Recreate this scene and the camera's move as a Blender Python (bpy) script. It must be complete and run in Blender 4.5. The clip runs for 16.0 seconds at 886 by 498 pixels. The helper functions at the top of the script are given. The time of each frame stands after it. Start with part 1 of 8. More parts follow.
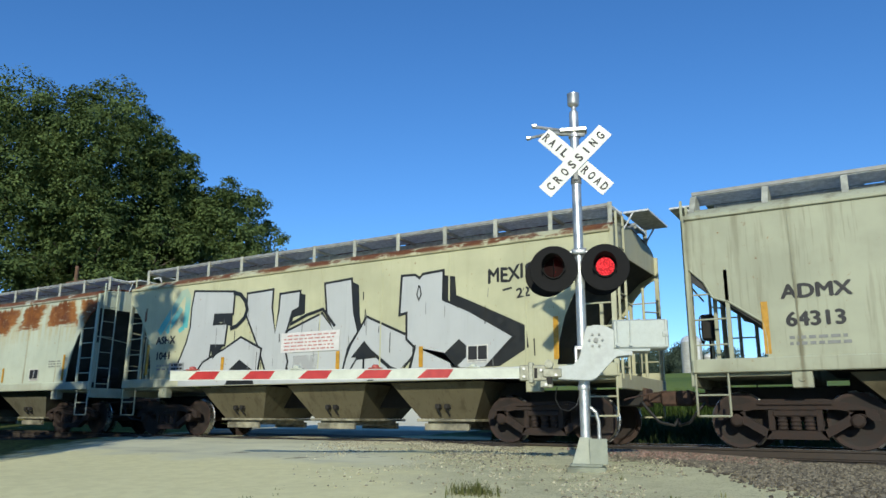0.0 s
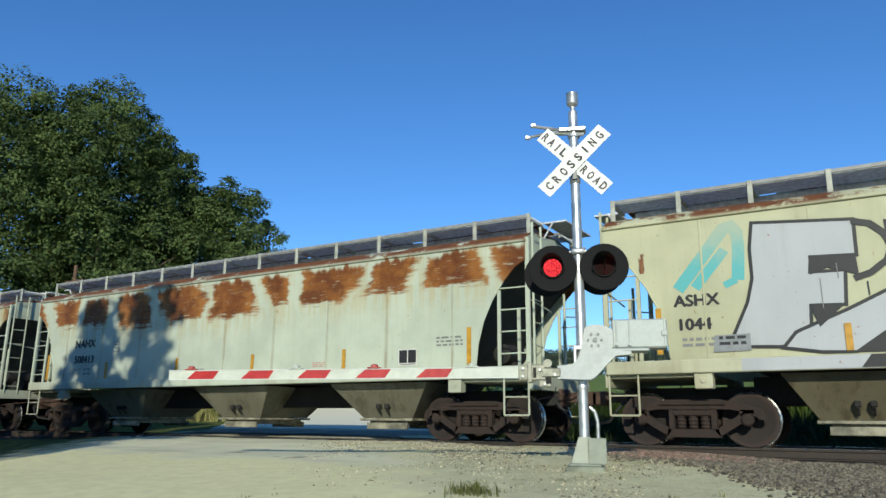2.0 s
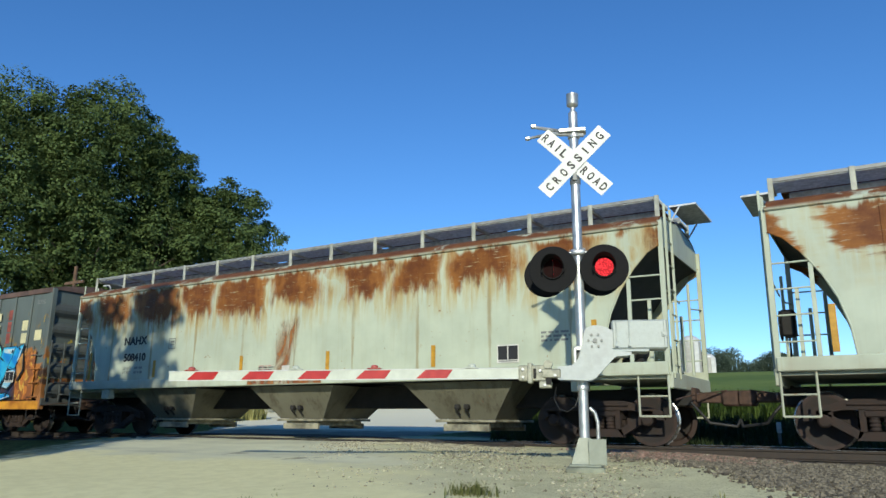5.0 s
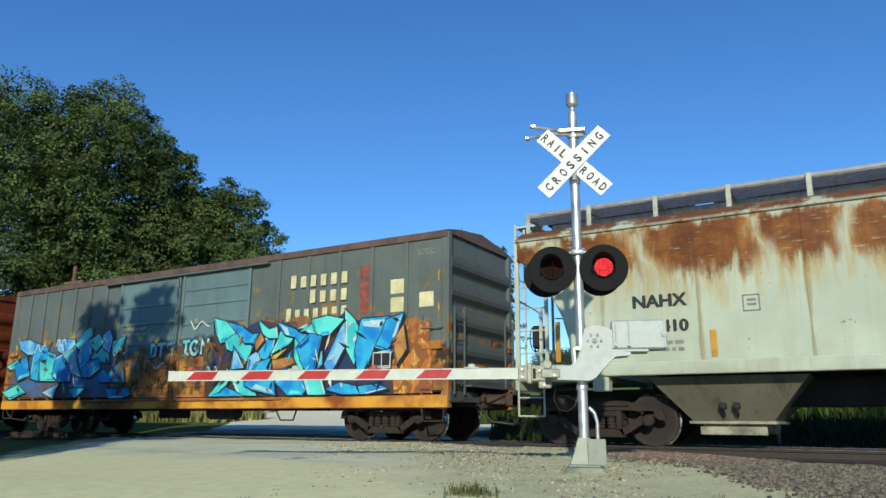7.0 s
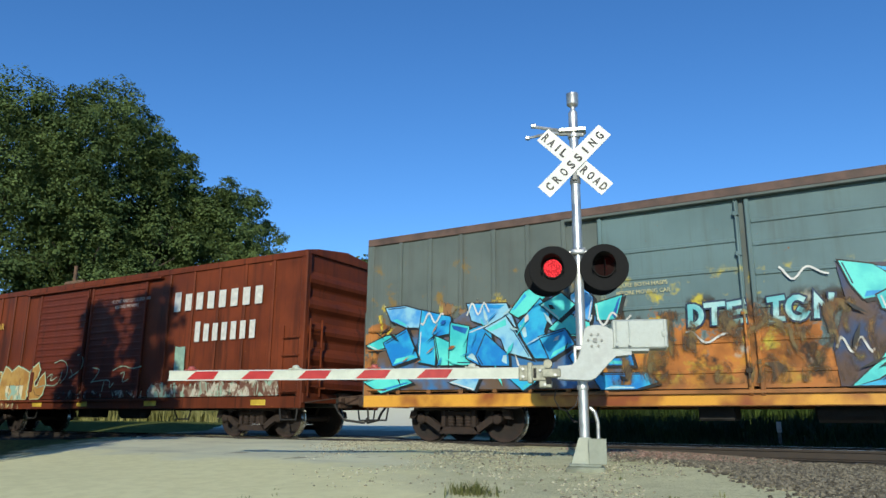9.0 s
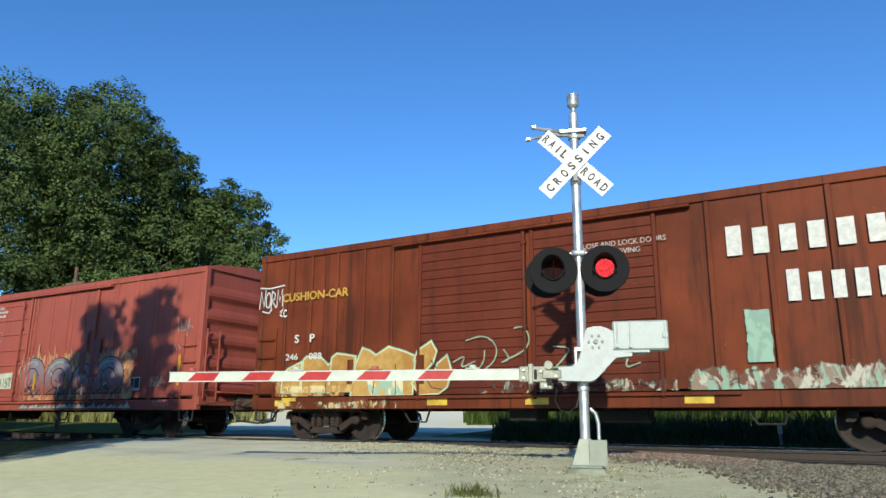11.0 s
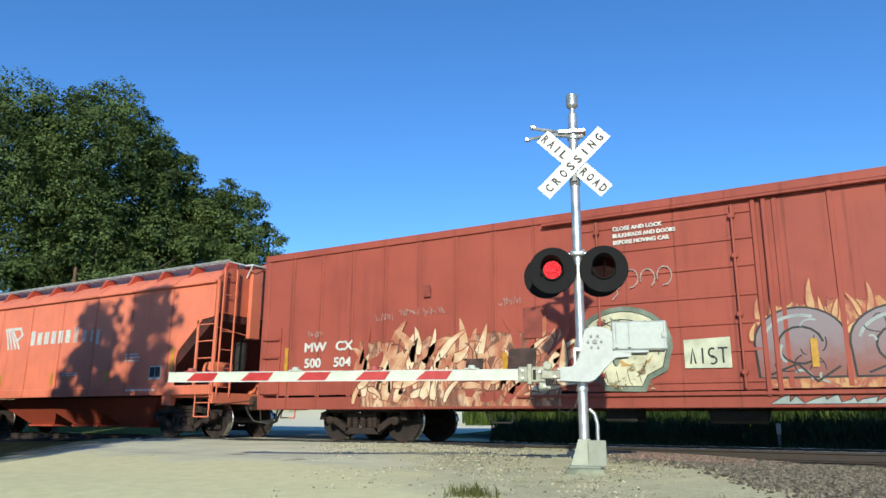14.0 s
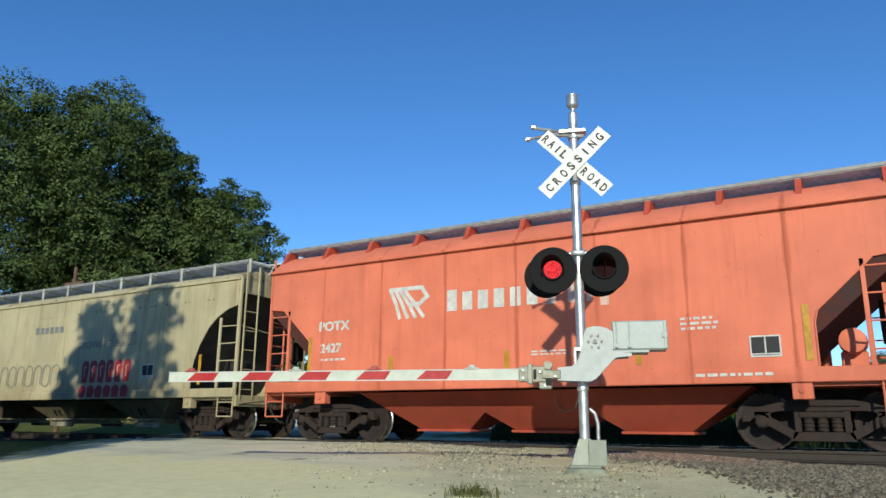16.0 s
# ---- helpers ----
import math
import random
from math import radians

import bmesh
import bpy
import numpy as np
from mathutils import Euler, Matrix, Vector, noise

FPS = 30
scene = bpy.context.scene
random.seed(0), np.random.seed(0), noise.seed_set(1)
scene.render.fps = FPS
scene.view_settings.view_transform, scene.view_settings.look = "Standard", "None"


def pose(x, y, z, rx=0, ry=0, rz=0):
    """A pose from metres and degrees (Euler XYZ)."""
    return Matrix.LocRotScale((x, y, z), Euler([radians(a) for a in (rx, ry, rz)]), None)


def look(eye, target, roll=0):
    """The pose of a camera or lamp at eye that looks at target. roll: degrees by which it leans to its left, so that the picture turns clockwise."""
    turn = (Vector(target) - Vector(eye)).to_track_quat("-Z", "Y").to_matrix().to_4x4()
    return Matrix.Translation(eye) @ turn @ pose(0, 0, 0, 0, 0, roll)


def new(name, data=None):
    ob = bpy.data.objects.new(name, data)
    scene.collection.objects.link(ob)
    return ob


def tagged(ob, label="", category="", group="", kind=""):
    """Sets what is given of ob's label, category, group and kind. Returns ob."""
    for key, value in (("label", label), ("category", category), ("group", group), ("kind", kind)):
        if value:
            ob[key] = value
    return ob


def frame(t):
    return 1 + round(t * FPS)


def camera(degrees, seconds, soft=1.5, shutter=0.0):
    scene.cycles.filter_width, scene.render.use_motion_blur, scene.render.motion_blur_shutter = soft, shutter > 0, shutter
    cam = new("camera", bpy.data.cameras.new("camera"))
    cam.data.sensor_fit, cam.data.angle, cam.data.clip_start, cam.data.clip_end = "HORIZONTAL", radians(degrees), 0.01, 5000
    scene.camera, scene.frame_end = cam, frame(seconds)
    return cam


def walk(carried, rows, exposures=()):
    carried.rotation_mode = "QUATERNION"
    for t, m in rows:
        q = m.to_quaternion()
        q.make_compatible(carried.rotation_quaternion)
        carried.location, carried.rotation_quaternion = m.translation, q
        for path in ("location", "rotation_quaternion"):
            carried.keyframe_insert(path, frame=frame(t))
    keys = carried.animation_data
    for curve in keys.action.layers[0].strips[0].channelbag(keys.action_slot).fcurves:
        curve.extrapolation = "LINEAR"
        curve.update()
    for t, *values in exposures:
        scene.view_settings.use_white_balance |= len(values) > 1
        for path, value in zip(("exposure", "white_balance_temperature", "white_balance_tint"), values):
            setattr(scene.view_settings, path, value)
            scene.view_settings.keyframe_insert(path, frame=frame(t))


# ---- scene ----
import itertools

# ---- camera ----
EYE = (0.0, -14.41, 0.40)
cam = camera(62.75, 16.0, soft=1.5)
# small sway of the held camera: seconds, degrees of turn to the right, degrees of tilt up
SWAY = ((0.0, -.076, -.036), (.5, .002, -.036), (1, .046, -.036), (1.5, .024, -.07), (2, .002, -.07),
        (2.5, .002, -.07), (3, -.009, .008), (3.5, -.009, .131), (4, -.009, -.003), (6.5, .002, -.003),
        (7, .035, -.003), (7.5, .035, -.103), (8, .035, -.136), (8.5, .035, -.103), (9, -.009, -.036),
        (11.5, -.054, .064), (12, -.032, .031), (12.5, -.009, .064), (13, -.009, .098), (13.5, -.009, .098),
        (14, .024, .086), (14.5, .002, -.003), (15, .002, -.003), (15.5, -.009, .064), (16, -.009, .064))


def aim(yaw, tilt):
    a, b = radians(yaw), radians(tilt)
    way = Vector((math.sin(a) * math.cos(b), math.cos(a) * math.cos(b), math.sin(b)))
    return look(EYE, Vector(EYE) + way * 20, 0.416)


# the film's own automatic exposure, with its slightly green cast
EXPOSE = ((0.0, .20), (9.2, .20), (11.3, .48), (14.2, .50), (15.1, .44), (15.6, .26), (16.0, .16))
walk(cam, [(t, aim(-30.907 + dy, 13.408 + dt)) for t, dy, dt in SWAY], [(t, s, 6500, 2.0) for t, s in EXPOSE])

# ---- light ----
SUN_ELEV, SUN_AZ = 21.5, 156.6          # azimuth from +y towards +x
world = bpy.data.worlds.new("sky")
scene.world = world
world.use_nodes = True
wn = world.node_tree.nodes
sky = wn.new("ShaderNodeTexSky")
sky.sky_type, sky.sun_disc = "NISHITA", False
sky.sun_elevation, sky.sun_rotation = radians(SUN_ELEV), radians(SUN_AZ)
sky.air_density, sky.dust_density, sky.ozone_density, sky.altitude = .95, 0.0, 3.3, 700
wn["Background"].inputs[1].default_value = 0.136
deep = wn.new("ShaderNodeHueSaturation")        # a clear, strongly blue late-summer sky
deep.inputs["Saturation"].default_value = 1.16
tint = wn.new("ShaderNodeMix")
tint.data_type, tint.blend_type = "RGBA", "MULTIPLY"
tint.inputs[0].default_value = 1.0
tint.inputs[7].default_value = (0.85, 0.93, 1.12, 1)
world.node_tree.links.new(sky.outputs[0], deep.inputs["Color"])
world.node_tree.links.new(deep.outputs[0], tint.inputs[6])
world.node_tree.links.new(tint.outputs[2], wn["Background"].inputs[0])
sun_data = bpy.data.lights.new("sun", "SUN")
sun_data.energy, sun_data.angle, sun_data.color = 3.85, radians(0.7), (1.0, 0.92, 0.76)
sun = new("sun", sun_data)
a_, e_ = radians(SUN_AZ), radians(SUN_ELEV)
sun.matrix_world = look(Vector((math.sin(a_) * math.cos(e_), math.cos(a_) * math.cos(e_), math.sin(e_))) * 60, (0, 0, 0))


# ---- mesh building ----
class Mesh:
    """Collects vertices and faces; several materials by slot."""

    def __init__(self):
        self.v, self.f, self.m, self.slot, self.lines, self.prints = [], [], [], 0, [], None

    def add(self, verts, faces):
        o = len(self.v)
        self.v += [tuple(p) for p in verts]
        self.f += [tuple(i + o for i in f) for f in faces]
        self.m += [self.slot] * len(faces)
        return self

    def box(self, x0, x1, y0, y1, z0, z1, b=0.0):
        if b <= 0:
            self.add([(x, y, z) for x in (x0, x1) for y in (y0, y1) for z in (z0, z1)],
                     [(0, 1, 3, 2), (4, 6, 7, 5), (0, 4, 5, 1), (2, 3, 7, 6), (0, 2, 6, 4), (1, 5, 7, 3)])
            return self
        b = min(b, (x1 - x0) * .45, (y1 - y0) * .45, (z1 - z0) * .45)
        c, lo, hi = {}, (x0, y0, z0), (x1, y1, z1)
        verts, faces = [], []
        for s in [(i, j, k) for i in (0, 1) for j in (0, 1) for k in (0, 1)]:
            for ax in range(3):
                p = []
                for q in range(3):
                    edge = hi[q] if s[q] else lo[q]
                    p.append(edge if q == ax else edge + (-b if s[q] else b))
                c[s, ax] = len(verts)
                verts.append(p)
        for ax in range(3):
            u, w = [q for q in range(3) if q != ax]
            for side in (0, 1):
                ring = []
                for a, d in ((0, 0), (1, 0), (1, 1), (0, 1)):
                    s = [0, 0, 0]
                    s[ax], s[u], s[w] = side, a, d
                    ring.append(c[tuple(s), ax])
                faces.append(ring if (side == 1) == (ax != 1) else ring[::-1])
        for ax in range(3):
            u, w = [q for q in range(3) if q != ax]
            for a in (0, 1):
                for d in (0, 1):
                    s0, s1 = [0, 0, 0], [0, 0, 0]
                    s0[u] = s1[u] = a
                    s0[w] = s1[w] = d
                    s1[ax] = 1
                    s0, s1 = tuple(s0), tuple(s1)
                    faces.append((c[s0, u], c[s1, u], c[s1, w], c[s0, w]))
        for s in [(i, j, k) for i in (0, 1) for j in (0, 1) for k in (0, 1)]:
            faces.append((c[s, 0], c[s, 1], c[s, 2]))
        return self.add(verts, faces)

    def prism(self, poly, axis, a, b):
        """A flat outline pushed along an axis from a to b: 'x' takes (y, z), 'y' takes (x, z), 'z' takes (x, y)."""
        put = {"x": lambda p, k: (k, p[0], p[1]), "y": lambda p, k: (p[0], k, p[1]), "z": lambda p, k: (p[0], p[1], k)}[axis]
        n = len(poly)
        return self.add([put(p, a) for p in poly] + [put(p, b) for p in poly],
                        [tuple(range(n))[::-1], tuple(range(n, 2 * n))] + [(i, (i + 1) % n, n + (i + 1) % n, n + i) for i in range(n)])

    def tube(self, p, q, r, n=6, r2=None):
        p, q = Vector(p), Vector(q)
        d = (q - p).normalized()
        u = d.cross(Vector((0, 0, 1)) if abs(d.z) < .9 else Vector((1, 0, 0))).normalized()
        w = d.cross(u)
        r2 = r if r2 is None else r2
        ring = [(math.cos(2 * math.pi * i / n), math.sin(2 * math.pi * i / n)) for i in range(n)]
        return self.add([p + (u * a + w * b) * r for a, b in ring] + [q + (u * a + w * b) * r2 for a, b in ring],
                        [tuple(range(n))[::-1], tuple(range(n, 2 * n))] + [(i, (i + 1) % n, n + (i + 1) % n, n + i) for i in range(n)])

    def path(self, pts, r, n=6):
        for p, q in zip(pts, pts[1:]):
            self.tube(p, q, r, n)
        return self

    def lathe(self, profile, n=24, axis="y", c=(0, 0, 0), closed=False):
        """Turn (radius, along) pairs about an axis."""
        verts, faces, k = [], [], len(profile)
        for i in range(n):
            a = 2 * math.pi * i / n
            for r, h in profile:
                s, t = r * math.cos(a), r * math.sin(a)
                p = {"y": (s, h, t), "z": (s, t, h), "x": (h, s, t)}[axis]
                verts.append((p[0] + c[0], p[1] + c[1], p[2] + c[2]))
        for i in range(n):
            j = (i + 1) % n
            for m in range(k if closed else k - 1):
                l = (m + 1) % k
                faces.append((i * k + m, j * k + m, j * k + l, i * k + l))
        if not closed:
            faces.append(tuple(i * k for i in range(n)))
            faces.append(tuple(i * k + k - 1 for i in range(n))[::-1])
        return self.add(verts, faces)

    def move(self, m, start=0):
        self.v[start:] = [tuple(m @ Vector(p)) for p in self.v[start:]]
        return self

    def data(self, name, mats, smooth=None):
        me = bpy.data.meshes.new(name)
        me.from_pydata(self.v, [], self.f)
        mats = mats if isinstance(mats, (list, tuple)) else [mats]
        for mt in mats:
            me.materials.append(mt)
        if len(mats) > 1:
            me.polygons.foreach_set("material_index", self.m)
        bm = bmesh.new()
        bm.from_mesh(me)
        bmesh.ops.recalc_face_normals(bm, faces=bm.faces)
        bm.to_mesh(me)
        bm.free()
        if smooth:
            me.shade_smooth()
            me.set_sharp_from_angle(angle=radians(smooth))
        return me


JOINED = ("graffiti", "graffiti_drips", "print_rows", "trade_name_blocks", "small_print", "graffiti_lettering", "panel_rivets")


def part(name, mesh, mats, parent=None, label="", smooth=None):
    ob = new(name, mesh.data(name, mats, smooth) if isinstance(mesh, Mesh) else mesh)
    if parent:
        ob.parent = parent
    return tagged(ob, label, kind="stuff" if name in JOINED else "")


def thing(name, m, label, category, group="", kind=""):
    ob = new(name)
    ob.empty_display_size = 0.3
    ob.matrix_basis = m
    return tagged(ob, label, category, group, kind)


def raw(name, verts, faces, mats, smooth=False):
    me = bpy.data.meshes.new(name)
    me.from_pydata(verts, [], faces)
    for mt in mats if isinstance(mats, (list, tuple)) else [mats]:
        me.materials.append(mt)
    if smooth:
        me.shade_smooth()
    return me


def text_mesh(body, size, bold=0.0, width=1.0, align="LEFT"):
    """Flat lettering in the xy plane, size = cap height."""
    cu = bpy.data.curves.new("lettering", "FONT")
    cu.body, cu.size, cu.offset, cu.align_x = body, size / 0.73, bold, align
    cu.resolution_u = 3
    ob = bpy.data.objects.new("lettering", cu)
    me = bpy.data.meshes.new_from_object(ob)
    out = Mesh()
    out.v = [(p.co.x * width, p.co.y, p.co.z) for p in me.vertices]
    out.f = [tuple(p.vertices) for p in me.polygons]
    out.m = [0] * len(out.f)
    bpy.data.objects.remove(ob)
    bpy.data.curves.remove(cu)
    bpy.data.meshes.remove(me)
    return out


def side_text(body, x, z, size, y, bold=0.0, width=1.0, target=None):
    """Lettering on a wall that faces -y, starting at x with its feet at z."""
    one, t = text_mesh(body, size, 0.0, width), Mesh()
    for k, (dx, dz) in enumerate(((0, 0), (-bold, 0), (bold, 0), (0, -bold), (0, bold))[:5 if bold else 1]):
        t.add([(x + p[0] + dx * 1.5, y - .00025 * k, z + p[1] + dz) for p in one.v], one.f)
    if target is None:
        return t
    target.lines.append(t)
    return target


def blot(target, pts, y):
    """A flat painted patch on a wall that faces -y."""
    return target.add([(x, y, z) for x, z in pts], [tuple(range(len(pts)))])


# ---- materials ----
AGED = 0.74      # everything painted here is years old, dusty and chalked


def aged(color):
    return tuple(c * AGED for c in color)


def node_mat(name):
    m = bpy.data.materials.new(name)
    m.use_nodes = True
    nt = m.node_tree
    return m, nt, nt.nodes["Principled BSDF"]


class Graph:
    def __init__(self, nt):
        self.nt = nt
        self.co = nt.nodes.new("ShaderNodeTexCoord").outputs["Object"]

    def put(self, socket, value):
        if hasattr(value, "links"):
            self.nt.links.new(value, socket)
        else:
            socket.default_value = value

    def scaled(self, s, off=(0, 0, 0)):
        n = self.nt.nodes.new("ShaderNodeMapping")
        self.nt.links.new(self.co, n.inputs["Vector"])
        n.inputs["Scale"].default_value, n.inputs["Location"].default_value = s, off
        return n.outputs[0]

    def noise(self, scale, detail=4, rough=.6, vec=None, distort=0.0):
        n = self.nt.nodes.new("ShaderNodeTexNoise")
        self.nt.links.new(vec or self.co, n.inputs["Vector"])
        n.inputs["Scale"].default_value, n.inputs["Detail"].default_value = scale, detail
        n.inputs["Roughness"].default_value, n.inputs["Distortion"].default_value = rough, distort
        return n.outputs["Fac"]

    def voronoi(self, scale, vec=None, out="Distance"):
        n = self.nt.nodes.new("ShaderNodeTexVoronoi")
        self.nt.links.new(vec or self.co, n.inputs["Vector"])
        n.inputs["Scale"].default_value = scale
        return n.outputs[out]

    def chance(self, value):
        n = self.nt.nodes.new("ShaderNodeTexWhiteNoise")
        n.noise_dimensions = "1D"
        self.put(n.inputs["W"], value)
        return n.outputs["Value"]

    def math(self, op, a, b=0.0, c=0.0):
        n = self.nt.nodes.new("ShaderNodeMath")
        n.operation = op
        for s, v in zip(n.inputs, (a, b, c)):
            self.put(s, v)
        return n.outputs[0]

    def ramp(self, fac, lo, hi, a=0.0, b=1.0, smooth=True):
        n = self.nt.nodes.new("ShaderNodeMapRange")
        n.interpolation_type = "SMOOTHSTEP" if smooth else "LINEAR"
        self.put(n.inputs["Value"], fac)
        for k, v in (("From Min", lo), ("From Max", hi), ("To Min", a), ("To Max", b)):
            n.inputs[k].default_value = v
        return n.outputs["Result"]

    def mix(self, fac, a, b, mode="MIX"):
        n = self.nt.nodes.new("ShaderNodeMix")
        n.data_type, n.blend_type = "RGBA", mode
        self.put(n.inputs["Factor"], fac)
        for s, v in ((n.inputs["A"], a), (n.inputs["B"], b)) if False else ((n.inputs[6], a), (n.inputs[7], b)):
            self.put(s, (*v, 1) if isinstance(v, tuple) and len(v) == 3 else v)
        return n.outputs[2]

    def xyz(self, vec=None):
        n = self.nt.nodes.new("ShaderNodeSeparateXYZ")
        self.nt.links.new(vec or self.co, n.inputs[0])
        return n.outputs

    def bump(self, height, strength, dist=.02):
        n = self.nt.nodes.new("ShaderNodeBump")
        self.put(n.inputs["Height"], height)
        n.inputs["Strength"].default_value, n.inputs["Distance"].default_value = strength, dist
        return n.outputs[0]


def plain(name, color, rough=.6, metal=0.0, var=.15, scale=3.0, bump=.15, seed=0.0, spec=.5):
    """Painted or bare surface with two scales of wear."""
    color = aged(color)
    m, nt, p = node_mat(name)
    g = Graph(nt)
    v = g.scaled((1, 1, 1), (seed, seed * .7, 0))
    big, fine = g.noise(scale, 4, .6, v), g.noise(scale * 14, 3, .6, v)
    dark = tuple(c * (1 - 2 * var) for c in color)
    lite = tuple(min(1, c * (1 + var)) for c in color)
    col = g.mix(g.ramp(big, .3, .7), dark, lite)
    col = g.mix(g.math("MULTIPLY", g.ramp(fine, .55, .75), .5), col, tuple(c * .6 for c in color))
    g.put(p.inputs["Base Color"], col)
    g.put(p.inputs["Roughness"], g.ramp(big, .3, .7, max(.05, rough - .1), min(1, rough + .1)))
    p.inputs["Metallic"].default_value = metal
    p.inputs["Specular IOR Level"].default_value = spec
    if bump:
        g.put(p.inputs["Normal"], g.bump(fine, bump, .01))
    return m


def car_paint(name, base, dirt, grime, seed, rust=None, roofrust=0.0, rough=.55, low=None, low_top=1.2, fade=.12, sprays=(), seams=None, runs=.06):
    """Weathered railcar paint. dirt: colour of rain streaks; grime: how much; rust: (spacing, z0, z1, amount) of
    rust patches that bleed down from the eave; roofrust: rust above the eave line; low: paint oversprayed below low_top."""
    base, dirt = aged(base), aged(dirt)
    m, nt, p = node_mat(name)
    g = Graph(nt)
    off = (seed * 13.7, 0, seed * 3.1)
    v = g.scaled((1, 1, 1), off)
    x, y, z = g.xyz()
    big = g.noise(.9, 4, .6, v)
    streak = g.noise(1, 4, .65, g.scaled((3.2, 3.2, .28), off))
    fine_streak = g.noise(1, 3, .6, g.scaled((14, 14, .8), off))
    fine = g.noise(34, 3, .6, v)
    col = g.mix(g.ramp(big, .3, .7), tuple(c * (1 - fade) for c in base), tuple(min(1, c * (1 + fade * .6)) for c in base))
    col = g.mix(g.math("MULTIPLY", g.ramp(streak, .48, .74), grime), col, dirt)
    col = g.mix(g.math("MULTIPLY", g.ramp(fine_streak, .56, .76), grime * .7), col, dirt)
    if seams:       # dirt held along the upright welds: their spacing and where the first one stands
        gap = g.math("ABSOLUTE", g.math("SUBTRACT", g.math("FRACT", g.math("DIVIDE", g.math("ADD", x, seams[1] + seams[0] / 2), seams[0])), .5))
        wide = g.ramp(g.noise(1, 4, .6, g.scaled((2, 2, .9), off)), .3, .7, .010, .055)
        held = g.math("MULTIPLY", g.ramp(g.math("DIVIDE", gap, wide), 1.0, .15), g.ramp(g.noise(1, 4, .65, g.scaled((1.5, 1.5, .6), off)), .30, .62, .25, .9))
        col = g.mix(held, col, dirt)
    if low:
        edge = g.math("ADD", z, g.ramp(g.noise(1.6, 5, .65, v), .2, .8, -.7, .7))
        over = g.mix(g.ramp(g.noise(1.3, 3, .5, v), .4, .6), low, tuple(c * .55 for c in low))
        col = g.mix(g.ramp(edge, low_top + .12, low_top - .1), col, over)
    for i, (paint, s0, s1, limit) in enumerate(sprays):
        zone = g.math("MULTIPLY", g.ramp(z, s0 - .15, s0 + .1), g.ramp(z, s1 + .15, s1 - .1))
        puff = g.noise(1.9, 4, .6, g.scaled((1, 1, 1), (seed * 4.1 + i * 9.7, 0, i * 5.3)))
        col = g.mix(g.math("MULTIPLY", zone, g.ramp(puff, limit, limit + .11)), col, aged(paint))
    rcol = g.mix(g.ramp(g.noise(1, 5, .7, g.scaled((2.6, 2.6, 4.2), off)), .28, .70), (.125, .040, .012), (.30, .125, .028))
    rough_out = g.ramp(big, .3, .7, rough - .08, rough + .12)
    if rust:
        spacing, z0, z1, run_on = rust
        warp = g.ramp(g.noise(.45, 2, .5, v), .2, .8, -.55, .55)
        xs = g.math("DIVIDE", g.math("ADD", g.math("ADD", x, warp), spacing / 2), spacing)
        cell = g.math("ABSOLUTE", g.math("SUBTRACT", g.math("FRACT", xs), .5))
        one, two = g.chance(g.math("ADD", g.math("FLOOR", xs), seed)), g.chance(g.math("ADD", g.math("FLOOR", xs), seed + 57.3))
        brush = g.ramp(g.noise(1, 4, .65, g.scaled((1.3, 1.3, 9), off)), .25, .75, -.06, .06) if runs < .1 else g.ramp(g.noise(1, 4, .65, g.scaled((6, 6, 1.5), off)), .25, .75, -.07, .07)
        drip = g.ramp(g.noise(1, 4, .6, g.scaled((4, 4, 1.2), off)), .25, .75, -runs, runs)
        side = g.math("ADD", g.math("SUBTRACT", cell, g.math("MULTIPLY_ADD", one, .15, .31)), brush)
        foot = g.math("SUBTRACT", g.math("ADD", g.math("ADD", z, drip), g.math("MULTIPLY", brush, 2.2)), g.math("MULTIPLY_ADD", two, -.34, z0 + .25))
        top = g.ramp(g.math("ADD", z, g.ramp(streak, .3, .7, -.09, .09)), z1 + .05, z1 - .07)
        melt = 1.0 if runs < .1 else 2.2        # how softly the patches end
        patch = g.math("MULTIPLY", g.ramp(side, .04 * melt, -.05 * melt), g.ramp(foot, -.07 * melt, .09 * melt))
        if run_on:
            band = g.math("ADD", g.math("ADD", z, g.math("MULTIPLY", drip, 1.3)), g.ramp(g.noise(.7, 3, .6, v), .25, .75, -.32, .32))
            patch = g.math("MAXIMUM", patch, g.ramp(band, z1 - run_on, z1 - run_on + .22))
        patch = g.math("MULTIPLY", g.math("MULTIPLY", patch, top), g.ramp(g.noise(1, 5, .7, g.scaled((3, 3, 22), off)), .70, .58, .35, 1.0))
        stain = g.math("MULTIPLY", g.math("MULTIPLY", g.ramp(side, .22, -.02), g.ramp(foot, -.75, .05)), g.math("MULTIPLY", top, g.ramp(g.noise(1, 4, .6, g.scaled((7, 7, .5), off)), .36, .58)))
        col = g.mix(g.math("MULTIPLY", stain, .38 if melt == 1 else .7), col, (.36, .25, .07))
        rust_tone = g.mix(g.ramp(g.math("ADD", side, g.math("MULTIPLY", drip, .8)), -.30, .02), (.105, .034, .013), (.285, .120, .032))
        deep = g.math("MULTIPLY", g.ramp(g.noise(1.7, 4, .6, v), .48, .66), .7)
        col = g.mix(patch, col, g.mix(deep, g.mix(.4, rust_tone, rcol), (.085, .028, .012)))
    if roofrust:
        mask = g.math("MULTIPLY", g.ramp(z, 3.86, 3.96), g.ramp(g.noise(1.3, 6, .7, v), .62 - roofrust * .3, .70 - roofrust * .3))
        col = g.mix(mask, col, g.mix(.35, (.088, .036, .024), rcol))
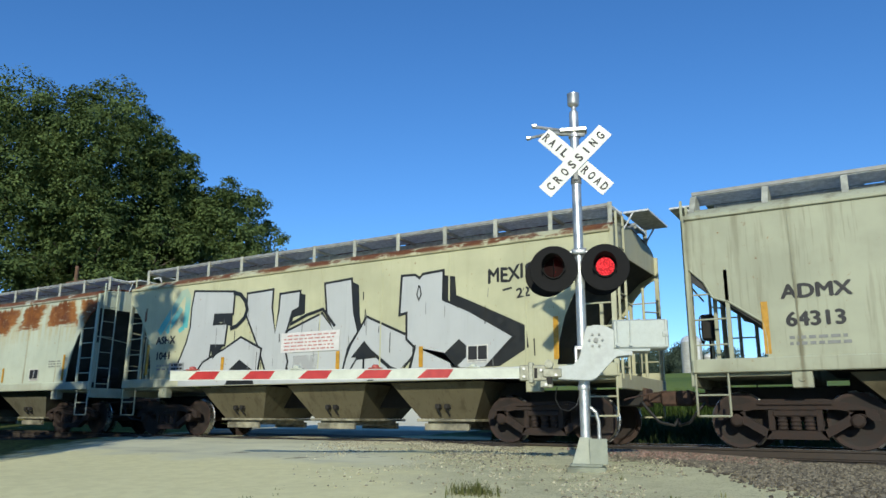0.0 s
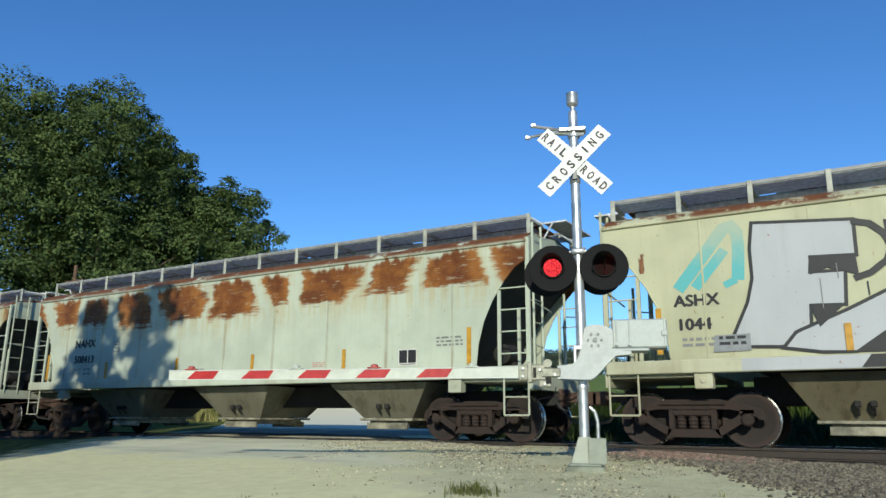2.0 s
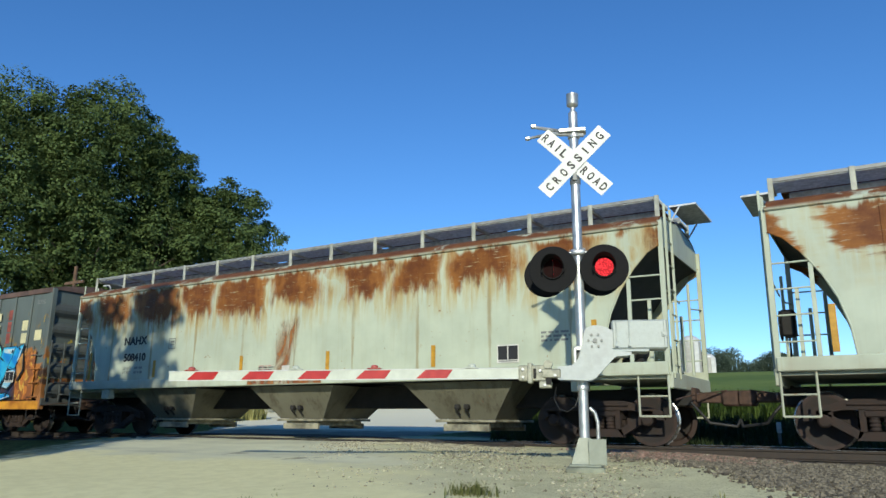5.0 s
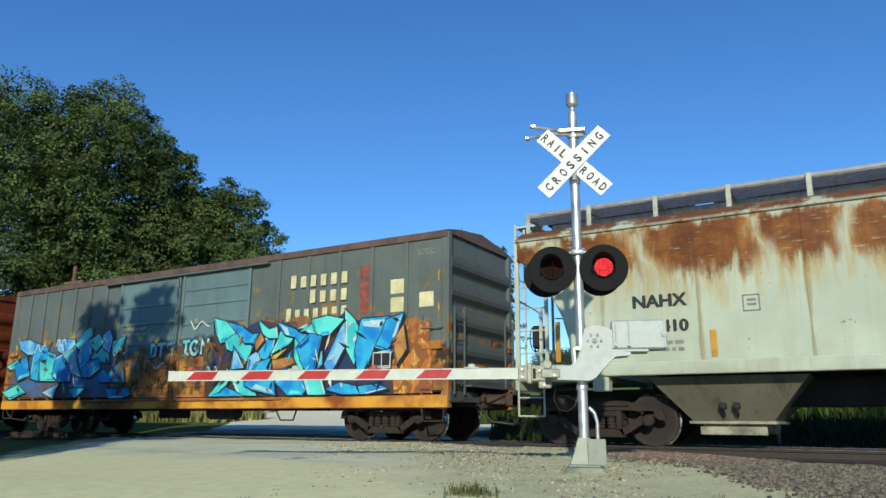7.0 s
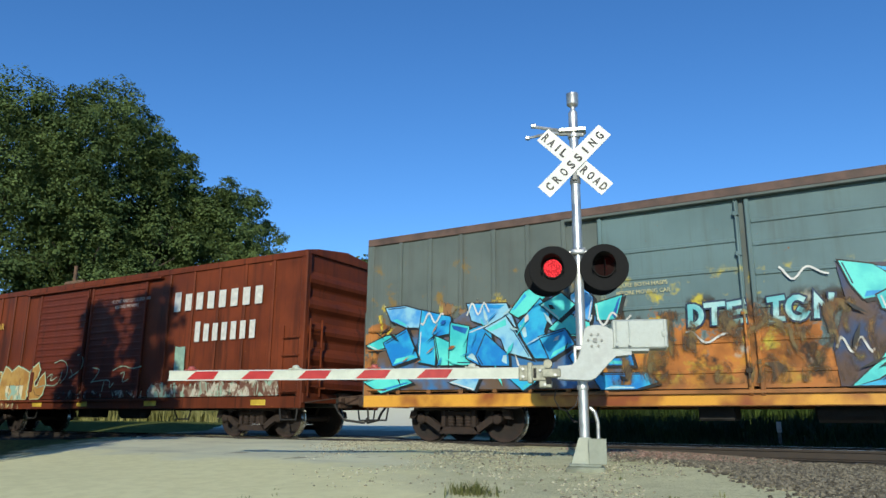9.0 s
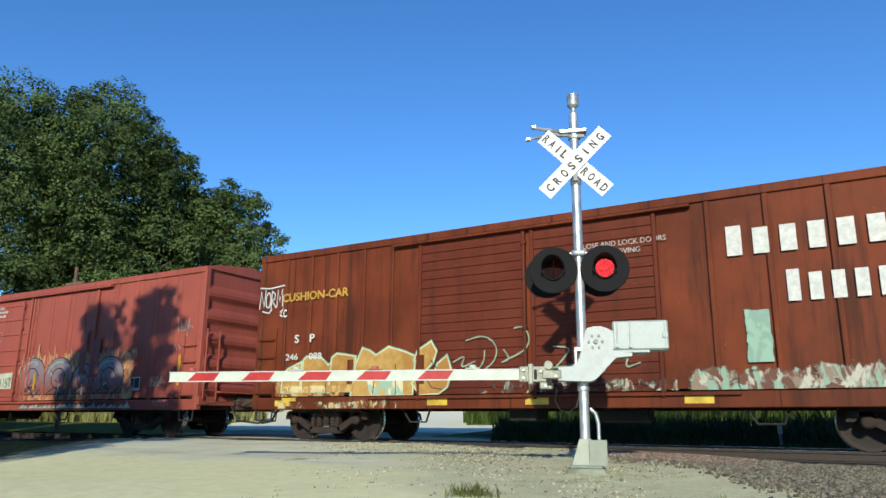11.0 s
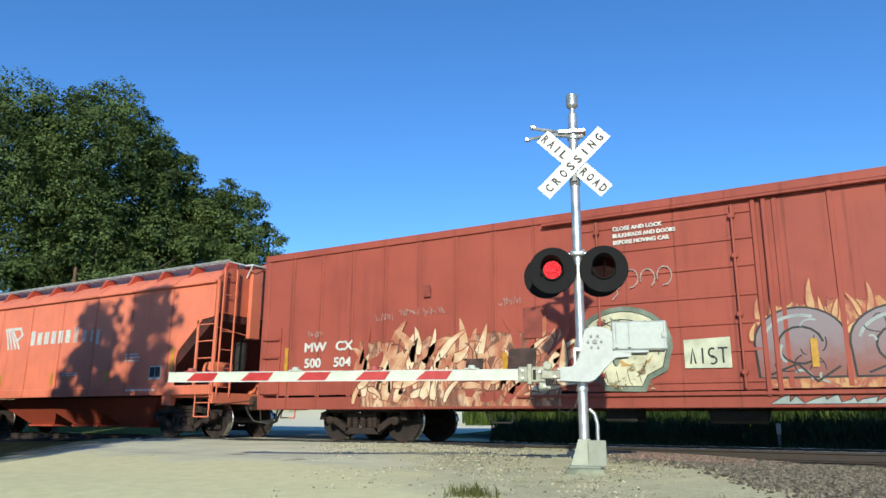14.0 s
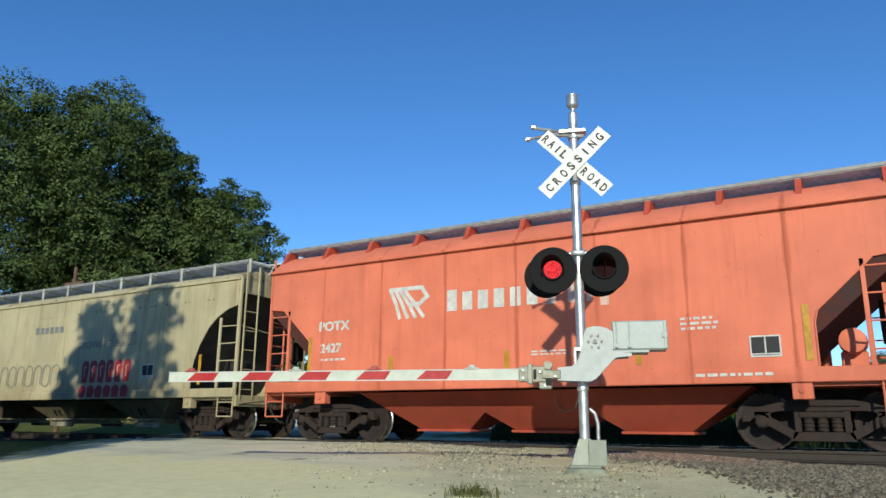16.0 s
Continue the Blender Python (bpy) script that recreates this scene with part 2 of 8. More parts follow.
    specks = g.math("MULTIPLY", g.ramp(g.noise(9, 5, .7, v), .66, .72), .8)
    col = g.mix(specks, col, rcol)
    col = g.mix(g.math("MULTIPLY", g.ramp(g.math("ADD", z, g.ramp(big, .3, .7, -.25, .25)), 1.45, .95), .26), col, dirt)
    g.put(p.inputs["Base Color"], col)
    g.put(p.inputs["Roughness"], rough_out)
    p.inputs["Specular IOR Level"].default_value = .16
    h = g.math("ADD", g.math("MULTIPLY", g.noise(1.4, 2, .5, v), 1.0), g.math("MULTIPLY", fine, .05))
    g.put(p.inputs["Normal"], g.bump(h, .25, .03))
    return m


def blend(name, a, b, scale=1.7):
    """Spray paint that fades from one colour into another."""
    a, b = aged(a), aged(b)
    m, nt, p = node_mat(name)
    g = Graph(nt)
    col = g.mix(g.ramp(g.noise(scale, 3, .55), .36, .62), a, b)
    col = g.mix(g.math("MULTIPLY", g.ramp(g.noise(40, 3, .6), .5, .8), .25), col, tuple(c * .55 for c in a))
    g.put(p.inputs["Base Color"], col)
    p.inputs["Roughness"].default_value = .45
    return m


def glow(name, color, strength):
    """Light-giving diodes in a close pattern."""
    m, nt, p = node_mat(name)
    g = Graph(nt)
    p.inputs["Base Color"].default_value = (.01, 0, 0, 1)
    p.inputs["Specular IOR Level"].default_value = 0
    p.inputs["Emission Color"].default_value = (*color, 1)
    g.put(p.inputs["Emission Strength"], g.ramp(g.voronoi(55), .15, .6, strength * 1.25, strength * .45))
    return m


GALV = plain("galvanised_steel", (.62, .63, .63), .42, .75, .10, 6)
ALU = plain("bare_aluminium", (.72, .74, .74), .42, .8, .10, 5)
WHITE = plain("white_sheeting", (.72, .74, .73), .45, 0, .05, 5, .05)
BLACK_PAINT = plain("black_paint", (.02, .02, .021), .9, 0, .1, 6, .05, 0, .12)
LETTER_BLACK = plain("black_lettering", (.02, .02, .022), .6, 0, .1, 8, 0)
LETTER_WHITE = plain("white_lettering", (.74, .73, .68), .6, 0, .10, 9, 0)
LETTER_GREY = plain("grey_lettering", (.25, .26, .25), .6, 0, .10, 9, 0)
LETTER_YELLOW = plain("yellow_lettering", (.62, .36, .05), .6, 0, .15, 9, 0)
REFLECT_YELLOW = plain("yellow_reflector", (.62, .33, .03), .4, 0, .12, 9, 0)
GATE_RED = plain("red_sheeting", (.52, .03, .03), .4, 0, .08, 7, 0)
GATE_WHITE = plain("gate_white", (.67, .71, .62), .6, 0, .06, 4, .05)
TRUCK_STEEL = plain("brown_rusty_steel", (.042, .026, .020), .85, .1, .25, 7, .5)
WHEEL_STEEL = plain("brown_wheel_steel", (.056, .035, .029), .7, .35, .2, 8, .3)
WHEEL_PLATE = plain("dark_wheel_plate", (.030, .021, .018), .8, .1, .25, 8, .3)
TREAD = plain("polished_tread", (.55, .54, .52), .28, .95, .08, 9, .05)
UNDER = plain("black_underframe", (.03, .028, .026), .85, .1, .3, 5, .4)
RUBBER = plain("black_hose", (.02, .02, .02), .6, 0, .15, 9, .1)
GRATE = plain("galvanised_grating", (.74, .77, .79), .7, .0, .15, 10, .3)
RAIL_STEEL = plain("rail_steel", (.055, .042, .034), .75, .2, .2, 6, .3)
RAIL_TOP = plain("worn_rail_head", (.42, .40, .38), .3, .9, .1, 8, .1)
TIE = plain("weathered_tie", (.05, .038, .030), .9, 0, .3, 5, .6)


# ---- ground ----
ROAD_C, ROAD_D = Vector((-11.8, 0.0)), Vector((-0.624, 0.781))
ROAD_N = Vector((ROAD_D.y, -ROAD_D.x))
ROAD_HALF = 4.3


def smoothstep(a, b, x):
    t = min(1.0, max(0.0, (x - a) / (b - a)))
    return t * t * (3 - 2 * t)


def road_xy(s, off):
    """Point at s metres along the road past the track and off metres to its right; it bends left on the far side."""
    bend = max(0.0, s - 9.0)
    p = ROAD_C + ROAD_D * s + ROAD_N * off
    return p.x - .0035 * bend * bend, p.y


def ground_z(x, y):
    off = (x - ROAD_C.x) * ROAD_N.x + (y - ROAD_C.y) * ROAD_N.y
    side = smoothstep(4.6, 9.5, abs(off))
    d = -y
    if d >= 0:
        road = -.035 - .016 * d - .0024 * d * d
        low = -.20 - .065 * max(0, d - 1.2) if d > 1.2 else -.20
        road, low = max(road, -1.1), max(low, -1.15)
    else:
        road = -.035 + .30 * smoothstep(5, 15, y) + .078 * max(0, y - 9) * smoothstep(9, 30, y)
        ditch = -.20 - .08 * smoothstep(1.4, 4, y) + .56 * smoothstep(4, 12, y)
        low = ditch + .078 * max(0, y - 9) * smoothstep(9, 30, y)
    z = road * (1 - side) + low * side
    hill = 10.9 + .012 * (y - 142)
    if z > hill:
        z = hill
    near = max(0.0, 1 - math.hypot(x - EYE[0], y - EYE[1]) / 60)
    z += near * .035 * noise.fractal(Vector((x * .35, y * .35, 3.1)), 1.0, 2.0, 3)
    if abs(y) < 2.0 and side > .5:
        z = min(z, -.19)
    return z


def steps(lo, hi, fine, grow):
    """Coordinates that are finely spaced near 0 and widen outwards."""
    out, a, st = [0.0], 0.0, fine
    while a < hi:
        a += st
        st *= grow if a > 22 else 1
        out.append(a)
    a, st = 0.0, fine
    while a > lo:
        a -= st
        st *= grow if a < -30 else 1
        out.insert(0, a)
    return out


def mat_ground():
    m, nt, p = node_mat("dusty_ground")
    g = Graph(nt)
    x, y, z = g.xyz()
    big, mid, fine = g.noise(.25, 5, .6), g.noise(2.2, 5, .65), g.noise(38, 4, .7)
    dust = g.mix(g.ramp(mid, .3, .7), (.50, .475, .29), (.63, .60, .37))
    dust = g.mix(g.math("MULTIPLY", g.ramp(fine, .52, .66), .75), dust, (.24, .22, .14))
    dust = g.mix(g.math("MULTIPLY", g.ramp(g.noise(7, 5, .7), .56, .68), .55), dust, (.27, .25, .16))
    grass = g.mix(g.ramp(g.noise(6, 5, .7), .35, .65), (.045, .06, .016), (.15, .17, .045))
    # grass takes over beyond the track and away from the road
    far = g.ramp(g.math("ADD", y, g.ramp(mid, .2, .8, -2, 2)), 4.0, 6.5)
    left = g.ramp(g.math("ADD", g.math("ADD", g.math("MULTIPLY", x, .781), g.math("MULTIPLY", y, .624)), g.ramp(mid, .2, .8, -1, 1)), -14.6, -16.2)
    tuft = g.math("MULTIPLY", g.ramp(g.noise(.8, 5, .7), .56, .66), .55)
    mask = g.math("MAXIMUM", g.math("MAXIMUM", far, left), tuft)
    col = g.mix(mask, dust, grass)
    # ground behind the train darkened: its shade is put into this colour
    shaded_soil = g.mix(g.ramp(mid, .3, .7), (.016, .014, .011), (.040, .033, .024))
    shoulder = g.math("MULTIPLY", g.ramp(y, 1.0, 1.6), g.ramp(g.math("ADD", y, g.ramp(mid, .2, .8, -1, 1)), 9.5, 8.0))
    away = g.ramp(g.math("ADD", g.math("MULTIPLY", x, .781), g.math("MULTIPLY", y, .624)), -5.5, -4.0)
    col = g.mix(g.math("MULTIPLY", shoulder, away), col, shaded_soil)
    xx = g.math("ADD", x, g.ramp(mid, .2, .8, -.35, .35))
    edge = g.math("ADD", y, g.math("MULTIPLY", g.math("ADD", xx, 3.94), .66))
    steep = g.math("ADD", y, g.math("ADD", g.math("MULTIPLY", g.math("ADD", xx, 2.2), 1.6), 1.1))
    gravel = g.math("MULTIPLY", g.ramp(g.math("MAXIMUM", edge, steep), -2.9, -2.55), g.ramp(x, -5.2, -4.0))
    grit = g.mix(g.ramp(g.noise(22, 4, .7), .35, .65), (.10, .082, .064), (.30, .26, .20))
    col = g.mix(g.math("MULTIPLY", gravel, g.ramp(y, .4, -.6)), col, grit)
    field = g.mix(g.ramp(g.noise(.06, 4, .6), .35, .65), (.10, .15, .028), (.16, .21, .04))
    field = g.mix(g.math("MULTIPLY", g.ramp(g.noise(1.2, 4, .7), .45, .65), .35), field, (.06, .10, .02))
    col = g.mix(g.ramp(y, 14, 18), col, field)
    g.put(p.inputs["Base Color"], col)
    p.inputs["Roughness"].default_value = .95
    p.inputs["Specular IOR Level"].default_value = .15
    g.put(p.inputs["Normal"], g.bump(g.math("ADD", mid, g.math("MULTIPLY", fine, .4)), .5, .05))
    return m


def mat_road():
    m, nt, p = node_mat("packed_gravel_road")
    g = Graph(nt)
    big, mid, fine = g.noise(.35, 5, .6), g.noise(1, 4, .6, g.scaled((.7, 2.2, 1))), g.noise(45, 4, .75)
    col = g.mix(g.ramp(big, .35, .65), (.50, .495, .355), (.64, .625, .43))
    col = g.mix(g.math("MULTIPLY", g.ramp(mid, .5, .7), .4), col, (.74, .71, .50))
    col = g.mix(g.math("MULTIPLY", g.ramp(fine, .58, .72), .35), col, (.34, .33, .26))
    col = g.mix(g.math("MULTIPLY", g.ramp(g.noise(.8, 5, .7, g.scaled((.5, 1.6, 1))), .5, .68), .45), col, (.36, .35, .27))
    col = g.mix(g.math("MULTIPLY", g.ramp(g.noise(1.7, 3, .5), .67, .72), .75), col, (.17, .155, .12))
    x, y, z = g.xyz()       # the train's shade beyond the rails is put into the colour, darkest beside them
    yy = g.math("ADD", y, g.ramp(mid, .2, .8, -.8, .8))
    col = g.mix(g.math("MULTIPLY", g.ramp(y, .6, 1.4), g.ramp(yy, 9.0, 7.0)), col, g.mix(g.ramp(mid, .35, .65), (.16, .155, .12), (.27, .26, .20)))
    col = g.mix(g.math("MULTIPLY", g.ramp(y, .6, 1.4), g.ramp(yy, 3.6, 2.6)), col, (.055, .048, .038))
    col = g.mix(g.ramp(yy, 8.0, 11.0), col, (.78, .75, .58))     # sunlit far slope: its glare on the pale limestone is put into the colour
    # lighter yellow dust and loose grit on the near side of the wheel tracks
    dusty = g.ramp(g.math("ADD", y, g.ramp(g.noise(.9, 4, .6), .2, .8, -.9, .9)), -5.2, -6.6)
    dust = g.mix(g.ramp(g.noise(5, 5, .7), .35, .65), (.64, .60, .335), (.72, .68, .39))
    dust = g.mix(g.math("MULTIPLY", g.ramp(fine, .62, .74), .5), dust, (.38, .34, .22))
    col = g.mix(g.math("MULTIPLY", dusty, .95), col, dust)
    off = g.math("ADD", g.math("ADD", g.math("MULTIPLY", g.math("ADD", x, 11.8), .781), g.math("MULTIPLY", y, .624)), g.ramp(g.noise(1.1, 4, .6), .2, .8, -.6, .6))
    verge = g.mix(g.ramp(g.noise(2.2, 5, .65), .3, .7), (.50, .475, .29), (.63, .60, .37))
    verge = g.mix(g.math("MULTIPLY", g.ramp(fine, .52, .66), .6), verge, (.24, .22, .14))
    col = g.mix(g.math("MULTIPLY", g.math("MULTIPLY", g.ramp(off, .5, 1.5), g.ramp(off, 6.0, 5.0)), g.ramp(y, -.5, -1.5)), col, verge)
    g.put(p.inputs["Base Color"], col)
    p.inputs["Roughness"].default_value = .9
    p.inputs["Specular IOR Level"].default_value = .2
    g.put(p.inputs["Normal"], g.bump(g.math("ADD", big, g.math("MULTIPLY", fine, .2)), .18, .02))
    return m


def mat_stone(name, a, b):
    m, nt, p = node_mat(name)
    g = Graph(nt)
    n = nt.nodes.new("ShaderNodeNewGeometry")
    col = g.mix(n.outputs["Random Per Island"], a, b)
    col = g.mix(g.math("MULTIPLY", g.ramp(g.noise(30, 3, .6), .45, .65), .5), col, tuple(c * .6 for c in a))
    g.put(p.inputs["Base Color"], col)
    p.inputs["Roughness"].default_value = .9
    return m


def leaf_mat(name, dark, lite):
    m, nt, p = node_mat(name)
    g = Graph(nt)
    n = nt.nodes.new("ShaderNodeNewGeometry")
    col = g.mix(n.outputs["Random Per Island"], dark, lite)
    col = g.mix(g.ramp(g.noise(.35, 3, .6), .35, .65), col, g.mix(.5, dark, lite, "MULTIPLY"))
    col = g.mix(g.math("MULTIPLY", g.ramp(g.noise(.5, 3, .6), .55, .7), .5), col, tuple(c * 1.3 for c in lite))
    g.put(p.inputs["Base Color"], col)
    p.inputs["Roughness"].default_value = .75
    p.inputs["Specular IOR Level"].default_value = .2
    tr = nt.nodes.new("ShaderNodeBsdfTranslucent")
    g.put(tr.inputs["Color"], g.mix(.5, dark, lite))
    mixs = nt.nodes.new("ShaderNodeMixShader")
    mixs.inputs[0].default_value = .22
    nt.links.new(p.outputs[0], mixs.inputs[1])
    nt.links.new(tr.outputs[0], mixs.inputs[2])
    nt.links.new(mixs.outputs[0], nt.nodes["Material Output"].inputs["Surface"])
    return m


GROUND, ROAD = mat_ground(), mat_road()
STONE_RED = mat_stone("reddish_ballast", (.13, .07, .05), (.34, .23, .18))
STONE_GREY = mat_stone("grey_ballast", (.052, .044, .032), (.235, .205, .148))
BED = plain("ballast_bed", (.036, .029, .024), .95, 0, .25, 9, .8)
LEAF = leaf_mat("cottonwood_leaves", (.080, .120, .040), (.140, .196, .064))
# distant woods: the haze of the air is put into this greyer green
LEAF_FAR = leaf_mat("hazed_far_leaves", (.075, .108, .080), (.115, .150, .108))
CORN = leaf_mat("corn_leaves", (.035, .065, .012), (.10, .145, .03))
# weeds behind the train: its shade is put into their dark green
DARK_WEED = leaf_mat("shaded_weeds", (.022, .036, .010), (.055, .078, .022))
GRAVEL = mat_stone("pale_gravel", (.11, .10, .07), (.52, .48, .34))
GRAVEL_DUST = mat_stone("limestone_gravel", (.15, .135, .095), (.56, .525, .37))
WEED = leaf_mat("dry_weeds", (.10, .12, .035), (.30, .29, .12))
PALE_GRASS = leaf_mat("pale_dry_grass", (.24, .24, .09), (.42, .40, .17))
BARK = plain("grey_bark", (.13, .105, .08), .95, 0, .3, 6, .8)


def build_ground():
    xs, ys = steps(-1500, 1500, .45, 1.16), steps(-900, 2400, .45, 1.16)
    verts = [(x, y, ground_z(x, y)) for y in ys for x in xs]
    n = len(xs)
    faces = [(j * n + i, j * n + i + 1, (j + 1) * n + i + 1, (j + 1) * n + i) for j in range(len(ys) - 1) for i in range(n - 1)]
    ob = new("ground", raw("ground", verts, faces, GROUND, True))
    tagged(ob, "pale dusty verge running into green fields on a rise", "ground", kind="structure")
    rnd = random.Random(4)
    verts, faces, k = [], [], 15
    rows = [-79 + 4.0 * i for i in range(15)] + [-19 + .5 * i for i in range(60)] + [11 + 2.0 * i for i in range(60)]
    for r, s in enumerate(rows):
        wl, wr = .35 * noise.noise(Vector((s * .3, 1, 0))), .5 * noise.noise(Vector((s * .35, 7, 0)))
        for c in range(k):
            u = c / (k - 1)
            x, y = road_xy(s, (-ROAD_HALF - 1.0 + wl) * (1 - u) + (2.0 + 6.4 * smoothstep(3, 13, s) + wr) * u)
            edge = min(u, 1 - u) * 2 * ROAD_HALF
            lift = .022 * smoothstep(0, .8, edge) - .02 * (1 - smoothstep(0, .3, edge))
            z = ground_z(x, y) + lift
            if abs(y) < 1.3:
                z = max(min(z, -.02), -.03)
            verts.append((x, y, z + .012))
    for r in range(len(rows) - 1):
        for c in range(k - 1):
            a = r * k + c
            faces.append((a, a + 1, a + k + 1, a + k))
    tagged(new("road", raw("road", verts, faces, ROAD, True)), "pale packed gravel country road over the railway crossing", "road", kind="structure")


def stones(name, count, region, mat, size, label, seed, keep=None, lift=0.0):
    rnd = random.Random(seed)
    verts, faces = [], []
    octa = [(1, 0, 0), (-1, 0, 0), (0, 1, 0), (0, -1, 0), (0, 0, 1), (0, 0, -1)]
    tri = [(0, 2, 4), (2, 1, 4), (1, 3, 4), (3, 0, 4), (2, 0, 5), (1, 2, 5), (3, 1, 5), (0, 3, 5)]
    x0, x1, y0, y1 = region
    n = 0
    while n < count:
        x, y = rnd.uniform(x0, x1), rnd.uniform(y0, y1)
        n += 1
        if keep and rnd.random() > keep(x, y):
            continue
        s = size * rnd.uniform(.45, 1.25)
        rot = Euler((rnd.uniform(0, 6), rnd.uniform(0, 6), rnd.uniform(0, 6))).to_matrix()
        o, z = len(verts), ground_z(x, y) + lift + s * .22
        for p in octa:
            q = rot @ Vector([c * s * rnd.uniform(.6, 1.1) for c in p])
            verts.append((x + q.x, y + q.y, z + q.z * .75))
        faces += [tuple(i + o for i in f) for f in tri]
    ob = new(name, raw(name, verts, faces, mat))
    return tagged(ob, label, "gravel", kind="stuff")


def off_road(x, y):
    return (x - ROAD_C.x) * ROAD_N.x + (y - ROAD_C.y) * ROAD_N.y


def build_track():
    track = thing("railway_track", pose(0, 0, 0), "worn steel rails on dark wooden ties in ballast", "railway track", kind="structure")
    prof = [(-.068, -.172), (.068, -.172), (.068, -.158), (.012, -.14), (.010, -.05), (.036, -.038), (.037, -.008),
            (.028, 0), (-.028, 0), (-.037, -.008), (-.036, -.038), (-.010, -.05), (-.012, -.14), (-.068, -.158)]
    for y in (-.755, .755):
        r = Mesh().prism([(a + y, b) for a, b in prof], "x", -420, 140)
        part("rail", r, RAIL_STEEL, track, "brown rusty steel rail")
        part("rail_head", Mesh().box(-420, 140, y - .026, y + .026, -.002, .003), RAIL_TOP, track, "shiny worn running surface")
    bed = Mesh()
    bed.prism([(-2.2, -.36), (-1.5, -.195), (1.5, -.195), (2.2, -.36), (2.2, -.6), (-2.2, -.6)], "x", -420, -18.2)
    part("ballast_bed", bed, BED, track)
    bed = Mesh().prism([(-2.2, -.36), (-1.5, -.195), (1.5, -.195), (2.2, -.36), (2.2, -.6), (-2.2, -.6)], "x", -5.6, 140)
    part("ballast_bed", bed, BED, track)
    tie = Mesh().box(-.115, .115, -1.3, 1.3, -.33, -.172, .012).data("tie", TIE)
    rnd = random.Random(2)
    x = -60.0
    while x < 25:
        x += .53
        if -17.9 < x < -5.9:
            continue
        t = part("tie", tie, None, track)
        t.location = (x, rnd.uniform(-.04, .04), rnd.uniform(-.012, .004))
        t.rotation_euler[2] = rnd.uniform(-.02, .02)
    # timber panels that fill the crossing between and beside the rails
    for y0, y1 in ((-1.35, -.84), (-.66, -.24), (-.22, .22), (.24, .66), (.84, 1.35)):
        part("crossing_panel", Mesh().box(-17.6, -6.2, y0, y1, -.2, -.012, .02), TIE, track, "dusty timber crossing panel")


